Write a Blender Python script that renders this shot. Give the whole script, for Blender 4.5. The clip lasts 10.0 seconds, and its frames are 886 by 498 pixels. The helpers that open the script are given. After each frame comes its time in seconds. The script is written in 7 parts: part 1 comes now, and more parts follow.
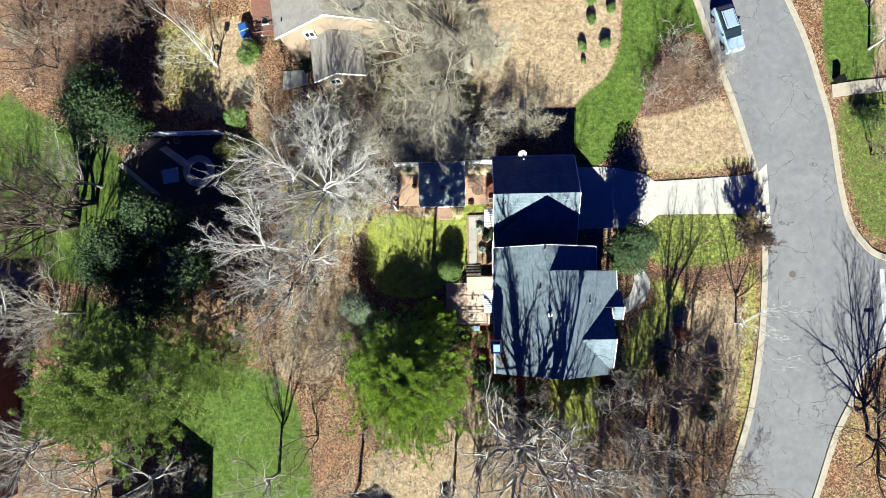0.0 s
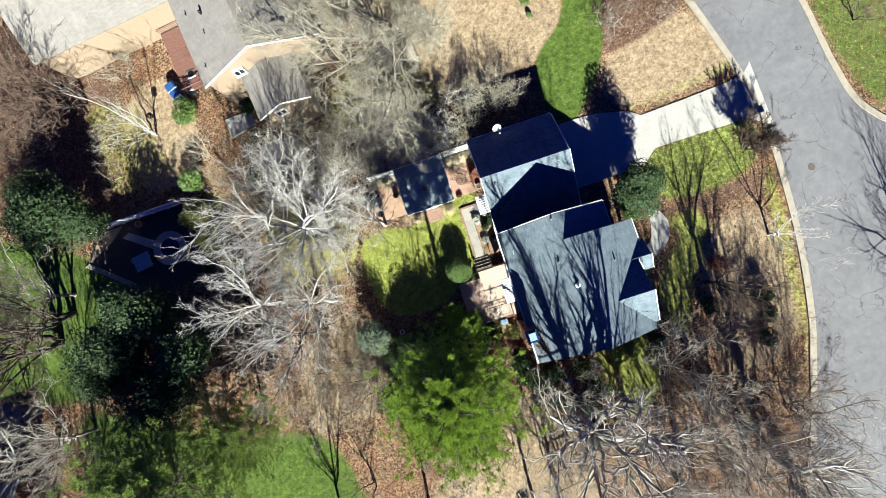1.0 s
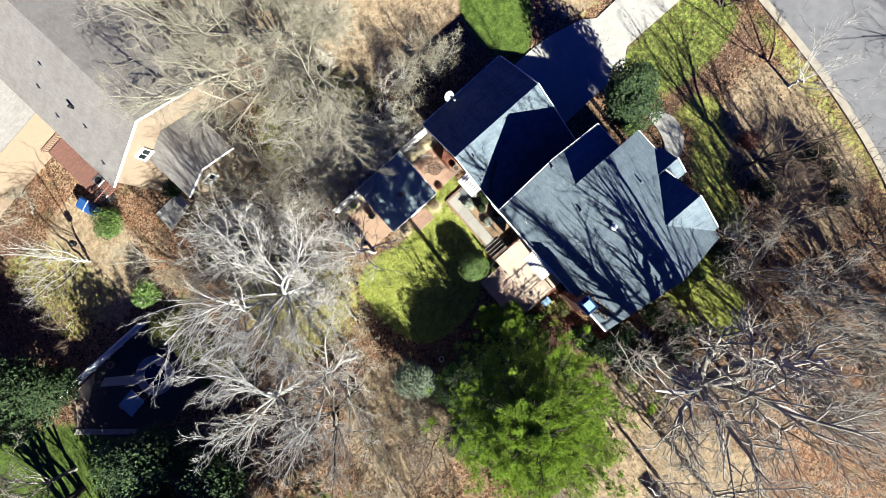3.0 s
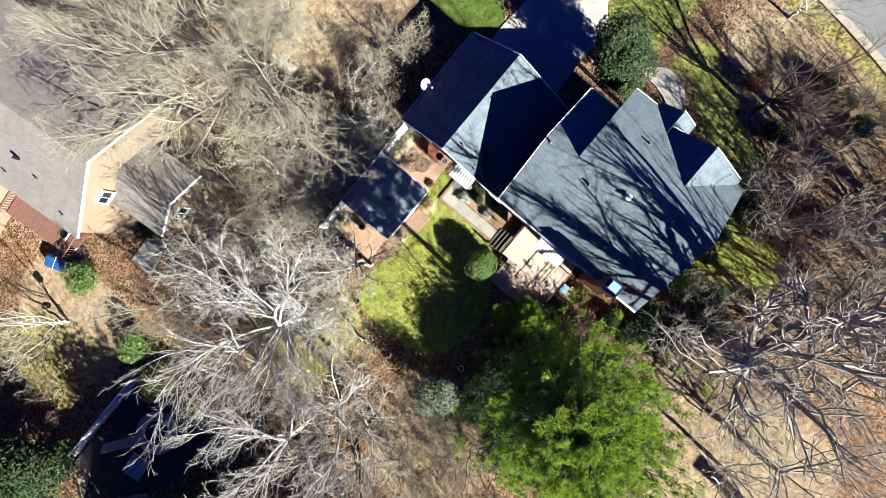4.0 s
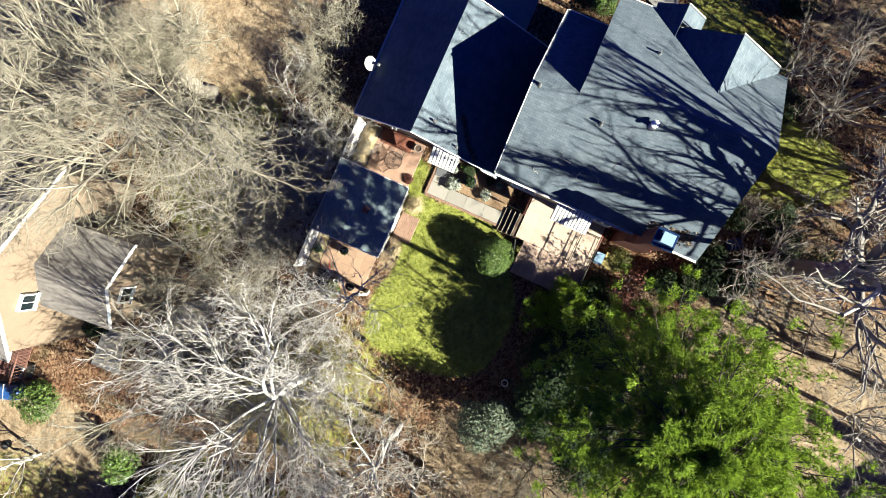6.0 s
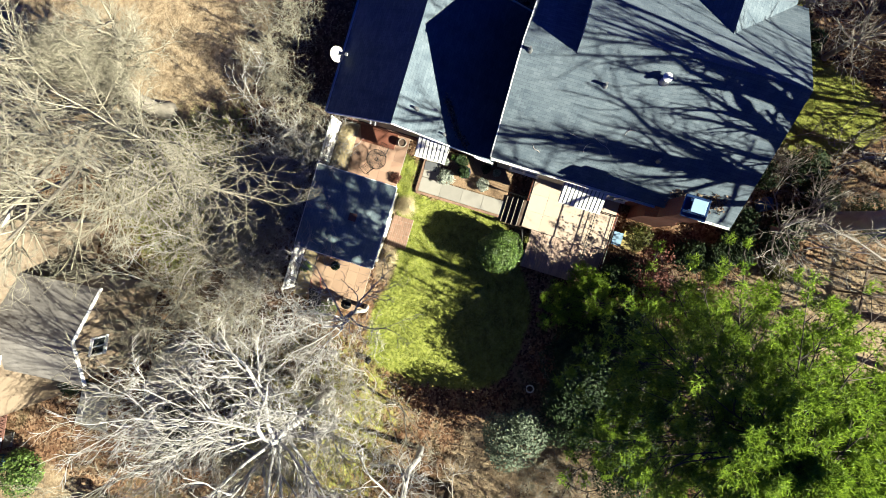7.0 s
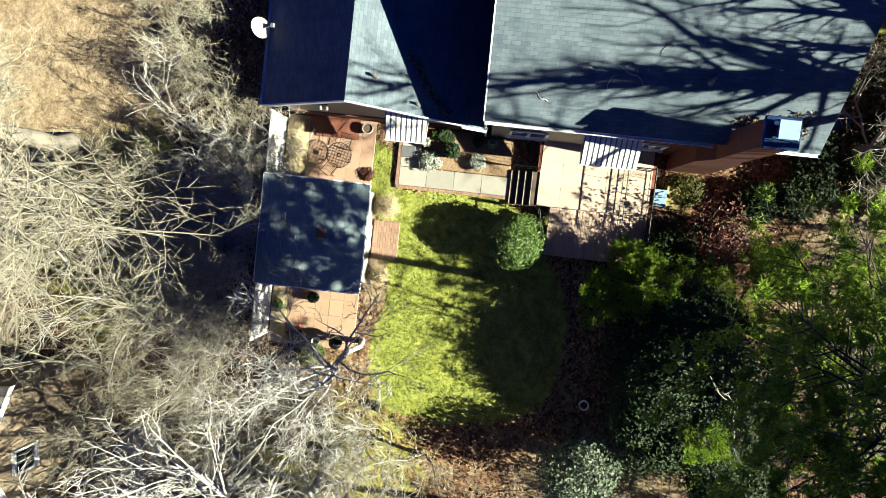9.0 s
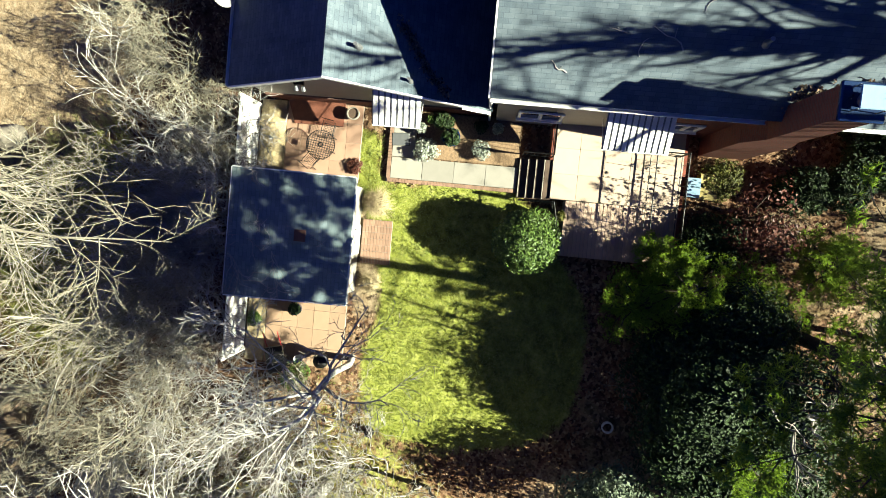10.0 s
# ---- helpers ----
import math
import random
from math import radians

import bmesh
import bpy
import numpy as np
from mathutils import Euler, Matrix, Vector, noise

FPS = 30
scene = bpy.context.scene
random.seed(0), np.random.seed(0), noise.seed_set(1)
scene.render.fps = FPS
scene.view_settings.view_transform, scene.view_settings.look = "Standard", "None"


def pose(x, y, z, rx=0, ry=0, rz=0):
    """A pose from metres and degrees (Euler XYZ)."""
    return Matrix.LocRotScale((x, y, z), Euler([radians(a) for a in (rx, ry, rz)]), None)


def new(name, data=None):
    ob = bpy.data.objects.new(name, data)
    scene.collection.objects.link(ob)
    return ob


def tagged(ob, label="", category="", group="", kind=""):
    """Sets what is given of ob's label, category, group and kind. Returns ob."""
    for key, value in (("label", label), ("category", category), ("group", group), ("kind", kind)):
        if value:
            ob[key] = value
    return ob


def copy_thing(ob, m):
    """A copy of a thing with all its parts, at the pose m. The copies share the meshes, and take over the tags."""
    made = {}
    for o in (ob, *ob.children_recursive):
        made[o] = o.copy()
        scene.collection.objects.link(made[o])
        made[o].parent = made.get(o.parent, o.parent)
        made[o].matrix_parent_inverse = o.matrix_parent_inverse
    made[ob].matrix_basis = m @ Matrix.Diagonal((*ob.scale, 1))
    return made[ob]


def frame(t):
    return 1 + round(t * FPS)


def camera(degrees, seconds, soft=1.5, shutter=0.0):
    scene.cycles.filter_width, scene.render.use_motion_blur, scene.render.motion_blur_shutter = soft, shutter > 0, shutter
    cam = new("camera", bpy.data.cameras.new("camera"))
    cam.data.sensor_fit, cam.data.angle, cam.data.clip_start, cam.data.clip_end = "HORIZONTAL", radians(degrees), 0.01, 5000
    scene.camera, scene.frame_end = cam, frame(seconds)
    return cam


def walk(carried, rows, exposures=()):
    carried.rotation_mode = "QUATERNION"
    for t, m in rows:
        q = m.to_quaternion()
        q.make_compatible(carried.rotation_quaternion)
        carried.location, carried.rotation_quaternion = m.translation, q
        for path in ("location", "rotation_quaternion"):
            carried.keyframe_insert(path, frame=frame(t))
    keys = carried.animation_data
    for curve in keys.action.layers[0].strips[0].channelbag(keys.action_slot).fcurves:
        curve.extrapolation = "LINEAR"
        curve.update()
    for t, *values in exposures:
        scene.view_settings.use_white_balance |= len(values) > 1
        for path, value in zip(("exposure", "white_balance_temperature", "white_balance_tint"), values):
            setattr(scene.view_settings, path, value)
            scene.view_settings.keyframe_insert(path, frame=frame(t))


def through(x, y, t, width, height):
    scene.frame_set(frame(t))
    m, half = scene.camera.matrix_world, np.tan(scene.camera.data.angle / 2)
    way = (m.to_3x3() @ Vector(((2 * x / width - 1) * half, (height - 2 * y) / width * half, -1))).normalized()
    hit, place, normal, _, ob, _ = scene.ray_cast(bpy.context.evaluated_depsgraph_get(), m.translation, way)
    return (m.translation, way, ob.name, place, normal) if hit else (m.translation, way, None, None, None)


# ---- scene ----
cam = camera(75.0, 10.0, 0.6)
# seconds, eye x y z, slope of the view east and north, heading
PATH = [
    (0.0, 3.029, -3.600, 57.496, -0.0523, 0.0697, 0.729),
    (0.5, 2.757, -3.408, 55.557, -0.0503, 0.0710, 9.903),
    (1.0, 2.512, -3.216, 53.639, -0.0485, 0.0721, 17.828),
    (1.5, 2.292, -3.025, 51.741, -0.0467, 0.0730, 24.725),
    (2.0, 2.095, -2.835, 49.863, -0.0451, 0.0738, 30.792),
    (2.5, 1.920, -2.645, 48.003, -0.0436, 0.0744, 36.206),
    (3.0, 1.767, -2.457, 46.162, -0.0422, 0.0749, 41.120),
    (3.5, 1.634, -2.271, 44.340, -0.0411, 0.0752, 45.664),
    (4.0, 1.520, -2.086, 42.534, -0.0401, 0.0754, 49.944),
    (4.5, 1.424, -1.904, 40.746, -0.0393, 0.0754, 54.043),
    (5.0, 1.344, -1.724, 38.974, -0.0388, 0.0753, 58.018),
    (5.5, 1.279, -1.546, 37.219, -0.0385, 0.0750, 61.899),
    (6.0, 1.229, -1.372, 35.478, -0.0385, 0.0746, 65.693),
    (6.5, 1.191, -1.201, 33.753, -0.0387, 0.0740, 69.378),
    (7.0, 1.165, -1.034, 32.041, -0.0393, 0.0733, 72.906),
    (7.5, 1.149, -0.871, 30.344, -0.0401, 0.0724, 76.200),
    (8.0, 1.143, -0.712, 28.660, -0.0413, 0.0714, 79.157),
    (8.5, 1.144, -0.557, 26.989, -0.0429, 0.0702, 81.643),
    (9.0, 1.153, -0.407, 25.330, -0.0448, 0.0689, 83.497),
    (9.5, 1.167, -0.262, 23.682, -0.0471, 0.0675, 84.525),
    (10.0, 1.185, -0.123, 22.046, -0.0497, 0.0659, 84.504),
]


def aim(x, y, z, east, north, heading):
    """A pose that looks down, leaning by the two slopes, with the top of the picture towards the heading."""
    fwd = Vector((east, north, -1.0)).normalized()
    up = Vector((math.sin(radians(heading)), math.cos(radians(heading)), 0.0))
    up = (up - up.dot(fwd) * fwd).normalized()
    right = fwd.cross(up)
    m = Matrix((right, up, -fwd)).transposed().to_4x4()
    m.translation = (x, y, z)
    return m


walk(cam, [(t, aim(x, y, z, a, b, h)) for t, x, y, z, a, b, h in PATH], exposures=[(0.0, 2.76, 6350, 0), (2.5, 2.76, 6400, 4), (5.0, 2.78, 6700, 5), (7.5, 2.76, 7100, -1), (9.0, 2.88, 7200, -5), (10.0, 2.94, 7300, -7)])

# ---- light ----
SUN_EL, SUN_TURN = 30.0, 4.5   # degrees above the horizon; the sun stands in the south, a little to the west
world = bpy.data.worlds.new("sky")
scene.world = world
world.use_nodes = True
wn = world.node_tree.nodes
sky = wn.new("ShaderNodeTexSky")
sky.sky_type = "NISHITA"
sky.sun_disc = False
sky.air_density, sky.dust_density, sky.ozone_density = 0.18, 0.02, 10.0
sky.sun_elevation = radians(SUN_EL)
sky.sun_rotation = radians(180.0 + SUN_TURN)
wn["Background"].inputs["Strength"].default_value = 0.05
deep = wn.new("ShaderNodeMix")   # the deep blue of a clear winter sky
deep.data_type, deep.blend_type = "RGBA", "MULTIPLY"
deep.inputs[0].default_value = 1.0
deep.inputs[7].default_value = (0.08, 0.36, 1.3, 1.0)
world.node_tree.links.new(sky.outputs[0], deep.inputs[6])
world.node_tree.links.new(deep.outputs[2], wn["Background"].inputs["Color"])
sun = new("sun", bpy.data.lights.new("sun", "SUN"))
sun.data.energy, sun.data.angle, sun.data.color = 5.0, radians(0.5), (1.0, 0.985, 0.92)
ray = Vector((math.sin(radians(SUN_TURN)) * math.cos(radians(SUN_EL)), math.cos(radians(SUN_TURN)) * math.cos(radians(SUN_EL)), -math.sin(radians(SUN_EL))))
sun.matrix_world = Matrix.Translation((0, -40, 60)) @ ray.to_track_quat("-Z", "Y").to_matrix().to_4x4()


# ---- materials ----
ALBEDO_SCALE = 0.31   # scales every colour down to weaken bounced light and deepen the shade


def rgb(c):
    return (c[0] * ALBEDO_SCALE, c[1] * ALBEDO_SCALE, c[2] * ALBEDO_SCALE, 1.0)


class Mat:
    """A node material put together step by step."""

    def __init__(self, name, rough=0.8, metal=0.0, spec=0.3):
        self.m = bpy.data.materials.new(name)
        self.m.use_nodes = True
        self.t = self.m.node_tree
        self.b = self.t.nodes["Principled BSDF"]
        self.b.inputs["Roughness"].default_value = rough
        self.b.inputs["Metallic"].default_value = metal
        self.b.inputs["Specular IOR Level"].default_value = spec
        self.co = self.t.nodes.new("ShaderNodeTexCoord").outputs["Object"]

    def node(self, kind, **sockets):
        n = self.t.nodes.new("ShaderNode" + kind)
        for k, v in sockets.items():
            self.put(n.inputs[k.replace("_", " ")], v)
        return n

    def put(self, socket, v):
        if isinstance(v, bpy.types.NodeSocket):
            self.t.links.new(v, socket)
        else:
            socket.default_value = v

    def noise(self, scale, detail=4.0, rough=0.6, co=None, distort=0.0):
        n = self.node("TexNoise", Scale=scale, Detail=detail, Roughness=rough, Distortion=distort)
        self.t.links.new(co or self.co, n.inputs["Vector"])
        return n.outputs["Fac"]

    def ramp(self, fac, stops):
        n = self.node("ValToRGB")
        e = n.color_ramp.elements
        while len(e) < len(stops):
            e.new(0.5)
        for k, (p, c) in enumerate(stops):
            e[k].position, e[k].color = p, rgb(c) if not isinstance(c, float) else (c, c, c, 1)
        self.t.links.new(fac, n.inputs["Fac"])
        return n.outputs["Color"]

    def mix(self, fac, a, b, how="MIX"):
        n = self.node("Mix")
        n.data_type, n.blend_type = "RGBA", how
        self.put(n.inputs[0], fac)
        self.put(n.inputs[6], a if not isinstance(a, tuple) else rgb(a))
        self.put(n.inputs[7], b if not isinstance(b, tuple) else rgb(b))
        return n.outputs[2]

    def math(self, how, a, b=0.0, clamp=False):
        n = self.node("Math")
        n.operation, n.use_clamp = how, clamp
        self.put(n.inputs[0], a)
        self.put(n.inputs[1], b)
        return n.outputs[0]

    def bump(self, height, strength=0.5, dist=0.02):
        n = self.node("Bump", Strength=strength, Distance=dist)
        self.t.links.new(height, n.inputs["Height"])
        self.t.links.new(n.outputs["Normal"], self.b.inputs["Normal"])

    def color(self, c):
        self.put(self.b.inputs["Base Color"], c if not isinstance(c, tuple) else rgb(c))
        return self


def plain(name, c, var=0.15, scale=6.0, rough=0.7, metal=0.0, bump=0.2, spec=0.3, fine=40.0):
    """A surface of one paint or stuff with blotches, grain and a little relief."""
    m = Mat(name, rough, metal, spec)
    lo, hi = tuple(v * (1 - var) for v in c), tuple(v * (1 + var) for v in c)
    n1, n2 = m.noise(scale, 5.0), m.noise(fine, 3.0)
    both = m.math("ADD", m.math("MULTIPLY", n1, 0.65), m.math("MULTIPLY", n2, 0.35))
    m.color(m.ramp(both, [(0.3, lo), (0.7, hi)]))
    if bump:
        m.bump(n2, bump, 0.01)
    return m.m


def foliage(name, dark, light, rough=0.55, through=0.25, clump=0.55, own=0.6):
    """Leaves that differ one from the other and let a little light through."""
    m = Mat(name, rough, 0.0, 0.2)
    isl = m.node("NewGeometry").outputs["Random Per Island"]
    big = m.noise(clump, 3.0)
    f = m.math("ADD", m.math("MULTIPLY", isl, own), m.math("MULTIPLY", big, 1.05 - own))
    c = m.ramp(f, [(0.15, dark), (0.55, tuple((a + b) / 2 for a, b in zip(dark, light))), (0.9, light)])
    m.color(c)
    tr = m.node("BsdfTranslucent")
    m.t.links.new(c, tr.inputs["Color"])
    mx = m.node("MixShader", Fac=through)
    m.t.links.new(m.b.outputs[0], mx.inputs[1])
    m.t.links.new(tr.outputs[0], mx.inputs[2])
    m.t.links.new(mx.outputs[0], m.t.nodes["Material Output"].inputs["Surface"])
    return m.m


def bark(name, dark, light):
    m = Mat(name, 0.85, 0.0, 0.2)
    isl = m.node("NewGeometry").outputs["Random Per Island"]
    n1, n2 = m.noise(1.2, 5.0), m.noise(14.0, 4.0)
    f = m.math("ADD", m.math("MULTIPLY", n1, 0.4), m.math("ADD", m.math("MULTIPLY", n2, 0.35), m.math("MULTIPLY", isl, 0.3)))
    m.color(m.ramp(f, [(0.25, dark), (0.75, light)]))
    m.bump(n2, 0.4, 0.02)
    return m.m


def shingle(name, dark, light):
    """Asphalt shingles: tabs of different tone in courses, granules, streaks. Laid out by the roof's own coordinates."""
    m = Mat(name, 0.9, 0.0, 0.12)
    uv = m.node("UVMap")
    uv.uv_map = "lay"
    mp = m.node("Mapping")
    m.t.links.new(uv.outputs[0], mp.inputs["Vector"])
    br = m.node("TexBrick", Scale=1.0, Mortar_Size=0.007, Brick_Width=0.3, Row_Height=0.14)
    m.t.links.new(mp.outputs[0], br.inputs["Vector"])
    br.inputs["Color1"].default_value = (0.25, 0.25, 0.25, 1)
    br.inputs["Color2"].default_value = (0.8, 0.8, 0.8, 1)
    br.inputs["Mortar"].default_value = (0.0, 0.0, 0.0, 1)
    gr, big = m.noise(90.0, 2.0), m.noise(0.9, 6.0)
    stretched = m.node("Mapping")
    stretched.inputs["Scale"].default_value = (2.2, 0.25, 1.0)
    m.t.links.new(uv.outputs[0], stretched.inputs["Vector"])
    streak = m.noise(1.0, 4.0, co=stretched.outputs[0])
    f = m.math("ADD", m.math("MULTIPLY", br.outputs["Color"], 0.25), m.math("ADD", m.math("MULTIPLY", gr, 0.36), m.math("ADD", m.math("MULTIPLY", big, 0.36), m.math("MULTIPLY", streak, 0.25))))
    m.color(m.ramp(f, [(0.38, dark), (0.78, light)]))
    m.bump(m.math("ADD", gr, br.outputs["Fac"]), 0.3, 0.006)
    return m.m


def brickwork(name, c1, c2, mortar, w=0.2, h=0.068, flat=False):
    m = Mat(name, 0.85, 0.0, 0.2)
    sep = m.node("SeparateXYZ")
    m.t.links.new(m.co, sep.inputs[0])
    cmb = m.node("CombineXYZ")
    m.t.links.new(m.math("ADD", sep.outputs[0], sep.outputs[1]), cmb.inputs[0])
    m.t.links.new(sep.outputs[2], cmb.inputs[1])
    br = m.node("TexBrick", Scale=1.0, Mortar_Size=0.008, Brick_Width=w, Row_Height=h)
    m.t.links.new(m.co if flat else cmb.outputs[0], br.inputs["Vector"])
    br.inputs["Color1"].default_value, br.inputs["Color2"].default_value, br.inputs["Mortar"].default_value = rgb(c1), rgb(c2), rgb(mortar)
    n = m.noise(3.0, 5.0)
    m.color(m.mix(m.math("MULTIPLY", n, 0.5), br.outputs["Color"], tuple(v * 0.5 for v in c1)))
    m.bump(br.outputs["Fac"], -0.4, 0.01)
    return m.m


def siding(name, c, step=0.2):
    """Lapped boards: a shadow line at each lap, by height."""
    m = Mat(name, 0.6, 0.0, 0.3)
    sep = m.node("SeparateXYZ")
    m.t.links.new(m.co, sep.inputs[0])
    saw = m.math("FRACT", m.math("DIVIDE", sep.outputs[2], step))
    n = m.noise(2.5, 5.0)
    m.color(m.ramp(n, [(0.3, tuple(v * 0.88 for v in c)), (0.7, c)]))
    m.bump(saw, 0.5, 0.02)
    return m.m


def cover_material():
    """The ground's cover: leaf litter, with grass, straw, mulch and earth where the sheet's layers say, ragged at their rims."""
    m = Mat("ground_cover", 0.95, 0.0, 0.1)
    fine, mid, big = m.noise(9.0, 7.0, 0.8), m.noise(3.2, 5.0, 0.65), m.noise(0.35, 4.0)
    vor = m.node("TexVoronoi", Scale=9.0)
    m.t.links.new(m.co, vor.inputs["Vector"])
    leaf = m.node("SeparateColor")
    m.t.links.new(vor.outputs["Color"], leaf.inputs[0])
    lf = m.math("ADD", m.math("MULTIPLY", leaf.outputs[0], 0.45), m.math("ADD", m.math("MULTIPLY", fine, 0.3), m.math("MULTIPLY", mid, 0.3)))
    litter = m.ramp(lf, [(0.25, (0.035, 0.022, 0.014)), (0.43, (0.2, 0.108, 0.062)), (0.6, (0.49, 0.295, 0.175)), (0.8, (0.76, 0.56, 0.38))])
    bare = m.ramp(lf, [(0.2, (0.13, 0.10, 0.05)), (0.5, (0.29, 0.24, 0.12)), (0.8, (0.4, 0.32, 0.19))])
    grass = m.ramp(m.math("ADD", m.math("MULTIPLY", fine, 0.55), m.math("MULTIPLY", mid, 0.5)), [(0.36, (0.19, 0.22, 0.04)), (0.52, (0.47, 0.51, 0.10)), (0.68, (0.74, 0.75, 0.25))])
    lush = m.ramp(m.math("ADD", m.math("MULTIPLY", fine, 0.55), m.math("MULTIPLY", mid, 0.5)), [(0.36, (0.035, 0.075, 0.013)), (0.52, (0.12, 0.19, 0.032)), (0.68, (0.25, 0.32, 0.075))])
    straw = m.ramp(m.math("ADD", m.math("MULTIPLY", fine, 0.5), m.math("MULTIPLY", mid, 0.5)), [(0.36, (0.25, 0.165, 0.095)), (0.5, (0.56, 0.41, 0.26)), (0.64, (0.80, 0.63, 0.43))])
    mulch = m.ramp(lf, [(0.2, (0.07, 0.035, 0.022)), (0.5, (0.21, 0.115, 0.075)), (0.8, (0.4, 0.26, 0.18))])
    wob = m.math("SUBTRACT", m.math("ADD", m.math("MULTIPLY", mid, 0.7), m.math("MULTIPLY", fine, 0.5)), 0.6)
    patch = m.ramp(m.noise(0.28, 6.0, 0.7), [(0.42, 0.0), (0.6, 1.0)])
    russet = m.ramp(lf, [(0.2, (0.06, 0.03, 0.018)), (0.5, (0.31, 0.15, 0.082)), (0.8, (0.58, 0.35, 0.21))])
    out = m.mix(patch, litter, russet)
    moss = m.ramp(m.noise(0.45, 6.0, 0.7, distort=0.6), [(0.54, 0.0), (0.66, 0.8)])
    out = m.mix(moss, out, bare)
    for name, col in (("straw", straw), ("mulch", mulch), ("lush", lush), ("grass", grass)):
        a = m.node("Attribute")
        a.attribute_name = name
        f = m.math("MULTIPLY", m.math("SUBTRACT", m.math("ADD", a.outputs["Fac"], m.math("MULTIPLY", wob, 1.3)), 0.35), 3.5, True)
        f = m.math("MULTIPLY", f, m.math("GREATER_THAN", a.outputs["Fac"], 0.01))
        out = m.mix(f, out, col)
    damp = m.ramp(m.noise(1.5, 7.0, 0.75, distort=0.4), [(0.38, 0.62), (0.5, 0.95), (0.62, 1.12)])   # damp and dry patches
    m.color(m.mix(1.0, out, damp, "MULTIPLY"))
    m.bump(m.math("ADD", lf, fine), 0.9, 0.05)
    return m.m


def asphalt_material():
    m = Mat("asphalt", 0.9, 0.0, 0.25)
    g, p, b = m.noise(60.0, 3.0), m.noise(1.4, 6.0), m.noise(0.25, 3.0)
    f = m.math("ADD", m.math("MULTIPLY", g, 0.35), m.math("ADD", m.math("MULTIPLY", p, 0.4), m.math("MULTIPLY", b, 0.3)))
    c = m.ramp(f, [(0.32, (0.17, 0.168, 0.182)), (0.68, (0.325, 0.315, 0.33))])
    v = m.node("TexVoronoi", Scale=0.28)
    v.feature = "DISTANCE_TO_EDGE"
    wv = m.node("VectorMath")
    n3 = m.node("TexNoise", Scale=1.1, Detail=6.0)
    m.t.links.new(m.co, n3.inputs["Vector"])
    m.t.links.new(m.co, wv.inputs[0])
    m.t.links.new(n3.outputs["Color"], wv.inputs[1])
    m.t.links.new(wv.outputs[0], v.inputs["Vector"])
    crack = m.math("MULTIPLY", m.math("LESS_THAN", v.outputs["Distance"], 0.006), m.math("GREATER_THAN", b, 0.5))
    m.color(m.mix(m.math("MULTIPLY", crack, 0.6), c, (0.07, 0.07, 0.07)))
    m.bump(g, 0.3, 0.01)
    return m.m


M_GROUND, M_ASPHALT = cover_material(), asphalt_material()
M_CONC = plain("concrete", (0.62, 0.59, 0.54), 0.14, 1.2, 0.85)
M_KERB = plain("kerb_concrete", (0.52, 0.45, 0.36), 0.2, 2.0, 0.9)
M_PAVER = plain("terracotta_paving", (0.50, 0.30, 0.21), 0.2, 2.5, 0.85)
M_STONE = plain("flagstone", (0.5, 0.44, 0.37), 0.25, 3.0, 0.85)
M_SUNLIT_PAVE = plain("sunlit_tan_paving", (0.60, 0.46, 0.33), 0.2, 2.0, 0.85)
M_ROOF = shingle("grey_shingle", (0.09, 0.13, 0.175), (0.29, 0.35, 0.395))
M_ROOF_TAN = shingle("tan_shingle", (0.25, 0.225, 0.208), (0.42, 0.385, 0.36))
M_ROOF_SHED = shingle("weathered_shingle", (0.20, 0.275, 0.305), (0.50, 0.62, 0.65))
M_WHITE = plain("white_paint", (1.6, 1.58, 1.54), 0.06, 3.0, 0.5)
M_SIDE = siding("cream_siding", (0.62, 0.58, 0.52))
M_TAN = siding("tan_siding", (0.42, 0.31, 0.22), 0.18)
M_BRICK = brickwork("red_brick", (0.46, 0.115, 0.07), (0.27, 0.07, 0.045), (0.30, 0.21, 0.17))
M_FENCE = plain("white_vinyl", (1.6, 1.58, 1.55), 0.08, 2.0, 0.6)
M_WOOD = plain("dark_timber", (0.16, 0.10, 0.07), 0.35, 5.0, 0.8)
M_DECK = plain("red_brown_timber", (0.26, 0.12, 0.09), 0.3, 4.0, 0.8)
M_IRON = plain("black_iron", (0.025, 0.025, 0.027), 0.3, 8.0, 0.5, 0.6)
M_RUBBER = plain("black_rubber", (0.02, 0.02, 0.02), 0.3, 8.0, 0.8)
M_STEEL = plain("galvanised_metal", (0.55, 0.56, 0.57), 0.15, 6.0, 0.4, 0.7)
M_BLUE = plain("blue_plastic", (0.03, 0.12, 0.38), 0.2, 5.0, 0.5)
M_BLUEPOT = plain("glazed_blue", (0.02, 0.05, 0.14), 0.3, 5.0, 0.2, spec=0.6)
M_PALEBLUE = plain("pale_blue_cloth", (0.35, 0.55, 0.75), 0.12, 4.0, 0.8)
M_RED = plain("red_plastic", (0.5, 0.02, 0.03), 0.2, 5.0, 0.4)
M_STRAWCUT = plain("dry_straw", (0.78, 0.62, 0.37), 0.4, 8.0, 0.95, bump=0.9, fine=60.0)
M_CAR = plain("silver_paint", (0.5, 0.64, 0.84), 0.04, 1.0, 0.25, 0.2, 0.0, 0.6)
M_GLASS = Mat("dark_glass", 0.06, 0.0, 0.6).color((0.02, 0.03, 0.035)).m
M_LINE = plain("road_paint", (0.72, 0.72, 0.7), 0.15, 4.0, 0.8)
M_BARK_GREY = bark("pale_grey_bark", (0.27, 0.24, 0.21), (0.76, 0.70, 0.63))
M_BARK_OAK = bark("oak_bark", (0.15, 0.13, 0.105), (0.46, 0.40, 0.33))
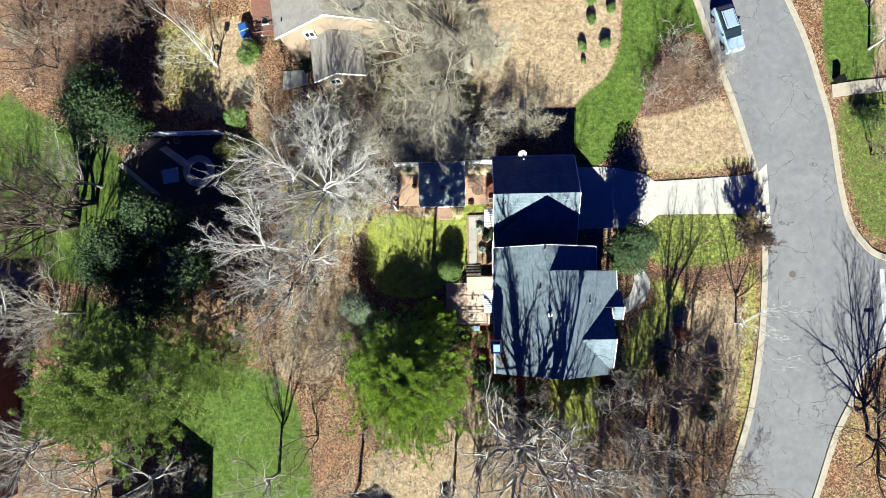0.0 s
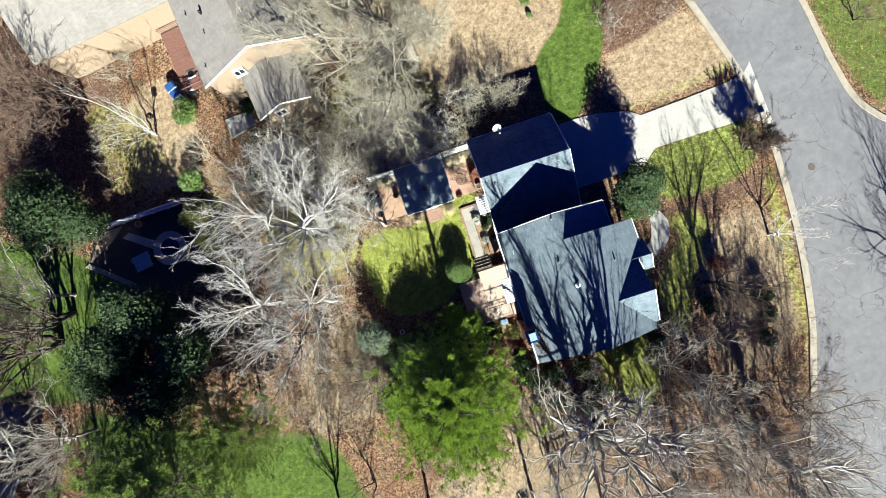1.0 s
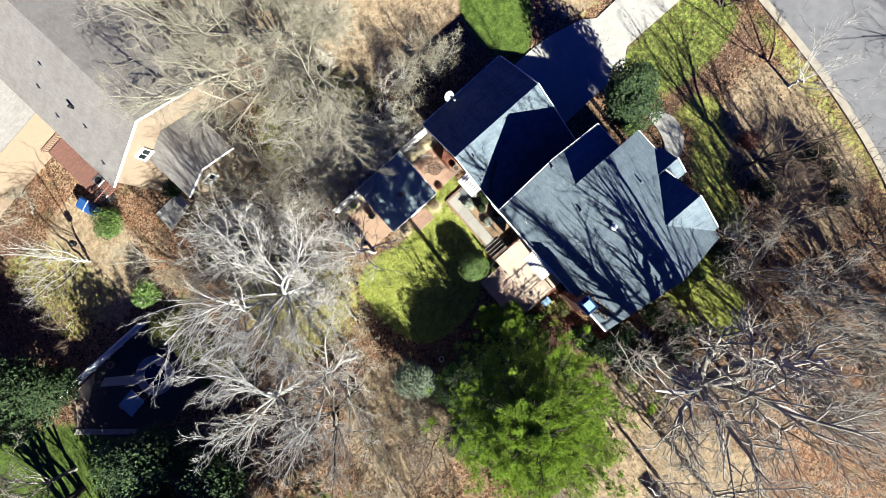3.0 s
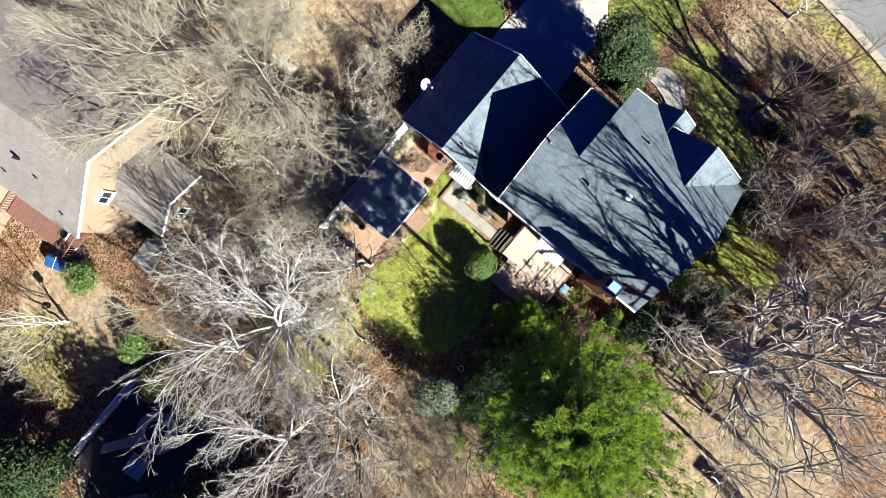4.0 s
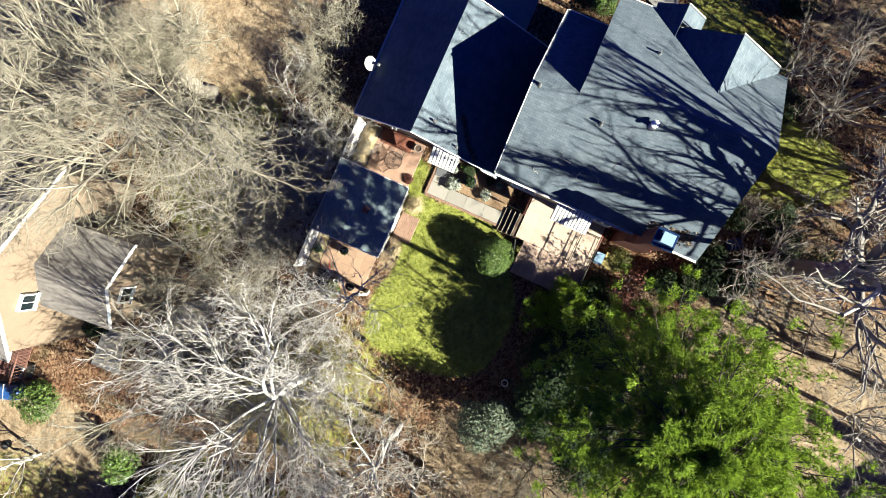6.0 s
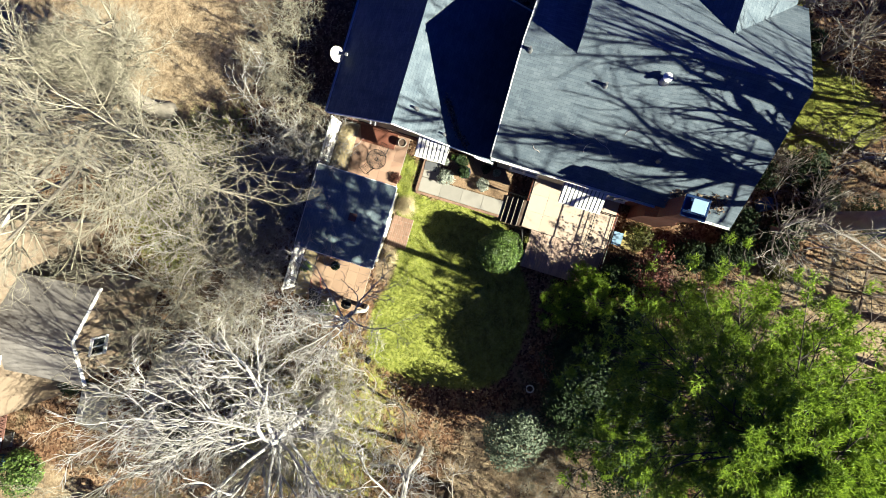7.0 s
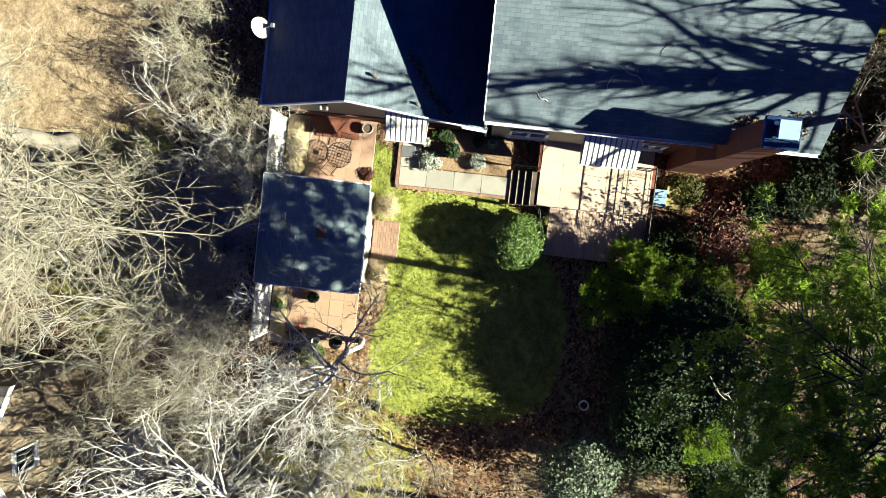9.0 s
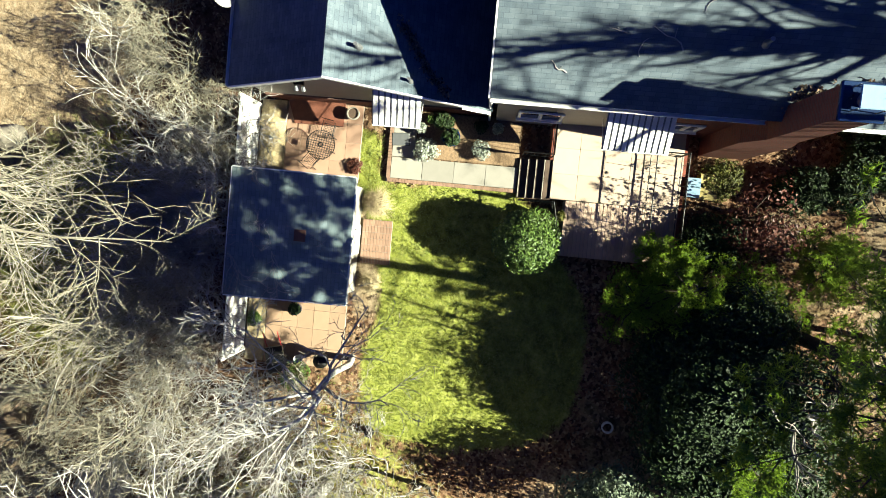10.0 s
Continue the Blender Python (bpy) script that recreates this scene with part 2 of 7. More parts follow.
M_BARK_WHITE = bark("white_bark", (0.42, 0.40, 0.38), (0.98, 0.95, 0.90))
M_BARK_DARK = bark("dark_bark", (0.045, 0.035, 0.03), (0.16, 0.125, 0.10))
M_TWIG_GREY = bark("grey_twigs", (0.26, 0.22, 0.18), (0.68, 0.61, 0.53))
M_TWIG_WHITE = bark("white_twigs", (0.38, 0.35, 0.325), (0.9, 0.85, 0.80))
M_TWIG_BROWN = bark("brown_twigs", (0.12, 0.075, 0.055), (0.34, 0.23, 0.17))
M_TWIG_DARK = bark("dark_brown_twigs", (0.06, 0.04, 0.032), (0.19, 0.125, 0.095))
M_TWIG_OLIVE = bark("olive_twigs", (0.29, 0.255, 0.18), (0.70, 0.63, 0.49))
M_PINE = foliage("pine_needles", (0.05, 0.16, 0.018), (0.80, 1.12, 0.12), through=0.5, clump=1.7, own=0.5)
M_PINE_FAR = foliage("olive_needles", (0.05, 0.11, 0.018), (0.52, 0.70, 0.12), clump=1.2, own=0.4)
M_LEAF = foliage("glossy_leaves", (0.05, 0.11, 0.025), (0.34, 0.50, 0.13), 0.3)
M_LEAF_DARK = foliage("dark_leaves", (0.010, 0.028, 0.008), (0.07, 0.13, 0.03), 0.7, 0.06)
M_LEAF_YEL = foliage("yellow_green_leaves", (0.08, 0.09, 0.02), (0.33, 0.33, 0.07))
M_LEAF_SILVER = foliage("silvery_leaves", (0.05, 0.09, 0.05), (0.42, 0.5, 0.34))
M_LEAF_PALE = foliage("pale_felted_leaves", (0.25, 0.3, 0.22), (1.1, 1.15, 1.0))
M_LEAF_RED = foliage("russet_leaves", (0.10, 0.025, 0.02), (0.33, 0.12, 0.08))
M_LITTER = foliage("fallen_leaves", (0.07, 0.038, 0.022), (0.72, 0.53, 0.36), 0.8, 0.1, own=0.85)
M_BLADE = foliage("grass_blades", (0.21, 0.28, 0.05), (0.72, 0.80, 0.24), 0.6)


# ---- building helpers ----
def obj(name, verts, faces, mat, parent=None, label=""):
    me = bpy.data.meshes.new(name)
    me.from_pydata([tuple(v) for v in verts], [], faces)
    me.materials.append(mat)
    me.validate()
    ob = new(name, me)
    if parent:
        ob.parent = parent
    return tagged(ob, label)


def part(name, bm, mat, parent, label=""):
    """One mesh object from a bmesh, under a thing or a part."""
    me = bpy.data.meshes.new(name)
    bmesh.ops.recalc_face_normals(bm, faces=bm.faces[:])
    bm.to_mesh(me)
    bm.free()
    me.materials.append(mat)
    ob = new(name, me)
    ob.parent = parent
    return tagged(ob, label)


def thing(name, label, category, m=None, group="", kind=""):
    ob = new(name)
    ob.empty_display_size = 0.2
    if m is not None:
        ob.matrix_world = m
    return tagged(ob, label, category, group, kind)


def box(bm, lo, hi, bevel=0.0, m=None):
    r = bmesh.ops.create_cube(bm, size=1.0)["verts"]
    mid, size = [(a + b) / 2 for a, b in zip(lo, hi)], [b - a for a, b in zip(lo, hi)]
    for v in r:
        v.co = Vector((v.co.x * size[0] + mid[0], v.co.y * size[1] + mid[1], v.co.z * size[2] + mid[2]))
    if bevel:
        out = bmesh.ops.bevel(bm, geom=list({e for v in r for e in v.link_edges}), offset=bevel, segments=1, affect="EDGES")
        r = out["verts"]
    if m is not None:
        for v in {v for v in r if v.is_valid}:
            v.co = m @ v.co
    return bm


def cbox(lo, hi, bevel=0.0, m=None):
    return box(bmesh.new(), lo, hi, bevel, m)


def rod(bm, a, b, r, r2=None, sides=8):
    a, b = Vector(a), Vector(b)
    d = b - a
    m = Matrix.Translation((a + b) / 2) @ d.to_track_quat("Z", "Y").to_matrix().to_4x4()
    bmesh.ops.create_cone(bm, cap_ends=True, segments=sides, radius1=r, radius2=r if r2 is None else r2, depth=d.length, matrix=m)
    return bm


def crod(a, b, r, r2=None, sides=8):
    return rod(bmesh.new(), a, b, r, r2, sides)


def lathe(profile, sides=20):
    """A turned body from (radius, height) pairs."""
    bm = bmesh.new()
    rings = [[bm.verts.new((r * math.cos(2 * math.pi * k / sides), r * math.sin(2 * math.pi * k / sides), z)) for k in range(sides)] for r, z in profile]
    for p, q in zip(rings, rings[1:]):
        for k in range(sides):
            bm.faces.new((p[k], p[(k + 1) % sides], q[(k + 1) % sides], q[k]))
    return bm


def slab(poly, z0, z1):
    bm = bmesh.new()
    top = [bm.verts.new((x, y, z1)) for x, y in poly]
    bot = [bm.verts.new((x, y, z0)) for x, y in poly]
    bm.faces.new(top)
    bm.faces.new(bot[::-1])
    n = len(poly)
    for k in range(n):
        bm.faces.new((top[k], bot[k], bot[(k + 1) % n], top[(k + 1) % n]))
    bmesh.ops.triangulate(bm, faces=[f for f in bm.faces if len(f.verts) > 4])
    return bm


def smooth_line(pts, n=8):
    """Catmull-Rom through the points."""
    p = [Vector(q) for q in pts]
    p = [2 * p[0] - p[1]] + p + [2 * p[-1] - p[-2]]
    out = []
    for a, b, c, d in zip(p, p[1:], p[2:], p[3:]):
        for k in range(n):
            t = k / n
            out.append(0.5 * (2 * b + (c - a) * t + (2 * a - 5 * b + 4 * c - d) * t * t + (3 * b - a - 3 * c + d) * t ** 3))
    return [(v.x, v.y) for v in out + [p[-2]]]


def smooth_ring(pts, n=6):
    p = [Vector(q) for q in pts]
    out, k = [], len(p)
    for i in range(k):
        a, b, c, d = p[i - 1], p[i], p[(i + 1) % k], p[(i + 2) % k]
        for j in range(n):
            t = j / n
            out.append(0.5 * (2 * b + (c - a) * t + (2 * a - 5 * b + 4 * c - d) * t * t + (3 * b - a - 3 * c + d) * t ** 3))
    return [(v.x, v.y) for v in out]


def clip(poly, inside, cut):
    out = []
    for a, b in zip(poly, poly[1:] + poly[:1]):
        ia, ib = inside(a), inside(b)
        if ia:
            out.append(a)
        if ia != ib:
            out.append(cut(a, b))
    return out


def roof_plane(name, poly, mat, parent, step=0.145, thick=0.1, lift=0.012, label=""):
    """A roof slope laid in lapped courses: the polygon cut into strips up the slope, each tilted a little over the one below, on a deck."""
    P = [Vector(p) for p in poly]
    n = (P[1] - P[0]).cross(P[2] - P[0]).normalized()
    if n.z < 0:
        n = -n
    up = (Vector((0, 0, 1)) - n.z * n).normalized()
    across = up.cross(n)
    o = P[0]
    flat = [((p - o).dot(across), (p - o).dot(up)) for p in P]
    lo, hi = min(v for _, v in flat), max(v for _, v in flat)
    verts, faces, lay, seen = [], [], [], {}

    def at(u, v, hgt):
        key = (round(u, 3), round(v, 3), round(hgt, 3))
        if key not in seen:
            seen[key] = len(verts)
            verts.append(o + across * u + up * v + n * hgt)
            lay.append((u, v - lo))
        return seen[key]

    count = max(1, round((hi - lo) / step))
    step = (hi - lo) / count
    cutter = lambda lim: (lambda a, b: (a[0] + (b[0] - a[0]) * (lim - a[1]) / (b[1] - a[1]), lim))
    for k in range(count):
        v0, v1 = lo + k * step, lo + (k + 1) * step
        s = clip(flat, lambda q: q[1] >= v0 - 1e-7, cutter(v0))
        s = clip(s, lambda q: q[1] <= v1 + 1e-7, cutter(v1))
        ids = []
        for u, v in s:
            i = at(u, v, 0.004 + lift * (1 - (v - v0) / step))
            if not ids or (i != ids[-1] and i != ids[0]):
                ids.append(i)
        if len(ids) > 2:
            faces.append(tuple(ids))
        low = [q for q in s if abs(q[1] - v0) < 1e-5]
        if k and len(low) >= 2:
            l, r = min(low), max(low)
            q = [at(l[0], v0, 0.004 + lift), at(r[0], v0, 0.004 + lift), at(r[0], v0, 0.004), at(l[0], v0, 0.004)]
            if len(set(q)) == 4:
                faces.append(tuple(q))
    i = len(verts)
    m = len(P)
    verts += [p for p in P] + [p - n * thick for p in P]
    lay += flat + flat
    faces.append(tuple(range(i + 2 * m - 1, i + m - 1, -1)))
    for a in range(m):
        b = (a + 1) % m
        faces.append((i + a, i + b, i + m + b, i + m + a))
    ob = obj(name, verts, faces, mat, parent, label)
    uv = ob.data.uv_layers.new(name="lay")
    for loop in ob.data.loops:
        uv.data[loop.index].uv = lay[loop.vertex_index]
    return ob


def strip(pts, w, h, z=0.0):
    """A kerb or edging of width w and height h along a line, on its left."""
    p = [Vector((x, y, 0)) for x, y in pts]
    bm = bmesh.new()
    rows = []
    for k, q in enumerate(p):
        d = (p[min(k + 1, len(p) - 1)] - p[max(k - 1, 0)]).normalized()
        s = Vector((-d.y, d.x, 0))
        rows.append([bm.verts.new(q + s * a + Vector((0, 0, z + b))) for a, b in ((0, -0.2), (0, h - 0.02), (0.02, h), (w, h), (w, -0.2))])
    for a, b in zip(rows, rows[1:]):
        for k in range(4):
            bm.faces.new((a[k], b[k], b[k + 1], a[k + 1]))
    return bm


# ---- ground, road, paving ----
CURB_W = smooth_line([(16.0, 44.0), (22.3, 34.0), (25.7, 26.3), (27.7, 19.5), (29.15, 14.9), (30.5, 9.7), (31.3, 6.0), (31.6, 2.15), (31.45, -2.25), (30.8, -8.75), (29.55, -15.2), (28.0, -20.0), (26.0, -25.5), (21.0, -36.0)])
CURB_NE = smooth_line([(24.0, 47.0), (30.4, 36.0), (34.0, 26.0), (35.95, 20.6), (37.05, 16.0), (37.9, 12.0), (38.4, 6.4), (39.05, 2.6), (40.2, 0.35), (42.2, -1.3), (48.0, -2.6), (70.0, -5.0)])
CURB_SE = smooth_line([(70.0, -14.0), (48.0, -10.6), (42.4, -9.6), (39.6, -11.6), (38.3, -14.6), (36.6, -17.9), (34.3, -24.0), (30.5, -33.0), (28.0, -38.0)])


def cover(x, y):
    """The ground's layers at points x, y: how much straw, mulch, lush grass and dry grass lies there."""
    def inside(pts, soft=0.5, ring=True):
        pts = smooth_ring(pts) if ring else pts
        hit, near = np.zeros(x.shape, bool), np.full(x.shape, 1e9)
        for (ax, ay), (bx, by) in zip(pts, pts[1:] + pts[:1]):
            hit ^= ((ay > y) != (by > y)) & (x < (bx - ax) * (y - ay) / (by - ay + 1e-12) + ax)
            dx, dy = bx - ax, by - ay
            t = np.clip(((x - ax) * dx + (y - ay) * dy) / (dx * dx + dy * dy + 1e-12), 0, 1)
            near = np.minimum(near, np.hypot(x - ax - t * dx, y - ay - t * dy))
        d = np.where(hit, near, -near)
        return np.clip(0.5 + d / (2 * soft), 0, 1)
    top = np.maximum.reduce
    straw = top([inside([(5.0, 14.6), (13.2, 14.6), (17.2, 18.4), (18.4, 25.4), (18.0, 40.0), (0.0, 42.0), (-2.5, 28.0), (1.0, 17.0)]),
                 inside([(-2.4, 3.5), (2.2, 3.5), (2.3, 4.7), (-2.4, 4.7)], 0.3), inside([(20.0, 8.0), (30.0, 8.6), (28.6, 14.0), (26.6, 14.5), (20.2, 13.0)], 0.8), inside([(-26.0, 15.4), (-20.5, 15.6), (-19.5, 24.0), (-25.0, 24.0)], 1.0),
                 inside([(-9.0, -30.0), (6.0, -30.0), (5.0, -18.0), (2.5, -14.0), (-5.0, -16.5)], 1.5), inside([(6.0, -30.0), (5.0, -17.0), (9.0, -16.0), (18.0, -16.0), (20.0, -30.0)], 2.0) * 0.15, 
                 inside([(-17.0, -11.5), (-8.5, -11.0), (-8.0, -4.0), (-14.0, -3.0)], 1.5), inside([(-13.0, 5.0), (-7.0, 5.0), (-5.4, 9.0), (-3.0, 13.5), (-12.0, 13.0)], 2.0) * 0.3, inside([(22.5, -5.5), (28.5, -5.0), (28.0, -16.0), (21.0, -18.0), (20.8, -10.5)], 1.2) * 0.85, inside([(38.8, 14.0), (46.0, 15.0), (48.0, 0.0), (42.0, 0.5), (39.6, 4.0)], 0.8) * 0.4,
                 inside([(39.5, 17.5), (44.0, 17.5), (46.0, 24.0), (42.0, 26.0)], 1.0), inside([(-48.0, -3.5), (-41.5, -2.0), (-42.0, 4.0), (-48.0, 5.0)], 0.8)])
    mulch = top([inside([(21.6, 19.4), (25.0, 21.2), (28.0, 16.4), (26.2, 14.6), (20.0, 13.6)]), inside([(2.3, 13.2), (9.0, 14.2), (13.0, 14.6), (12.8, 9.0), (3.0, 9.2)], 0.8) * 0.8,
                 inside([(20.8, -2.0), (31.0, -1.6), (30.4, -3.4), (20.5, -3.0)], 0.6), inside([(22.5, -5.0), (29.5, -5.0), (28.5, -20.0), (20.0, -22.0), (19.0, -9.0)], 2.0) * 0.3,
                 inside([(-32.0, 16.0), (-26.5, 17.0), (-27.0, 34.0), (-46.0, 34.0), (-44.0, 18.0)], 2.0) * 0.75, inside([(-8.5, 9.0), (-2.0, 9.5), (0.0, 14.0), (-9.0, 14.0)], 1.5) * 0.7, inside([(13.0, -19.0), (19.0, -13.5), (28.0, -14.0), (25.0, -28.0), (12.0, -28.0)], 2.0) * 0.4])
    lush = top([inside([(18.4, 46.0), (18.6, 25.5), (17.3, 18.4), (13.4, 14.4), (13.45, 8.5), (15.7, 8.5), (19.5, 13.2), (22.0, 20.2), (25.4, 21.8), (27.8, 21.0), (25.6, 26.0), (16.0, 44.0)]),
                inside([(-47.0, 17.0), (-43.0, 15.6), (-32.0, 9.6), (-31.5, 4.0), (-37.0, -2.5), (-50.0, 3.0)], 1.2), inside([(-24.8, -12.8), (-17.0, -12.0), (-14.0, -18.0), (-13.6, -30.0), (-24.0, -30.0)], 1.0),
                inside([(38.6, 26.0), (43.0, 23.0), (42.0, 16.0), (38.4, 16.4)], 0.8), inside([(-24.0, -19.0), (-22.0, -12.5), (-37.0, -3.5), (-37.5, -12.0)], 1.5) * 0.8,
                inside([(21.0, 3.6), (30.0, 3.4), (30.0, 0.0), (26.5, -1.9), (20.6, -1.6), (19.6, 1.8)], 0.6) * 0.62, inside([(38.8, 14.0), (46.0, 15.0), (48.0, 0.0), (42.0, 0.5), (39.6, 4.0)], 0.8) * 0.6,
                inside([(-22.5, 4.0), (-18.0, 10.0), (-20.0, 13.0), (-23.0, 12.0)], 1.0) * 0.7])
    grass = top([inside([(2.0, 4.75), (4.1, 5.6), (4.15, 4.0), (2.45, 3.75), (2.5, -1.0), (0.2, -3.0), (-1.5, -4.2), (-3.6, -4.4), (-6.2, -3.8), (-7.5, -1.0), (-7.3, 3.2), (-4.8, 4.1), (-2.0, 3.6)], 0.35),
                 inside([(21.0, 3.6), (30.0, 3.4), (30.0, 0.0), (26.5, -1.9), (20.6, -1.6), (19.6, 1.8)], 0.6) * 0.42, inside([(19.8, -3.2), (22.5, -2.6), (24.0, -4.5), (22.6, -7.0), (20.8, -9.5), (18.8, -13.5), (16.8, -12.8), (17.4, -8.5), (18.9, -6.3), (20.4, -4.6)], 0.6) * 0.6,
                 inside([(-29.8, 15.4), (-22.0, 15.6), (-22.5, 18.0), (-24.0, 23.6), (-30.0, 25.0)], 1.2) * 0.45, inside([(29.0, -2.0), (31.0, -2.0), (30.0, -14.0), (27.5, -19.0), (28.0, -10.0)], 1.0) * 0.5,
                 inside([(38.8, 14.0), (46.0, 15.0), (48.0, 0.0), (42.0, 0.5), (39.6, 4.0)], 0.8) * 0.3, inside([(10.4, -12.4), (15.0, -12.4), (15.0, -16.6), (12.8, -19.0), (11.0, -17.2)], 0.7),
                 inside([(36.8, -20.0), (39.0, -14.5), (46.0, -12.0), (46.0, -24.0)], 1.2) * 0.36, inside([(20.0, 7.2), (30.2, 8.0), (30.8, 9.6), (28.0, 9.0), (21.0, 8.2)], 0.5) * 0.45,
                 inside([(-17.0, 1.0), (-7.0, 0.5), (-6.0, 8.0), (-9.0, 14.0), (-16.0, 12.0)], 2.5) * 0.5,
                 inside([(-7.0, 14.0), (2.0, 13.0), (5.0, 15.0), (0.0, 22.0), (-6.0, 19.0)], 2.0) * 0.62])
    return straw, mulch, lush, grass


def build_ground():
    xs = np.concatenate([[-900, -400, -180, -100, -70], np.arange(-56, 56.1, 0.47), [70, 100, 180, 400, 900]])
    ys = np.concatenate([[-900, -400, -180, -100, -60], np.arange(-38, 44.1, 0.47), [60, 100, 180, 400, 900]])
    X, Y = np.meshgrid(xs, ys)
    nx = len(xs)
    Z = np.array([0.05 * noise.noise((a * 0.35, b * 0.35, 0)) + 0.03 * noise.noise((a * 1.3, b * 1.3, 5)) for a, b in zip(X.ravel(), Y.ravel())]) - 0.07
    verts = np.column_stack([X.ravel(), Y.ravel(), Z])
    faces = [(j * nx + i, j * nx + i + 1, (j + 1) * nx + i + 1, (j + 1) * nx + i) for j in range(len(ys) - 1) for i in range(nx - 1)]
    ob = obj("ground", verts.tolist(), faces, M_GROUND)
    for name, v in zip(("straw", "mulch", "lush", "grass"), cover(X.ravel(), Y.ravel())):
        a = ob.data.attributes.new(name, "FLOAT", "POINT")
        a.data.foreach_set("value", v.astype(np.float32))
    for p in ob.data.polygons:
        p.use_smooth = True
    return tagged(ob, "winter ground of leaf litter, straw and patchy lawn", "ground", kind="structure")


build_ground()
road = part("road", slab(CURB_W + CURB_SE[::-1] + CURB_NE[::-1], -0.3, 0.0), M_ASPHALT, None)
tagged(road, "worn grey asphalt street with cracks and a side street", "road", kind="structure")
for line, w in ((CURB_W, -0.55), (CURB_NE, 0.55), (CURB_SE, 0.55)):
    k = part("kerb", strip(line, w, 0.09), M_KERB, None)
    tagged(k, "pale concrete kerb beside the asphalt street", "kerb", kind="structure")
stop = part("trim", cbox((41.9, -9.0, 0.003), (42.35, -2.2, 0.007)), M_LINE, None)
tagged(stop, "white stop line painted across the side street", "road marking", kind="structure")

DRIVE = [(31.9, 8.3), (30.9, 7.3), (29.6, 7.15), (25.0, 6.9), (21.1, 6.75), (20.1, 7.5), (17.5, 8.2), (15.4, 8.35), (12.6, 8.35), (12.6, 2.1), (16.5, 2.15), (19.9, 2.25), (21.3, 3.45), (26.0, 3.45), (30.2, 3.4), (31.2, 2.6), (32.0, 2.2)]
drive = part("pavement", slab(DRIVE, -0.25, 0.01), M_CONC, None)
tagged(drive, "pale concrete driveway from the street to the garage", "driveway", kind="structure")
front = part("pavement", slab(smooth_ring([(18.9, -1.7), (19.7, -2.1), (20.2, -3.3), (19.75, -4.8), (18.5, -5.8), (16.9, -6.2), (16.6, -5.2), (18.0, -4.6), (18.6, -3.4)], 5), -0.2, 0.06), M_CONC, None)
tagged(front, "curved pale concrete front path beside the porch", "path", kind="structure")


# ---- house ----
PITCH = 0.65
XW, YN, YS = 4.85, 0.05, -11.2          # west eave, north rake, south rake
XE1, XE2, YSTEP = 14.05, 15.80, -2.15    # east eaves of the two parts, where they meet
ZE = 5.05
XR1, XR2 = (XW + XE1) / 2, (XW + XE2) / 2
ZR1, ZR2 = ZE + (XR1 - XW) * PITCH, ZE + (XR2 - XW) * PITCH
GN, GR, GE, GZE, GZR = 8.9, 4.94, 12.73, 2.88, 5.46   # garage wing: north eave, ridge, east rake, eave and ridge heights


def prism(poly, axis, a, b):
    """A wall body: a profile of (across, height) swept along x or y from a to b."""
    bm = bmesh.new()
    rows = []
    for s in (a, b):
        rows.append([bm.verts.new((s, u, z) if axis == "x" else (u, s, z)) for u, z in poly])
    bm.faces.new(rows[0])
    bm.faces.new(rows[1][::-1])
    n = len(poly)
    for k in range(n):
        bm.faces.new((rows[0][k], rows[0][(k + 1) % n], rows[1][(k + 1) % n], rows[1][k]))
    return bm


def window(parent, y0, y1, z0, z1, x):
    """A white two-light window in a wall that faces west."""
    f = part("window", cbox((x - 0.02, y0 + 0.05, z0 + 0.05), (x - 0.005, y1 - 0.05, z1 - 0.05)), M_GLASS, parent, "white double window with dark panes")
    for a, b, c, d in ((y0, y1, z0, z0 + 0.09), (y0, y1, z1 - 0.09, z1), (y0, y0 + 0.09, z0 + 0.09, z1 - 0.09), (y1 - 0.09, y1, z0 + 0.09, z1 - 0.09), ((y0 + y1) / 2 - 0.06, (y0 + y1) / 2 + 0.06, z0 + 0.09, z1 - 0.09)):
        part("frame", cbox((x - 0.07, a, c), (x - 0.0, b, d), 0.008), M_WHITE, f)
    part("sill", cbox((x - 0.14, y0 - 0.05, z0 - 0.06), (x, y1 + 0.05, z0 - 0.002), 0.01), M_WHITE, f)


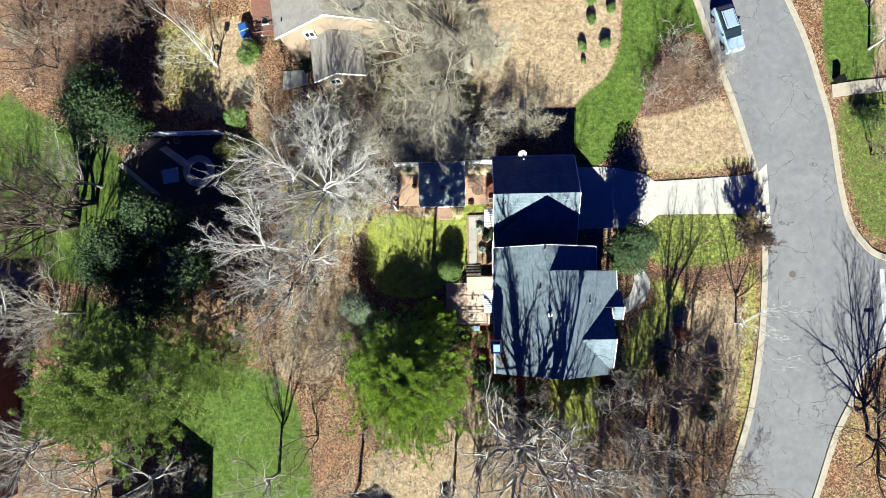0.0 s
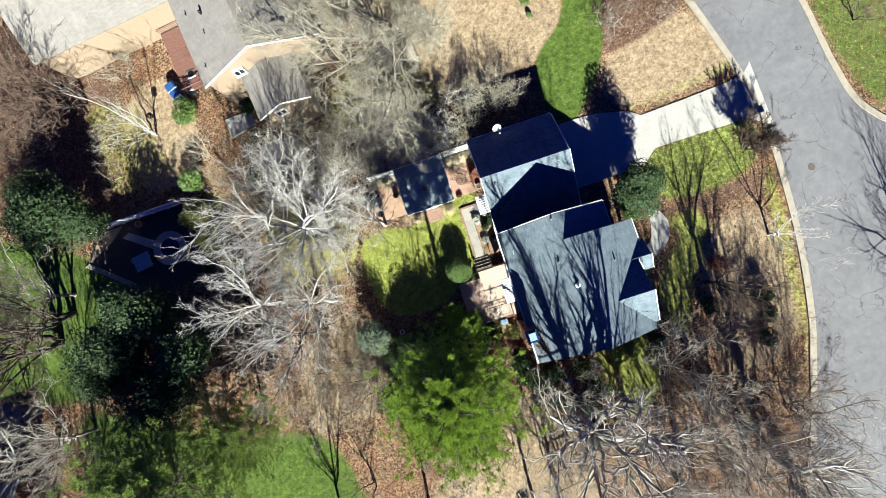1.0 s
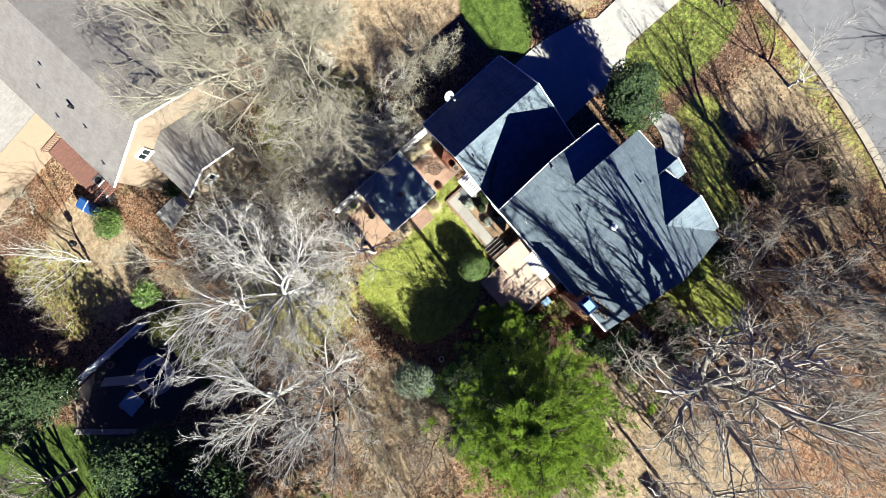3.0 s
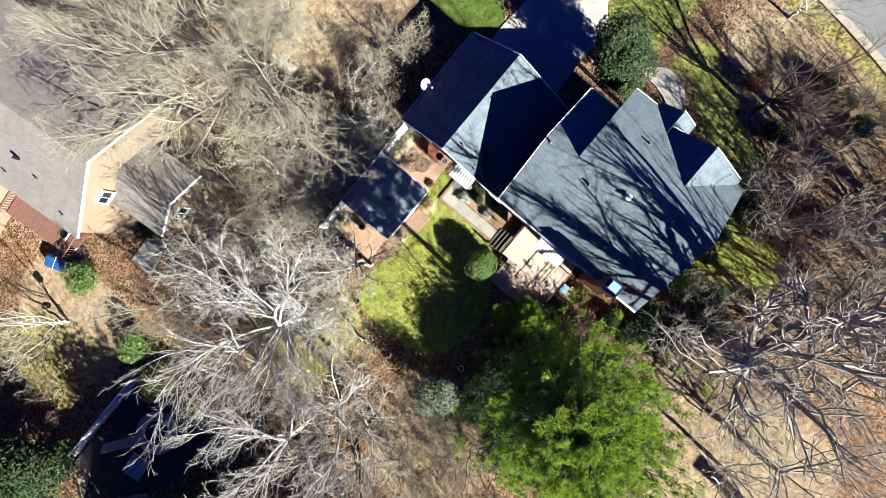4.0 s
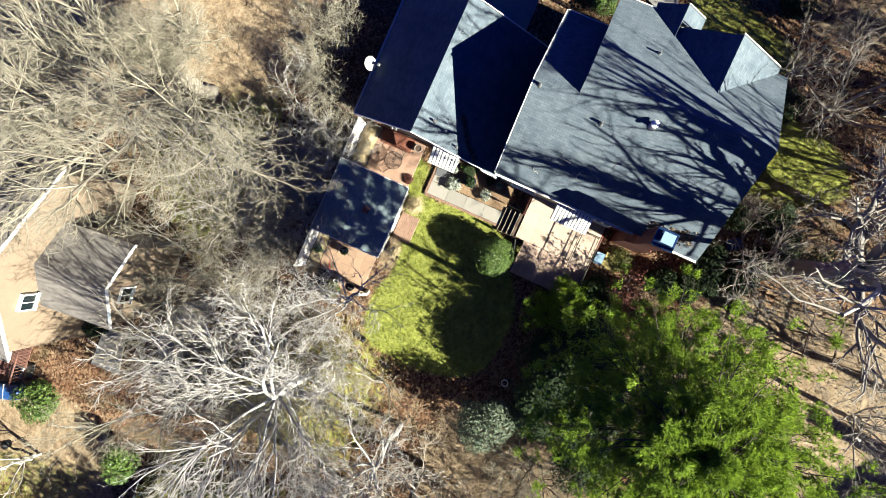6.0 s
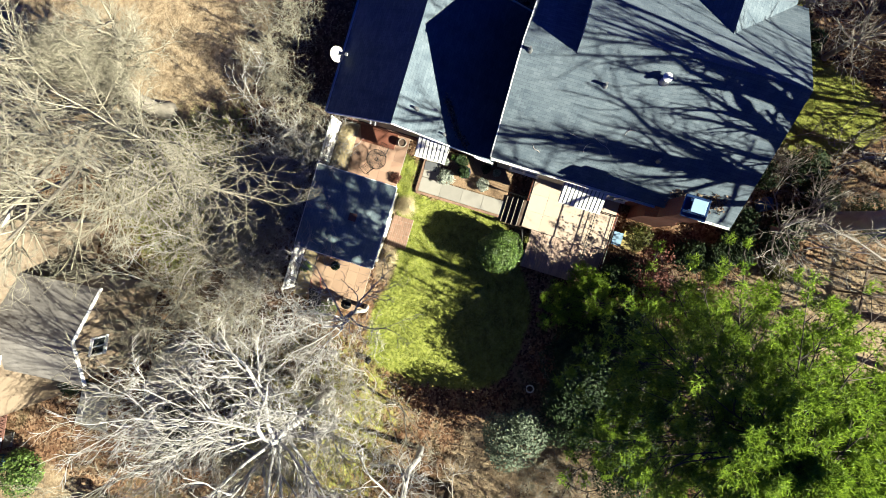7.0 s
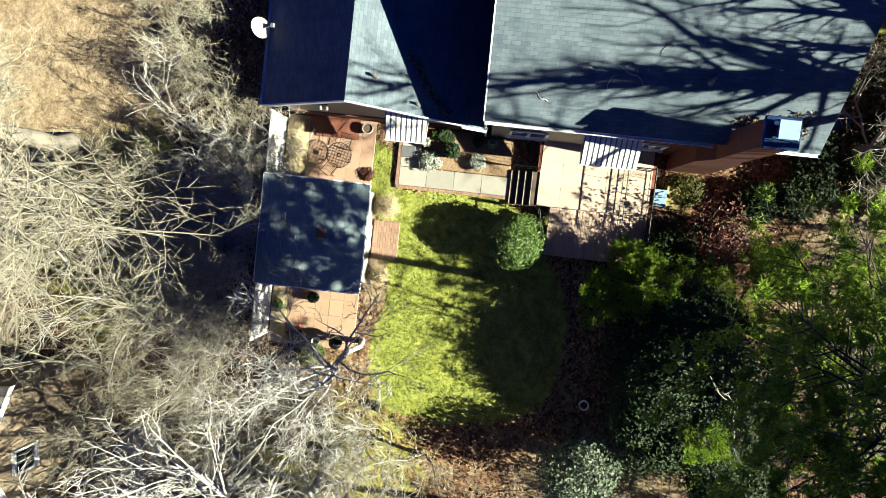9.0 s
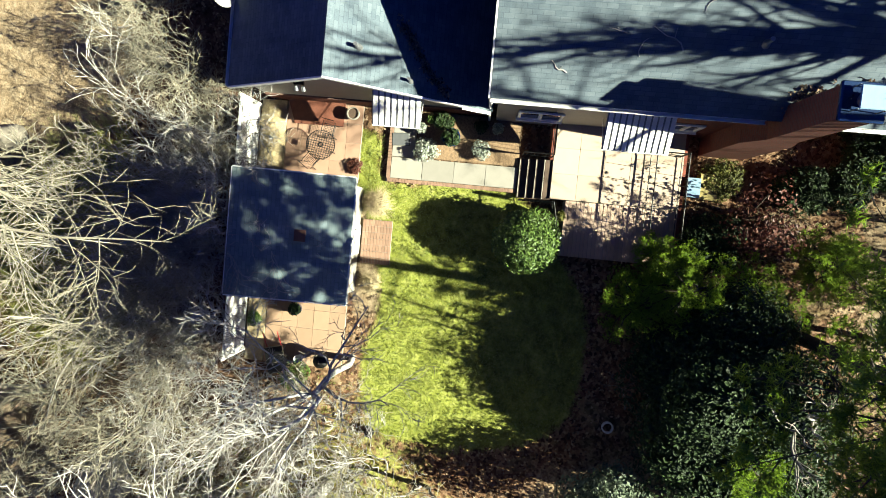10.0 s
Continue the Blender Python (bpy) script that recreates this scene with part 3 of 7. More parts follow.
def awning(parent, y0, y1, ztop, out, drop, x):
    """A slatted metal awning over a door in a wall that faces west: slats with gaps, side arms, front rail."""
    a = part("awning", cbox((x - out - 0.03, y0, ztop - drop - 0.07), (x - out, y1, ztop - drop - 0.01), 0.008), M_WHITE, parent, "white slatted metal awning over a door")
    n = int((y1 - y0) / 0.19)
    w = (y1 - y0) / n
    for k in range(n):
        bm = bmesh.new()
        vs = [(x, y0 + k * w + 0.012, ztop), (x, y0 + (k + 1) * w - 0.05, ztop), (x - out, y0 + (k + 1) * w - 0.05, ztop - drop), (x - out, y0 + k * w + 0.012, ztop - drop)]
        t = [bm.verts.new(v) for v in vs]
        b = [bm.verts.new((v[0], v[1], v[2] - 0.03)) for v in vs]
        bm.faces.new(t)
        bm.faces.new(b[::-1])
        for i in range(4):
            bm.faces.new((t[i], b[i], b[(i + 1) % 4], t[(i + 1) % 4]))
        part("slat", bm, M_WHITE, a)
    bm = bmesh.new()
    vs = [(x, y0, ztop - 0.05), (x, y1, ztop - 0.05), (x - out, y1, ztop - drop - 0.05), (x - out, y0, ztop - drop - 0.05)]
    t = [bm.verts.new(v) for v in vs]
    b = [bm.verts.new((v[0], v[1], v[2] - 0.012)) for v in vs]
    bm.faces.new(t)
    bm.faces.new(b[::-1])
    for i in range(4):
        bm.faces.new((t[i], b[i], b[(i + 1) % 4], t[(i + 1) % 4]))
    part("backing_sheet", bm, M_STEEL, a)
    for y in (y0 + 0.03, y1 - 0.03):
        part("arm", crod((x, y, ztop - drop - 0.45), (x - out + 0.03, y, ztop - drop - 0.05), 0.015), M_WHITE, a)


def build_house():
    h = thing("house", "two-part house with grey shingle roofs, cream siding and red brick", "house")
    wx = XW + 0.27
    # walls
    part("wall", prism([(wx, -0.3), (wx, ZE + 0.27 * PITCH - 0.16), (XR1, ZR1 - 0.16), (XE1 - 0.35, ZE + 0.35 * PITCH - 0.16), (XE1 - 0.35, -0.3)], "y", YN - 0.25, YSTEP), M_SIDE, h, "cream siding wall")
    part("wall", prism([(wx, -0.3), (wx, ZE + 0.27 * PITCH - 0.16), (XR2, ZR2 - 0.16), (XE2 - 0.9, ZE + 0.9 * PITCH - 0.16), (XE2 - 0.9, -0.3)], "y", YSTEP - 0.1, YS + 0.3), M_BRICK, h, "red brick wall")
    part("wall", cbox((wx - 0.03, -5.7, 0.0), (wx + 0.1, YSTEP, ZE + 0.1)), M_SIDE, h, "cream siding wall")
    part("wall", prism([(GN - 0.35, -0.3), (GN - 0.35, GZE + 0.08), (GR, GZR - 0.14), (YN + 0.0, GZR - (GR - YN) * PITCH - 0.14), (YN, -0.3)], "x", 5.32, GE - 0.3), M_SIDE, h, "cream siding garage wall")
    part("wall", cbox((5.26, YN + 0.1, -0.2), (5.4, GN - 0.4, 0.75)), M_BRICK, h, "red brick base course")
    # main roof, north part
    roof_plane("roof", [(XW, YN, ZE), (XR1, YN, ZR1), (XR1, YSTEP, ZR1), (XW, YSTEP, ZE)], M_ROOF, h)
    roof_plane("roof", [(XE1, YN, ZE), (XE1, YSTEP - 0.15, ZE), (XR1, YSTEP - 0.15, ZR1), (XR1, YN, ZR1)], M_ROOF, h)
    # main roof, south part, whose ridge stands higher and further east
    roof_plane("roof", [(XW, YSTEP, ZE), (XR2, YSTEP, ZR2), (XR2, YS, ZR2), (XW, YS, ZE)], M_ROOF, h)
    yb, zb, xbe = -8.03, 7.45, 15.05      # front gable: ridge line, height, east rake
    xbw = XE2 - (zb - ZE) / PITCH
    xs = 14.75
    zs = ZE + (XE2 - xs) * PITCH
    yv = yb - (zb - zs) / PITCH
    yn2 = yb + (zb - ZE) / PITCH
    roof_plane("roof", [(XE2, YSTEP, ZE), (XE2, yn2, ZE), (xbw, yb, zb), (xs, yv, zs), (xs, YS, zs), (XR2, YS, ZR2), (XR2, YSTEP, ZR2)], M_ROOF, h)
    roof_plane("roof", [(xbw, yb, zb), (XE2 - 0.02, yn2, ZE), (XE2 - 0.02, yn2 - 0.25, ZE + 0.25 * PITCH), (xbe, yn2 - 0.25, ZE + 0.25 * PITCH), (xbe, yb, zb)], M_ROOF, h)
    roof_plane("roof", [(xbw, yb, zb), (xbe, yb, zb), (xbe, yv + 0.0, zs), (xs, yv, zs)], M_ROOF, h)
    part("wall", prism([(yb + 2.0, -0.2), (yb + 2.0, 5.4), (yb, zb - 0.2), (yv + 0.15, zs - 0.15), (yv + 0.15, -0.2)], "x", 14.0, xbe - 0.3), M_BRICK, h, "red brick front gable wall")
    # small porch gable
    roof_plane("roof", [(13.9, -5.35, 5.95), (16.15, -5.35, 5.95), (16.15, -4.0, 5.0), (14.8, -4.0, 5.0)], M_ROOF, h)
    roof_plane("roof", [(15.15, -5.35, 5.95), (16.15, -5.35, 5.95), (16.15, -6.5, 5.15), (15.5, -6.5, 5.15)], M_ROOF, h)
    for y in (-4.2, -6.3):
        part("post", cbox((15.85, y - 0.07, 0.0), (15.99, y + 0.07, 5.1), 0.01), M_WHITE, h)
    part("porch_ceiling", cbox((14.9, -6.4, 4.95), (16.1, -4.1, 5.05)), M_WHITE, h)
    # raised gable end between the parts
    part("wall", prism([(XR1 - 0.05, ZR1 - 0.25), (XR2, ZR2 - 0.14), (XE1 + 1.2, ZE + 0.3), (XE1 + 1.2, ZE - 0.4)], "y", YSTEP - 0.3, YSTEP - 0.02), M_SIDE, h, "cream cheek wall between the roofs")
    # garage wing roof
    gs = YN - 0.1
    gz = GZR - (GR - gs) * PITCH
    roof_plane("roof", [(5.0, GN, GZE), (5.0, GR, GZR), (GE, GR, GZR), (GE, GN, GZE)], M_ROOF, h)
    roof_plane("roof", [(5.0, GR, GZR), (5.0, gs, gz), (GE, gs, gz), (GE, GR, GZR)], M_ROOF, h)
    # ridge caps
    for a, b in (((5.0, GR, GZR), (GE, GR, GZR)), ((XR1, YN, ZR1), (XR1, YSTEP, ZR1)), ((XR2, YSTEP, ZR2), (XR2, YS, ZR2)), ((xbw, yb, zb), (xbe, yb, zb))):
        d = (Vector(b) - Vector(a)).normalized()
        s = Vector((-d.y, d.x, 0)) * 0.15
        n = int((Vector(b) - Vector(a)).length / 0.3)
        for k in range(n):
            bm = bmesh.new()
            p, q = Vector(a).lerp(Vector(b), k / n), Vector(a).lerp(Vector(b), (k + 1) / n - 0.002)
            up = Vector((0, 0, 0.03))
            dn = Vector((0, 0, -0.15 * PITCH + 0.03))
            vs = [bm.verts.new(v) for v in (p + s + dn, p + up, p - s + dn, q + s + dn - Vector((0, 0, 0.004)), q + up - Vector((0, 0, 0.004)), q - s + dn - Vector((0, 0, 0.004)))]
            for f in ((0, 1, 4, 3), (1, 2, 5, 4)):
                bm.faces.new([vs[i] for i in f])
            cap = part("ridge_shingle", bm, M_ROOF, h)
            cap.data.uv_layers.new(name="lay")
    # fascias, rakes and gutters
    def rake(a, b, w=0.05, dz=0.2):
        a, b = Vector(a), Vector(b)
        bm = bmesh.new()
        d = (b - a).normalized()
        s = Vector((-d.y, d.x, 0)).normalized() * w
        vs = [bm.verts.new(v) for v in (a, b, b + s, a + s, a - Vector((0, 0, dz)), b - Vector((0, 0, dz)), b + s - Vector((0, 0, dz)), a + s - Vector((0, 0, dz)))]
        for f in ((0, 1, 2, 3), (7, 6, 5, 4), (0, 4, 5, 1), (1, 5, 6, 2), (2, 6, 7, 3), (3, 7, 4, 0)):
            bm.faces.new([vs[i] for i in f])
        part("fascia", bm, M_WHITE, h)
    up = Vector((0, 0, 0.022))
    for a, b in (((XE1, YN, ZE), (XE1, YSTEP - 0.1, ZE)), ((XE2, YSTEP, ZE), (XE2, yn2, ZE)), ((XW, YN + 0.01, ZE), (XR1, YN + 0.01, ZR1)), ((XR1, YN + 0.01, ZR1), (XE1, YN + 0.01, ZE)),
                 ((5.0, GR, GZR), (5.0, GN, GZE)), ((5.0, gs + 1.0, gz + 0.65), (5.0, GR, GZR)), ((GE + 0.05, GN, GZE), (GE + 0.05, GR, GZR)), ((GE + 0.05, GR, GZR), (GE + 0.05, gs, gz)), ((xbe + 0.05, yb, zb), (xbe + 0.05, yv, zs)), ((16.2, -5.35, 5.95), (16.2, -6.5, 5.15))):
        rake(Vector(a) + up, Vector(b) + up)
    def gutter(a, b, out):
        a, b, o = Vector(a), Vector(b), Vector(out)
        bm = bmesh.new()
        prof = [(0.0, 0.0), (0.0, -0.12), (0.11, -0.12), (0.125, 0.005), (0.115, 0.005), (0.1, -0.105), (0.012, -0.105), (0.012, 0.0)]
        ra = [bm.verts.new(a + o * u + Vector((0, 0, v))) for u, v in prof]
        rb = [bm.verts.new(b + o * u + Vector((0, 0, v))) for u, v in prof]
        n = len(prof)
        for k in range(n):
            bm.faces.new((ra[k], ra[(k + 1) % n], rb[(k + 1) % n], rb[k]))
        bm.faces.new(ra)
        bm.faces.new(rb[::-1])
        part("gutter", bm, M_WHITE, h, "white metal gutter")
    gutter((XW, YN, ZE - 0.01), (XW, -7.75, ZE - 0.01), (-1, 0, 0))
    gutter((XW, -9.3, ZE - 0.01), (XW, YS, ZE - 0.01), (-1, 0, 0))
    gutter((5.0, GN, GZE - 0.01), (GE, GN, GZE - 0.01), (0, 1, 0))
    gutter((5.0, gs + 1.0, gz + 0.62), (5.0, gs + 0.05, gz + 0.02), (-1, 0, 0))
    bm = bmesh.new()
    for a, b in (((4.8, 0.0, ZE - 0.1), (4.8, 0.0, ZE - 0.45)), ((4.8, 0.0, ZE - 0.45), (5.1, 0.05, ZE - 0.75)), ((5.1, 0.05, ZE - 0.75), (5.1, 0.05, 0.1))):
        rod(bm, a, b, 0.045)
    part("downspout", bm, M_WHITE, h)
    # windows, awnings, wall lamp
    window(h, -2.45, -0.93, 1.3, 2.45, wx - 0.035)
    window(h, -7.1, -6.1, 1.25, 2.3, wx)
    awning(h, 2.3, 3.95, 3.15, 1.15, 0.5, 5.32)
    awning(h, -5.85, -3.7, 3.3, 1.1, 0.55, wx - 0.03)
    for y in (3.1, -4.8):
        d = part("door", cbox((5.14 if y < 0 else 5.26, y - 0.45, 0.62 if y < 0 else 0.1), (5.3 if y < 0 else 5.38, y + 0.45, 2.68 if y < 0 else 2.16), 0.01), M_WHITE, h, "white back door under the awning")
        part("door_handle", crod((5.08 if y < 0 else 5.2, y + 0.36, 1.6 if y < 0 else 1.1), (5.14 if y < 0 else 5.26, y + 0.36, 1.6 if y < 0 else 1.1), 0.03), M_STEEL, d)
    f = part("flood_light", cbox((5.2, 6.25, 3.0), (5.32, 6.6, 3.12), 0.01), M_IRON, h, "black twin flood light on the wall")
    for y in (6.3, 6.55):
        part("lamp_head", crod((5.18, y, 3.0), (5.05, y, 2.9), 0.05, 0.085, 12), M_STEEL, f)
    part("garage_door", cbox((GE - 0.33, 2.9, 0.05), (GE - 0.26, 7.8, 2.2), 0.01), M_WHITE, h)
    # pipes on the roofs
    for x, y, z, r in ((9.15, -0.3, ZE + (9.15 - XW) * PITCH, 0.06), (9.4, -5.86, ZE + (9.4 - XW) * PITCH, 0.1), (8.68, -3.7, ZE + (8.68 - XW) * PITCH, 0.06), (6.05, 4.1, GZR - (GR - 4.1) * PITCH, 0.06), (6.6, -7.0, ZE + (6.6 - XW) * PITCH, 0.06), (5.4, 2.6, GZR - (GR - 2.6) * PITCH, 0.05), (13.0, -4.9, ZE + (XE2 - 13.0) * PITCH, 0.06)):
        v = part("vent_pipe", crod((x, y, z - 0.1), (x, y, z + 0.35), r, r, 12), M_STEEL if r < 0.09 else M_WHITE, h, "grey roof vent pipe")
        part("flashing", crod((x, y, z - 0.1), (x, y, z + 0.1), r * 2.6, r * 1.1, 12), M_STEEL, v)
        if r > 0.09:
            part("cowl", crod((x, y, z + 0.36), (x, y, z + 0.46), 0.2, 0.05, 14), M_WHITE, v)
    # chimney at the west wall
    c = part("chimney", prism([(-9.35, -0.2), (-9.35, 3.4), (-9.05, 4.3), (-9.05, 7.75), (-8.15, 7.75), (-8.15, 4.3), (-7.75, 3.4), (-7.75, -0.2)], "x", 4.45, 5.25), M_BRICK, h, "tall red brick chimney with a metal cap")
    # the crown's shaded side is put into its dark blue colour
    part("crown", cbox((4.38, -9.12, 7.752), (5.32, -8.08, 7.88), 0.03), M_BLUEPOT, c, "chimney crown in the dark blue of its shaded side")
    part("cap", cbox((4.6, -8.9, 8.2), (5.15, -8.3, 8.25), 0.02), M_PALEBLUE, c, "pale blue-white metal chimney cap")
    for x in (4.6, 5.15):
        for y in (-8.9, -8.3):
            part("cap_leg", crod((x, y, 7.88), (x, y, 8.21), 0.015), M_STEEL, c)
    part("flue", lathe([(0.17, 7.85), (0.17, 8.12), (0.14, 8.12), (0.14, 7.86)], 14), M_PAVER, c).location = (4.87, -8.6, 0)
    return h


house = build_house()


def dish_shape(r, depth, n=5, sides=20):
    prof = [(max(r * k / n, 0.004), depth * (k / n) ** 2) for k in range(n + 1)]
    return lathe(prof + [(q[0], q[1] - 0.015) for q in prof[::-1]], sides)


dish = thing("satellite_dish", "pale satellite dish on a mast at the garage roof edge", "satellite dish", Matrix.Translation((7.82, 9.12, 2.78)))
part("mast", crod((0, -0.5, -0.4), (0, 0.05, 0.5), 0.03), M_STEEL, dish)
b = part("reflector", dish_shape(0.4, 0.09), plain("dish_grey", (0.7, 0.68, 0.64), 0.05), dish)
b.matrix_local = Matrix.Translation((0, 0.0, 0.55)) @ pose(0, 0, 0, 48, 8, 0)
part("arm", crod((0, 0.02, 0.45), (0.1, -0.5, 0.62), 0.015), M_STEEL, dish)
part("receiver", cbox((0.03, -0.62, 0.56), (0.2, -0.47, 0.72), 0.02), M_STEEL, dish)


# ---- back yard paving ----
def pavers(name, label, poly_box, piece, gap, z, mat, cat="paving", lift=0.012, bevel=0.006):
    """A rectangle of separate paving pieces on a bed: each its own object on shared meshes."""
    x0, y0, x1, y1 = poly_box
    bed = part(name, cbox((x0, y0, -0.2), (x1, y1, z - 0.02)), M_STONE, None)
    tagged(bed, label, cat, kind="structure")
    nx, ny = max(1, round((x1 - x0) / piece[0])), max(1, round((y1 - y0) / piece[1]))
    w, d = (x1 - x0) / nx, (y1 - y0) / ny
    src = part("slab", cbox((-w / 2 + gap / 2, -d / 2 + gap / 2, -0.05), (w / 2 - gap / 2, d / 2 - gap / 2, 0.0), bevel), mat, bed)
    rng = random.Random(int(x0 * 100) + ny)
    for i in range(nx):
        for j in range(ny):
            o = src if i == j == 0 else src.copy()
            if o is not src:
                scene.collection.objects.link(o)
            o.matrix_local = pose(x0 + (i + 0.5) * w, y0 + (j + 0.5) * d, z + rng.uniform(-lift, lift) * 0.4, rng.uniform(-0.4, 0.4), rng.uniform(-0.4, 0.4), rng.uniform(-0.3, 0.3))
    return bed


def tinted(name, c, var=0.25, rough=0.85):
    """Paving whose pieces differ one from the other."""
    m = Mat(name, rough, 0.0, 0.25)
    r = m.node("ObjectInfo").outputs["Random"]
    n1, n2 = m.noise(3.0, 5.0), m.noise(35.0, 3.0)
    f = m.math("ADD", m.math("MULTIPLY", r, 0.4), m.math("ADD", m.math("MULTIPLY", n1, 0.4), m.math("MULTIPLY", n2, 0.25)))
    m.color(m.ramp(f, [(0.2, tuple(v * (1 - var) for v in c)), (0.85, tuple(min(1, v * (1 + var)) for v in c))]))
    m.bump(n2, 0.3, 0.008)
    return m.m


M_P1 = tinted("terracotta_slabs", (0.62, 0.38, 0.27), 0.18)
M_P2 = tinted("pale_concrete_slabs", (0.52, 0.48, 0.42), 0.2)
M_P3 = tinted("cream_patio_slabs", (0.80, 0.61, 0.48), 0.16)
M_P6 = tinted("tan_slabs", (0.54, 0.35, 0.235), 0.22)
M_P4 = tinted("edging_bricks", (0.45, 0.27, 0.19), 0.25)
M_P5 = tinted("deck_boards", (0.86, 0.60, 0.47), 0.2)


def build_paving():
    pavers("patio", "terracotta slab patio between garage, fence and shed", (2.35, 4.85, 5.24, 7.8), (0.72, 0.6), 0.008, 0.06, M_P1)
    pavers("patio", "tan slab patio beside the shed", (-5.0, 4.85, -2.05, 8.0), (0.7, 0.65), 0.008, 0.05, M_P6)
    pavers("path", "pale concrete path with a brick rim beside the lawn", (2.62, -1.2, 3.42, 3.62), (0.8, 1.2), 0.015, 0.07, M_P2)
    pavers("path", "short pale concrete path to the back door", (3.44, 2.75, 5.2, 3.62), (0.88, 0.87), 0.015, 0.07, M_P2)
    pavers("patio", "raised cream slab patio behind the house", (2.35, -7.05, 5.15, -2.42), (0.93, 0.92), 0.006, 0.62, M_P3)
    pavers("patio", "red-brown boarded terrace in the shade of shrubs", (0.3, -7.05, 2.33, -3.0), (2.03, 0.14), 0.012, 0.6, M_P5)
    pavers("path", "weathered brick landing at the shed door", (-0.75, 3.35, 0.95, 4.5), (0.23, 0.115), 0.01, 0.05, M_P4)
    # brick rim of the path
    rim = part("edging", cbox((2.47, -1.2, -0.15), (2.6, 3.78, 0.03)), M_STONE, None)
    tagged(rim, "weathered brick edging round the concrete path", "edging", kind="structure")
    src = part("brick", cbox((-0.07, -0.052, -0.04), (0.07, 0.052, 0.045), 0.005), M_P4, rim)
    spots = [(2.535, -1.15 + 0.112 * k, 0) for k in range(44)] + [(2.65 + 0.112 * k, 3.7, 90) for k in range(22)]
    for k, (x, y, a) in enumerate(spots):
        o = src if k == 0 else src.copy()
        if k:
            scene.collection.objects.link(o)
        o.matrix_local = pose(x, y, 0.035 + 0.006 * math.sin(k * 7.1), 0, 0, a + 1.5 * math.sin(k * 3.3))
    # steps from the path up to the patio
    st = thing("steps", "garden steps up to the raised patio with shadow-dark treads", "steps")
    for k in range(4):
        # dark tread colour stands for the steps' cast shadows, pale nosings for sunlit edges
        t = part("tread", cbox((2.3, -1.57 - 0.29 * k, 0.12 + 0.13 * k), (3.75, -1.28 - 0.29 * k, 0.16 + 0.13 * k), 0.008), M_WOOD, st)
        part("lit_nosing", cbox((2.3, -1.275 - 0.29 * k, 0.11 + 0.13 * k), (3.75, -1.24 - 0.29 * k, 0.165 + 0.13 * k), 0.006), M_STONE, t)
        part("riser", cbox((2.3, -1.55 - 0.29 * k, 0.0), (3.75, -1.50 - 0.29 * k, 0.12 + 0.13 * k)), M_WOOD, st)
    wl = part("retaining_wall", cbox((3.76, -2.42, -0.1), (5.2, -2.3, 0.6), 0.01), M_BRICK, None)
    tagged(wl, "low red brick retaining wall beside the steps", "retaining wall", kind="structure")
    wl = part("retaining_wall", cbox((0.2, -7.17, -0.1), (5.2, -7.055, 0.58), 0.01), M_BRICK, None)
    tagged(wl, "low red brick wall at the patio end", "retaining wall", kind="structure")
    # planting bed by the house
    bed = part("mulch_bed", cbox((3.46, -1.2, -0.1), (5.2, 2.7, 0.05), 0.02), plain("bark_mulch", (0.42, 0.27, 0.16), 0.6, 14.0, 0.95, bump=1.0, fine=55.0), None)
    tagged(bed, "bark mulch planting bed along the house wall", "planting bed", kind="structure")
    bed = part("straw_bed", cbox((2.4, 7.82, -0.1), (5.2, 8.82, 0.07), 0.02), M_STRAWCUT, None)
    tagged(bed, "dry straw bed at the foot of the white fence", "planting bed", kind="structure")
    bed = part("straw_bed", cbox((-5.0, 8.02, -0.1), (-2.1, 8.75, 0.06), 0.02), M_STRAWCUT, None)
    tagged(bed, "dry straw bed at the foot of the white fence", "planting bed", kind="structure")


build_paving()


def railing(pts, z, h=0.9, gap=0.13, label="black iron railing beside the steps"):
    r = thing("railing", label, "railing")
    for a, b in zip(pts, pts[1:]):
        a, b = Vector((*a, 0)), Vector((*b, 0))
        za, zb = (z, z) if not isinstance(z, tuple) else z
        part("rail", crod(a + Vector((0, 0, za + h)), b + Vector((0, 0, zb + h)), 0.022), M_IRON, r)
        part("rail", crod(a + Vector((0, 0, za + 0.12)), b + Vector((0, 0, zb + 0.12)), 0.015), M_IRON, r)
        n = max(2, int((b - a).length / gap))
        for k in range(n + 1):
            p = a.lerp(b, k / n)
            zz = za + (zb - za) * k / n
            part("baluster", crod(p + Vector((0, 0, zz + (0.0 if k in (0, n) else 0.12))), p + Vector((0, 0, zz + h)), 0.02 if k in (0, n) else 0.009, None, 6), M_IRON, r)
    return r


railing([(2.2, -1.3), (2.2, -2.45)], (0.05, 0.6))
railing([(2.2, -2.5), (1.1, -2.75)], 0.6)
railing([(3.85, -1.3), (3.85, -2.35), (4.9, -2.35)], 0.6)
railing([(1.3, -6.95), (4.3, -6.95)], 0.6, 0.95, 0.35, "thin black iron railing at the patio end")
railing([(1.6, -5.85), (4.25, -5.85), (4.25, -6.9)], 0.62, 0.95, 0.5, "thin black iron railing across the raised patio")


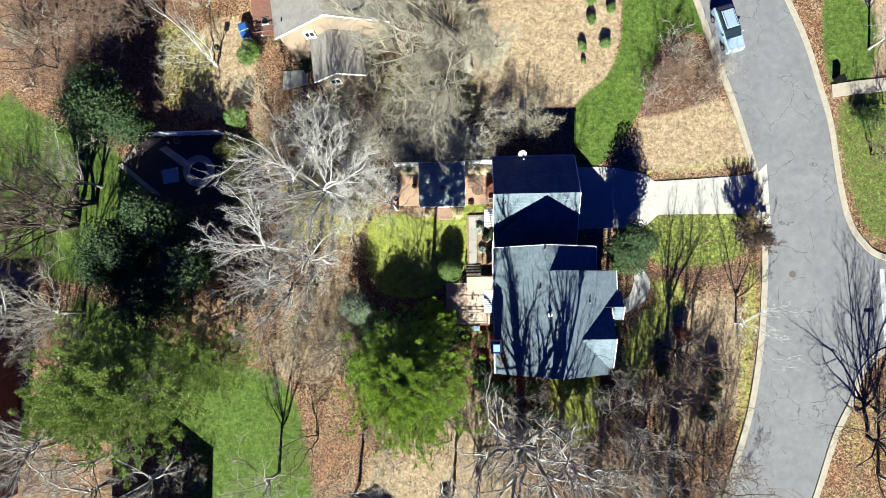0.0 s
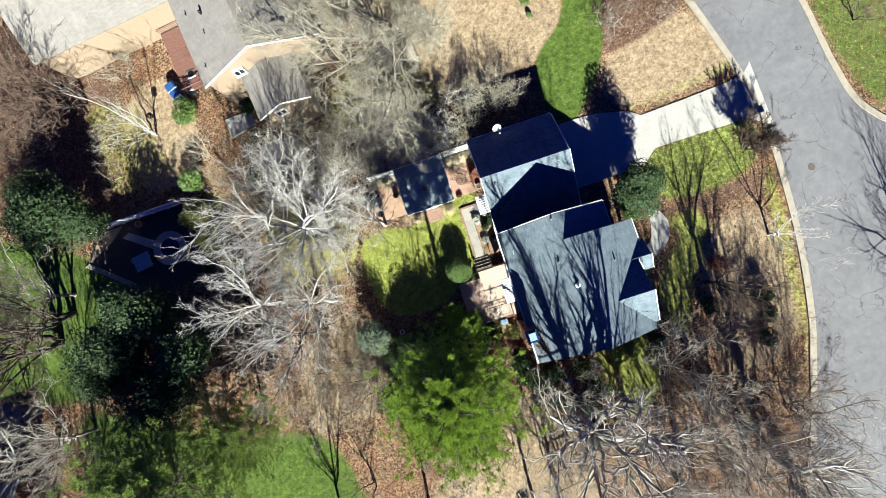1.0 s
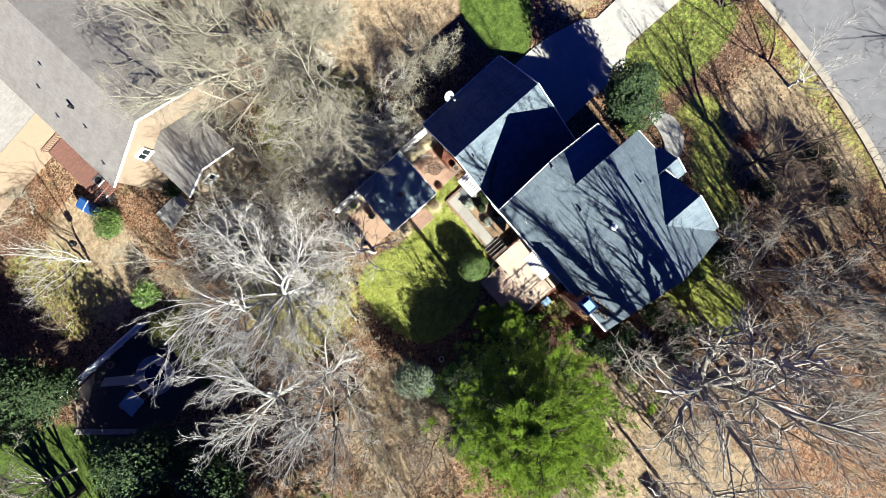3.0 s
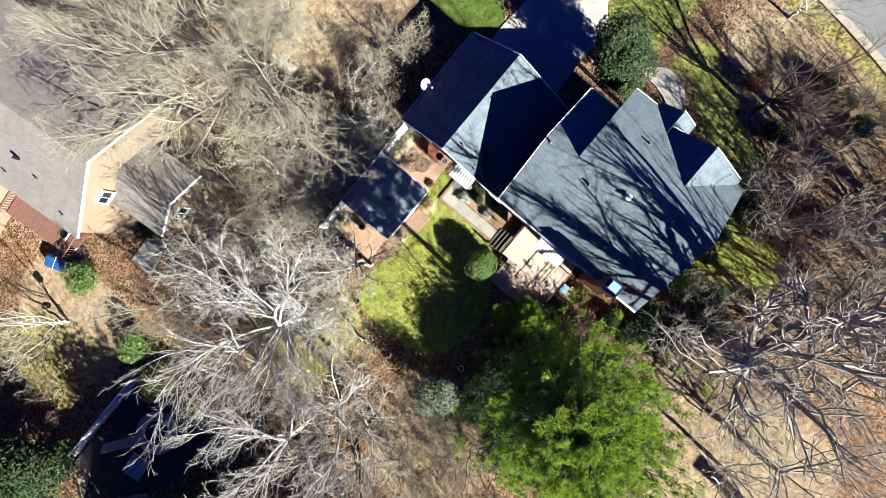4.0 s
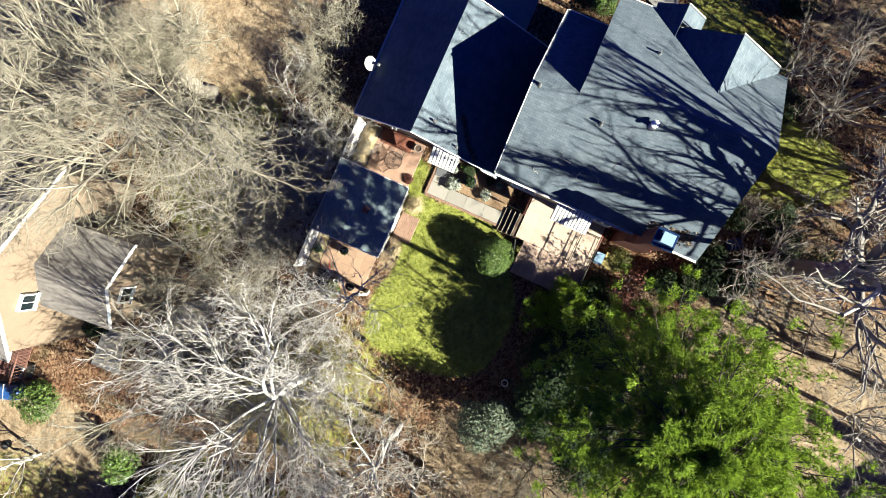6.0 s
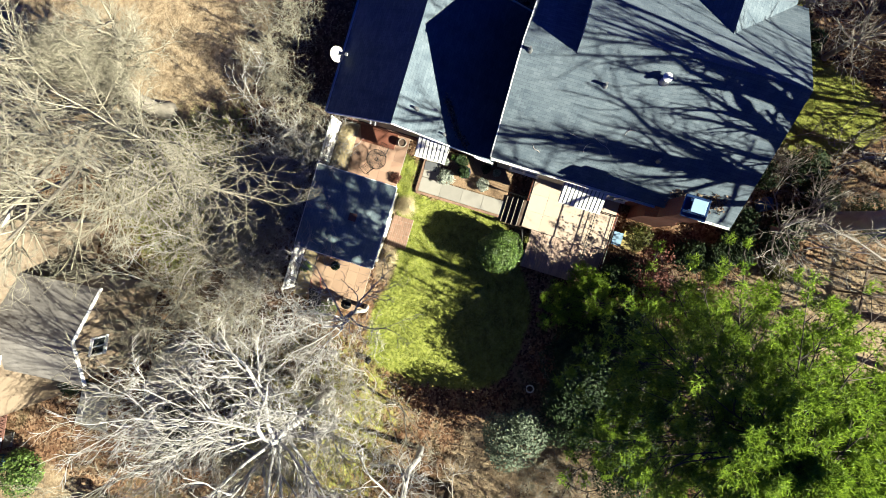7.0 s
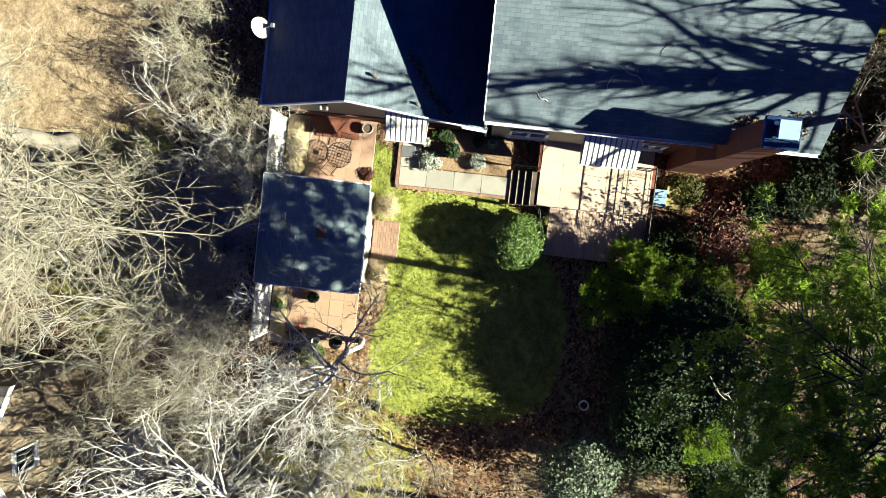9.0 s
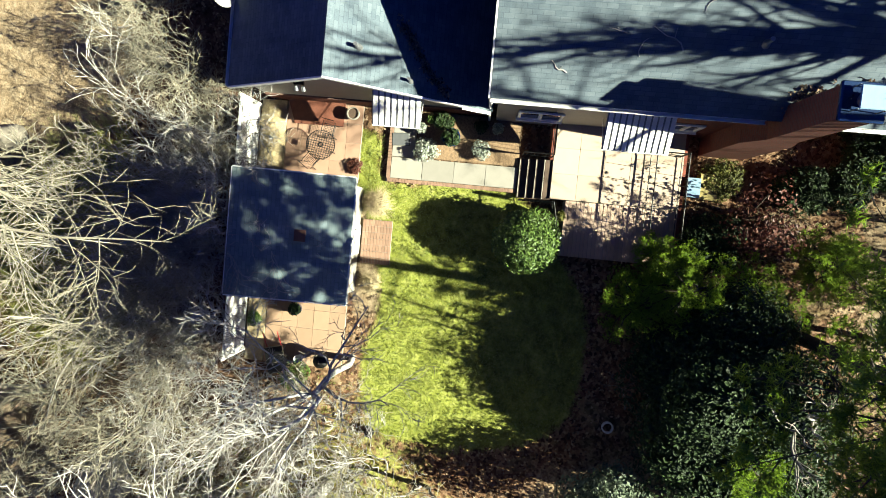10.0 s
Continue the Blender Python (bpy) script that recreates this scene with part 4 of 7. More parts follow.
def fence(name, x0, x1, y, h, label):
    f = thing(name, label, "fence")
    for x in (x0, x1):
        p = part("post", cbox((x - 0.06, y - 0.06, -0.1), (x + 0.06, y + 0.06, h + 0.05), 0.008), M_FENCE, f)
        part("post_cap", crod((x, y, h + 0.05), (x, y, h + 0.13), 0.1, 0.01, 4), M_FENCE, p)
    part("rail", cbox((x0 + 0.06, y - 0.035, h - 0.1), (x1 - 0.06, y + 0.035, h), 0.008), M_FENCE, f)
    part("rail", cbox((x0 + 0.06, y - 0.035, 0.05), (x1 - 0.06, y + 0.035, 0.17), 0.008), M_FENCE, f)
    n = int((x1 - x0 - 0.12) / 0.15)
    w = (x1 - x0 - 0.12) / n
    for k in range(n):
        part("board", cbox((x0 + 0.06 + k * w + 0.002, y - 0.018, 0.17), (x0 + 0.06 + (k + 1) * w - 0.004, y + 0.018, h - 0.1)), M_FENCE, f)
    return f


fence("fence", 2.36, 4.95, 8.9, 1.85, "white vinyl privacy fence beside the garage")
fence("fence", -4.6, -2.1, 8.84, 1.85, "white vinyl privacy fence behind the shed patio")


def build_shed():
    s = thing("shed", "garden shed with a weathered grey shingle roof and white trim", "shed")
    x0, x1, y0, y1 = -2.05, 2.33, 4.36, 8.55
    part("wall", cbox((x0 + 0.2, y0 + 0.25, 0.0), (x1 - 0.2, y1 - 0.2, 2.42)), siding("shed_siding", (0.55, 0.5, 0.44)), s)
    roof_plane("roof", [(x0, y0, 2.5), (x1, y0, 2.5), (x1, y1, 2.86), (x0, y1, 2.86)], M_ROOF_SHED, s, thick=0.06, lift=0.006)
    for x in (x0 + 0.2, x1 - 0.25):
        part("gable", prism([(y0 + 0.25, 2.42), (y1 - 0.2, 2.42), (y1 - 0.2, 2.77), (y0 + 0.25, 2.45)], "x", x, x + 0.05), siding("shed_gable", (0.55, 0.5, 0.44)), s)
    for x in (x0 - 0.045, x1 + 0.003):
        part("rake_board", prism([(y0, 2.36), (y1, 2.72), (y1, 2.875), (y0, 2.515)], "x", x, x + 0.042), M_WHITE, s)
    part("fascia", cbox((x0, y0 - 0.045, 2.36), (x1, y0 - 0.003, 2.5), 0.006), M_WHITE, s)
    part("fascia", cbox((x0, y1 + 0.003, 2.7), (x1, y1 + 0.045, 2.86), 0.006), M_WHITE, s)
    d = part("door", cbox((-0.4, y0 + 0.2, 0.06), (0.7, y0 + 0.245, 2.06), 0.01), M_WHITE, s, "white plank shed door")
    part("door_handle", crod((0.55, y0 + 0.14, 1.05), (0.55, y0 + 0.2, 1.05), 0.025), M_IRON, d)
    v = part("roof_vent", cbox((0.05, 5.9, 2.6), (0.35, 6.2, 2.78), 0.03), M_DECK, s, "rusty square roof vent")
    part("vent_hood", cbox((0.0, 5.85, 2.782), (0.4, 6.25, 2.82), 0.01), M_DECK, v)
    # lattice panels at the ends
    for x in (x0 - 0.1, ):
        for y in (4.6, 6.5):
            l = part("lattice", cbox((x - 0.02, y, 0.1), (x, y + 0.04, 1.5)), M_WOOD, s, "weathered timber lattice")
            for k in range(6):
                part("lath", crod((x - 0.02, y + 0.1 * k, 0.1), (x - 0.02, y + 0.5 + 0.02 * k, 1.5), 0.012, None, 4), M_WOOD, l)
    return s


build_shed()


# ---- plants ----
def tube(verts, faces, pts, rads, sides, point=False):
    base = len(verts)
    n = len(pts)
    d = (pts[-1] - pts[0])
    d = d / (np.linalg.norm(d) + 1e-9)
    ref = np.array((0.0, 0.0, 1.0)) if abs(d[2]) < 0.9 else np.array((1.0, 0.0, 0.0))
    u = np.cross(d, ref)
    u /= np.linalg.norm(u)
    v = np.cross(d, u)
    ang = np.arange(sides) * 2 * math.pi / sides
    ring = np.cos(ang)[:, None] * u + np.sin(ang)[:, None] * v
    for p, r in zip(pts[:n - point], rads):
        verts.extend((p + ring * r).tolist())
    if point:
        a = base + (n - 2) * sides
        verts.append(pts[-1].tolist())
        faces.extend((a + i, a + (i + 1) % sides, a + sides) for i in range(sides))
    for k in range(n - 1 - point):
        a, b = base + k * sides, base + (k + 1) * sides
        for i in range(sides):
            j = (i + 1) % sides
            faces.append((a + i, a + j, b + j, b + i))


def grow(seed, height, fork, radius, limbs=7, kids=(8, 7, 6), twig=0.011, trunk_r=0.2, rise=0.5, droop=0.0, lean=(0, 0), stems=1, wiggle=0.16, fine=0.34, coarse=0, favour=(0.0, 0.0), spread=(0.42, 0.9)):
    """A bare tree: trunk and limbs in one mesh, branches and twigs in another. kids: how many branches each limb, branch and so on bears."""
    rng = np.random.default_rng(seed)
    wood, thin = ([], []), ([], [])

    def branch(p, d, length, r0, level):
        segs = (6, 5, 4, 3, 2, 2)[level]
        sides = (8, 6, 4, 3, 3, 3)[level]
        if level - 1 >= len(kids):
            segs = 2 - min(coarse, 1)
        elif level > 1:
            segs = max(2, segs - coarse)
        pts, rads, dirs = [p], [r0], [d]
        tip = max(r0 * 0.3, twig * 0.6)
        for k in range(segs):
            d = d + rng.normal(0, wiggle, 3) + np.array((0, 0, (0.10 if level < 3 else 0.05) - droop * (0.12 if level > 1 else 0.0)))
            d /= np.linalg.norm(d)
            p = p + d * length / segs
            pts.append(p)
            dirs.append(d)
            rads.append(r0 + (tip - r0) * (k + 1) / segs)
        out = wood if level < 2 else thin
        tube(out[0], out[1], np.array(pts), rads, sides, level - 1 >= len(kids))
        if level - 1 >= len(kids):
            return
        n = kids[level - 1]
        turn = rng.uniform(0, 6.28)
        for k in range(n):
            t = 0.22 + 0.78 * (k + rng.uniform(0, 0.9)) / n
            i = min(int(t * segs), segs - 1)
            f = t * segs - i
            q = pts[i] * (1 - f) + pts[i + 1] * f
            dd = dirs[i + 1]
            side = np.cross(dd, rng.normal(0, 1, 3))
            side /= np.linalg.norm(side) + 1e-9
            turn += 2.4
            ang = rng.uniform(*spread)
            nd = dd * math.cos(ang) + side * math.sin(ang)
            nd[2] += 0.12
            nd /= np.linalg.norm(nd)
            ln = length * rng.uniform(0.38, 0.6) * (1.15 - 0.45 * t) if level < len(kids) else rng.uniform(0.7, 1.3) * fine * max(1.0, radius / 4)
            branch(q, nd, ln, max(min(rads[i] * 0.62, r0 * 0.55), twig), level + 1)

    for s in range(stems):
        a = rng.uniform(0, 6.28)
        off = np.array((math.cos(a), math.sin(a), 0)) * (0.0 if stems == 1 else 0.25)
        top = np.array((lean[0], lean[1], 0.0)) * (fork / height) + off * (1 + 3 * (stems > 1)) + np.array((0, 0, fork))
        k = np.linspace(0, 1, 6)[:, None]
        pts = off + (top - off) * k + np.concatenate([np.zeros((1, 3)), rng.normal(0, 0.07, (4, 3)), np.zeros((1, 3))])
        pts[0, 2] = -0.15
        tr = trunk_r / math.sqrt(stems)
        tube(wood[0], wood[1], pts, [tr * 1.35, tr * 1.05, tr, tr * 0.92, tr * 0.85, tr * 0.75], 9)
        n = max(2, limbs // stems)
        for j in range(n):
            az = 6.283 * (j + rng.uniform(-0.25, 0.25)) / n + a
            up = rise * rng.uniform(0.6, 1.5) if j else 2.2
            d = np.array((math.cos(az) + lean[0] / height, math.sin(az) + lean[1] / height, up))
            d /= np.linalg.norm(d)
            reach = radius / max(math.hypot(d[0], d[1]), 0.45)
            ln = min(reach, (height - fork) / max(d[2], 0.25)) * rng.uniform(0.8, 1.05) * (1 + favour[1] * math.cos(az - radians(favour[0])))
            start = pts[-1] - np.array((0, 0, fork * 0.22 * rng.uniform(0, 1) * (j > 0)))
            branch(start, d, ln, tr * (0.62 if j == 0 else rng.uniform(0.36, 0.55)), 1)
    return wood, thin


def mesh_of(name, data, mat, soft=True):
    me = bpy.data.meshes.new(name)
    me.from_pydata(data[0], [], data[1])
    me.materials.append(mat)
    if soft:
        me.polygons.foreach_set("use_smooth", [True] * len(me.polygons))
    return me


def bare_tree(name, label, where, bark_mat, twig_mat, category="tree", group="", **kw):
    t = thing(name, label, category, Matrix.Translation((where[0], where[1], 0)), group)
    w, tw = grow(**kw)
    for nm, data, mat in (("trunk", w, bark_mat), ("crown", tw, twig_mat)):
        o = new(nm, mesh_of(nm, data, mat))
        o.parent = t
    return t


def leaf_quads(centres, normals, size, rng, fold=0.25, long=1.6):
    """Small folded leaves at the centres, facing roughly along the normals."""
    n = len(centres)
    r = rng.normal(0, 1, (n, 3))
    nn = normals + r * 0.45
    nn /= np.linalg.norm(nn, axis=1, keepdims=True)
    u = np.cross(nn, rng.normal(0, 1, (n, 3)))
    u /= np.linalg.norm(u, axis=1, keepdims=True) + 1e-9
    v = np.cross(nn, u)
    s = (size * rng.uniform(0.6, 1.3, n))[:, None]
    a, c = centres - u * s * long * 0.5, centres + u * s * long * 0.5
    b, d = centres + v * s * 0.5 + nn * s * fold, centres - v * s * 0.5 + nn * s * fold
    verts = np.stack([a, b, c, d], 1).reshape(-1, 3)
    faces = [f for k in range(0, 4 * n, 4) for f in ((k, k + 1, k + 2), (k, k + 2, k + 3))]
    return verts.tolist(), faces


def leafy(name, label, where, r, h, mat, n=3000, size=0.1, seed=1, category="shrub", group="", lumps=7, base=0.0, trunk=0.0, squash=1.0, stem_mat=None, full=0.74):
    """A leafy shrub or broad-leaved tree: stems and a crown of leaves in lumps with gaps."""
    rng = np.random.default_rng(seed)
    t = thing(name, label, category, Matrix.Translation((where[0], where[1], base)), group)
    cz = trunk + (h - trunk) * 0.5
    hz = (h - trunk) * 0.5
    lump = [np.array((0.0, 0.0, cz))] + [np.array((math.cos(a) * r * q, math.sin(a) * r * q * squash, cz + hz * w)) for a, q, w in zip(rng.uniform(0, 6.28, lumps), rng.uniform(0.3, 0.62, lumps), rng.uniform(-0.55, 0.6, lumps))]
    rad = [full] + list(rng.uniform(0.36, 0.55, lumps))
    cs, ns = [], []
    for c, q in zip(lump, rad):
        k = int(n * q * q / sum(v * v for v in rad))
        d = rng.normal(0, 1, (k, 3))
        d /= np.linalg.norm(d, axis=1, keepdims=True)
        rr = rng.uniform(0.62, 1.06, k)[:, None] ** 0.6
        sc = np.array((r * q, r * q * squash, hz * q * 1.15))
        p = c + d * rr * sc
        keep = (p[:, 2] > 0.02) & (np.linalg.norm((p - lump[0]) / np.array((r, r * squash, hz)), axis=1) < 1.08)
        cs.append(p[keep])
        ns.append(d[keep] + np.array((0, 0, 0.5)))
    verts, faces = leaf_quads(np.concatenate(cs), np.concatenate(ns), size, rng)
    if trunk:   # large shaded leaves deep in the crown
        k = max(900, n // 5)
        d = rng.normal(0, 1, (k, 3))
        d *= (rng.uniform(0, 1, k) ** 0.4 / np.linalg.norm(d, axis=1))[:, None]
        deep, quads = leaf_quads(lump[0] + d * np.array((r, r * squash, hz)) * 0.66, d + np.array((0, -0.5, 0.5)), 0.065 * r, rng)
        faces = faces + [tuple(i + len(verts) for i in f) for f in quads]
        verts = verts + deep
    o = new("crown", mesh_of("crown", (verts, faces), mat, False))
    o.parent = t
    stems = ([], [])
    for c in lump:
        b = rng.normal(0, 0.06 * r, 3)
        b[2] = -0.1
        if trunk:
            b[:2] *= 0.2
        tube(stems[0], stems[1], np.array([b, b * 0.5 + c * 0.5 * np.array((0.7, 0.7, 1)), c]), [0.03 * r + 0.02, 0.02 * r + 0.012, 0.01], 5)
    o = new("trunk", mesh_of("trunk", stems, stem_mat or M_BARK_DARK))
    o.parent = t
    return t


def needle_tufts(centres, dirs, size, rng, per=12, thick=0.009):
    n = len(centres)
    c = np.repeat(centres, per, 0)
    d = np.repeat(dirs, per, 0) * 0.5 + rng.normal(0, 1, (n * per, 3)) * 0.75
    d[:, 2] += 0.25
    d /= np.linalg.norm(d, axis=1, keepdims=True)
    s = size * rng.uniform(0.6, 1.25, (n * per, 1))
    w = np.cross(d, rng.normal(0, 1, (n * per, 3)))
    w /= np.linalg.norm(w, axis=1, keepdims=True) + 1e-9
    w *= thick
    verts = np.stack([c - w, c + w, c + d * s], 1).reshape(-1, 3)
    return verts.tolist(), [(k, k + 1, k + 2) for k in range(0, 3 * n * per, 3)]


def pine(name, label, where, h, r, mat, seed=1, first=0.35, whorls=11, per=7, pads=5, spread=0.24, tufts=12, size=0.2, lean=(0, 0), needles=10, group="", top=0.25, bare_south=False, dead=0, thick=0.009, shoots=0):
    """A pine: trunk, whorls of boughs, and at the ends of their side twigs pads of needle tufts with gaps between them. dead: bare boughs below the crown."""
    rng = np.random.default_rng(seed)
    t = thing(name, label, "pine tree", Matrix.Translation((where[0], where[1], 0)), group)
    wood, C, D = ([], []), [], []
    k = np.linspace(0, 1, 9)[:, None]
    axis = k * np.array((lean[0], lean[1], h))
    axis[0, 2] = -0.15
    tube(wood[0], wood[1], axis, list(np.linspace(0.022 * h * 0.7, 0.03, 9)), 8)
    for i in range(whorls):
        f = first + (0.97 - first) * i / (whorls - 1)
        ln = r * (top + (1 - top) * math.sin(min(1.0, (1 - f) / (1 - first) * 1.25 + 0.12) * 1.57)) * rng.uniform(0.85, 1.12)
        for j in range(per):
            a = 6.283 * (j + rng.uniform(-0.4, 0.4)) / per + i * 0.7
            if bare_south and f < (first if math.sin(a) > 0.25 else 0.60 if math.sin(a) > -0.3 else 0.66):
                continue
            p0 = np.array((lean[0] * f, lean[1] * f, h * f))
            d = np.array((math.cos(a), math.sin(a), rng.uniform(0.0, 0.4)))
            l2 = ln * rng.uniform(0.55, 1.12)
            pts = [p0 + d * l2 * q + np.array((0, 0, 0.12 * l2 * (q * q - q))) + rng.normal(0, 0.05, 3) * (q > 0) for q in (0, 0.35, 0.7, 1.0)]
            tube(wood[0], wood[1], np.array(pts), [0.035, 0.028, 0.02, 0.008], 4)
            across = np.array((-math.sin(a), math.cos(a), 0))
            for n in range(pads):
                q = rng.uniform(0.12, 0.95) if n else 1.0
                e = d * 0.75 + across * (0.85 if n % 2 else -0.85) * rng.uniform(0.5, 1.2) * (n > 0) + np.array((0, 0, rng.uniform(0.0, 0.35)))
                e /= np.linalg.norm(e)
                reach = l2 * (0.1 + 0.3 * (1 - q)) * rng.uniform(0.7, 1.3)
                b0 = p0 + d * l2 * q + np.array((0, 0, 0.12 * l2 * (q * q - q)))
                tube(wood[0], wood[1], np.array([b0, b0 + e * reach]), [0.02, 0.008], 3, True)
                w = spread * rng.uniform(0.7, 1.25)
                for _ in range(tufts):
                    along, side = rng.uniform(-0.9, 0.9), rng.normal(0, 0.5)
                    C.append(b0 + e * (reach + along * w) + np.array((-e[1], e[0], 0)) * side * w + np.array((0, 0, rng.uniform(0.0, 0.3) * w)))
                    D.append(e + np.array((0, 0, 0.5)))
    for _ in range(shoots):   # pads close to the trunk, up to the leader
        f, a = 1.0 - (1 - first) * 0.55 * rng.uniform(0, 1) ** 1.5, rng.uniform(0, 6.283)
        out = r * 0.42 * (0.1 + (1 - f) / (1 - first)) * math.sqrt(rng.uniform(0, 1))
        e = np.array((math.cos(a), math.sin(a), 0.9))
        c = np.array((lean[0] * f, lean[1] * f, h * f)) + e * out * np.array((1, 1, 0.4))
        for _ in range(tufts):
            C.append(c + rng.normal(0, 0.5, 3) * spread * np.array((1, 1, 0.6)))
            D.append(e)
    for _ in range(dead):
        f, a = rng.uniform(0.22, first), rng.uniform(0, 6.283)
        p0 = np.array((lean[0] * f, lean[1] * f, h * f))
        d = np.array((math.cos(a), math.sin(a), rng.uniform(0.1, 0.5)))
        l2 = rng.uniform(0.9, 2.4)
        m = p0 + d * l2 * 0.5 + rng.normal(0, 0.12, 3)
        tube(wood[0], wood[1], np.array([p0, m, p0 + d * l2 + rng.normal(0, 0.2, 3)]), [0.05, 0.035, 0.012], 4)
        for u in (0.2, 0.7):
            tube(wood[0], wood[1], np.array([m, m + d * u + rng.normal(0, 0.4, 3)]), [0.025, 0.01], 3, True)
    for nm, data, m, sm in (("trunk", wood, M_BARK_DARK, True), ("crown", needle_tufts(np.array(C), np.array(D), size, rng, needles, thick), mat, False)):
        o = new(nm, mesh_of(nm, data, m, sm))
        o.parent = t
    return t


def place(src, x, y, turn=0.0, s=1.0, z=0.0, label=""):
    o = copy_thing(src, pose(x, y, z, 0, 0, turn))
    o.scale = (s, s, s * 1.0)
    return tagged(o, label)


def build_trees():
    # the big pale oak north of the garage
    bare_tree("oak_tree", "large bare oak with pale grey fine twigs", (2.85, 18.9), M_BARK_OAK, M_TWIG_OLIVE, seed=3, height=15.0, fork=4.2, radius=5.9, limbs=15, kids=(11, 8, 7, 3), twig=0.0072, trunk_r=0.42, rise=0.75, fine=0.4, wiggle=0.15, spread=(0.5, 1.05), favour=(195, 0.75), lean=(-0.6, 2.4))
    # pale sycamores over the west of the yard
    bare_tree("sycamore_tree", "tall bare sycamore with white branches", (-9.7, 5.0), M_BARK_WHITE, M_TWIG_WHITE, seed=11, height=13.5, fork=7.8, radius=6.0, limbs=11, kids=(9, 6, 5), twig=0.011, trunk_r=0.2, rise=0.45, fine=0.34, lean=(-0.5, 0.5), wiggle=0.2, favour=(120, 0.35), spread=(0.45, 0.85))
    bare_tree("sycamore_tree", "tall bare sycamore with white branches", (-16.0, 0.6), M_BARK_WHITE, M_TWIG_WHITE, seed=12, height=13, fork=6.0, radius=4.2, limbs=8, kids=(8, 6, 4), twig=0.013, trunk_r=0.2, rise=0.8, fine=0.5, wiggle=0.12)
    bare_tree("sycamore_tree", "bare sycamore with thin white branches", (-12.8, -3.0), M_BARK_DARK, M_TWIG_GREY, seed=13, height=12, fork=7.5, radius=5.2, limbs=8, kids=(7, 6, 4), twig=0.014, trunk_r=0.18, rise=0.8, fine=0.5, wiggle=0.12)
    bare_tree("young_tree", "slim bare white-barked tree beside the shed patio", (-4.5, 4.5), M_BARK_WHITE, M_TWIG_WHITE, seed=14, height=9.5, fork=5.0, radius=3.4, limbs=8, kids=(7, 5, 3), twig=0.0095, trunk_r=0.11, rise=0.9, fine=0.4, wiggle=0.24)
    bare_tree("young_tree", "slender bare tree among the undergrowth", (-10.6, 8.6), M_BARK_GREY, M_TWIG_WHITE, seed=15, height=12, fork=4.5, radius=3.6, limbs=7, kids=(7, 5, 4), twig=0.013, trunk_r=0.13, rise=0.9, fine=0.5)
    # the tree south of the house, whose branches throw their shadow on the roof
    bare_tree("oak_tree", "large bare grey tree beside the house wall", (7.0, -17.2), M_BARK_GREY, M_TWIG_GREY, seed=21, height=16.5, fork=8.6, radius=5.0, limbs=10, kids=(8, 5, 4), twig=0.012, trunk_r=0.46, rise=1.2, fine=0.5, wiggle=0.22, lean=(0.2, 0.6))
    bare_tree("oak_tree", "bare grey tree in the woods beside the house", (11.0, -20.4), M_BARK_GREY, M_TWIG_GREY, seed=22, height=13, fork=3.5, radius=5.0, limbs=10, kids=(7, 5, 4), twig=0.012, trunk_r=0.26, rise=1.0, fine=0.6)
    bare_tree("young_tree", "low spreading bare tree with pale crooked branches", (6.0, -14.9), M_BARK_GREY, M_TWIG_GREY, seed=25, height=5.2, fork=1.6, radius=3.3, limbs=9, kids=(6, 4, 3), twig=0.014, trunk_r=0.14, rise=0.6, fine=0.5, wiggle=0.24)
    # two smaller kinds, repeated
    mid = bare_tree("woodland_tree", "slender bare woodland tree with grey-brown twigs", (17.6, -19.0), M_BARK_GREY, M_TWIG_GREY, group="woodland trees", seed=31, height=11, fork=3.5, radius=4.0, limbs=8, kids=(6, 5, 3), twig=0.014, trunk_r=0.15, rise=1.0, fine=0.6, coarse=1)
    low = bare_tree("woodland_tree", "bare brown understory tree", (21.5, -13.8), M_BARK_DARK, M_TWIG_BROWN, group="woodland trees", seed=32, height=6.5, fork=1.6, radius=2.8, limbs=8, kids=(6, 4, 3), twig=0.013, trunk_r=0.1, rise=1.0, stems=2, fine=0.5, coarse=1)
    for x, y, a, s in ((-35.5, 7.5, 130, 0.95), (-38.5, 5.0, 300, 0.9), (-37.0, -5.5, 70, 1.0), (-39.0, -18.5, 20, 1.2), (-33.0, -22.0, 160, 1.2), (-16.5, -21.5, 110, 0.9),
                       (-8.5, -22.5, 250, 1.0), (40.6, -21.5, 200, 1.0), (42.3, 19.5, 60, 0.8), (15.5, -15.0, 12, 0.9), (9.6, -24.5, 95, 1.1), (0.8, -22.8, 170, 0.9), (17.0, -12.6, 220, 0.6), (3.0, -25.0, 77, 1.1), (20.0, -26.0, 10, 1.1), (13.5, -26.0, 190, 1.1), (-46.0, -3.0, 5, 1.0), (43.0, 30.0, 5, 1.0)):
        place(mid, x, y, a, s)
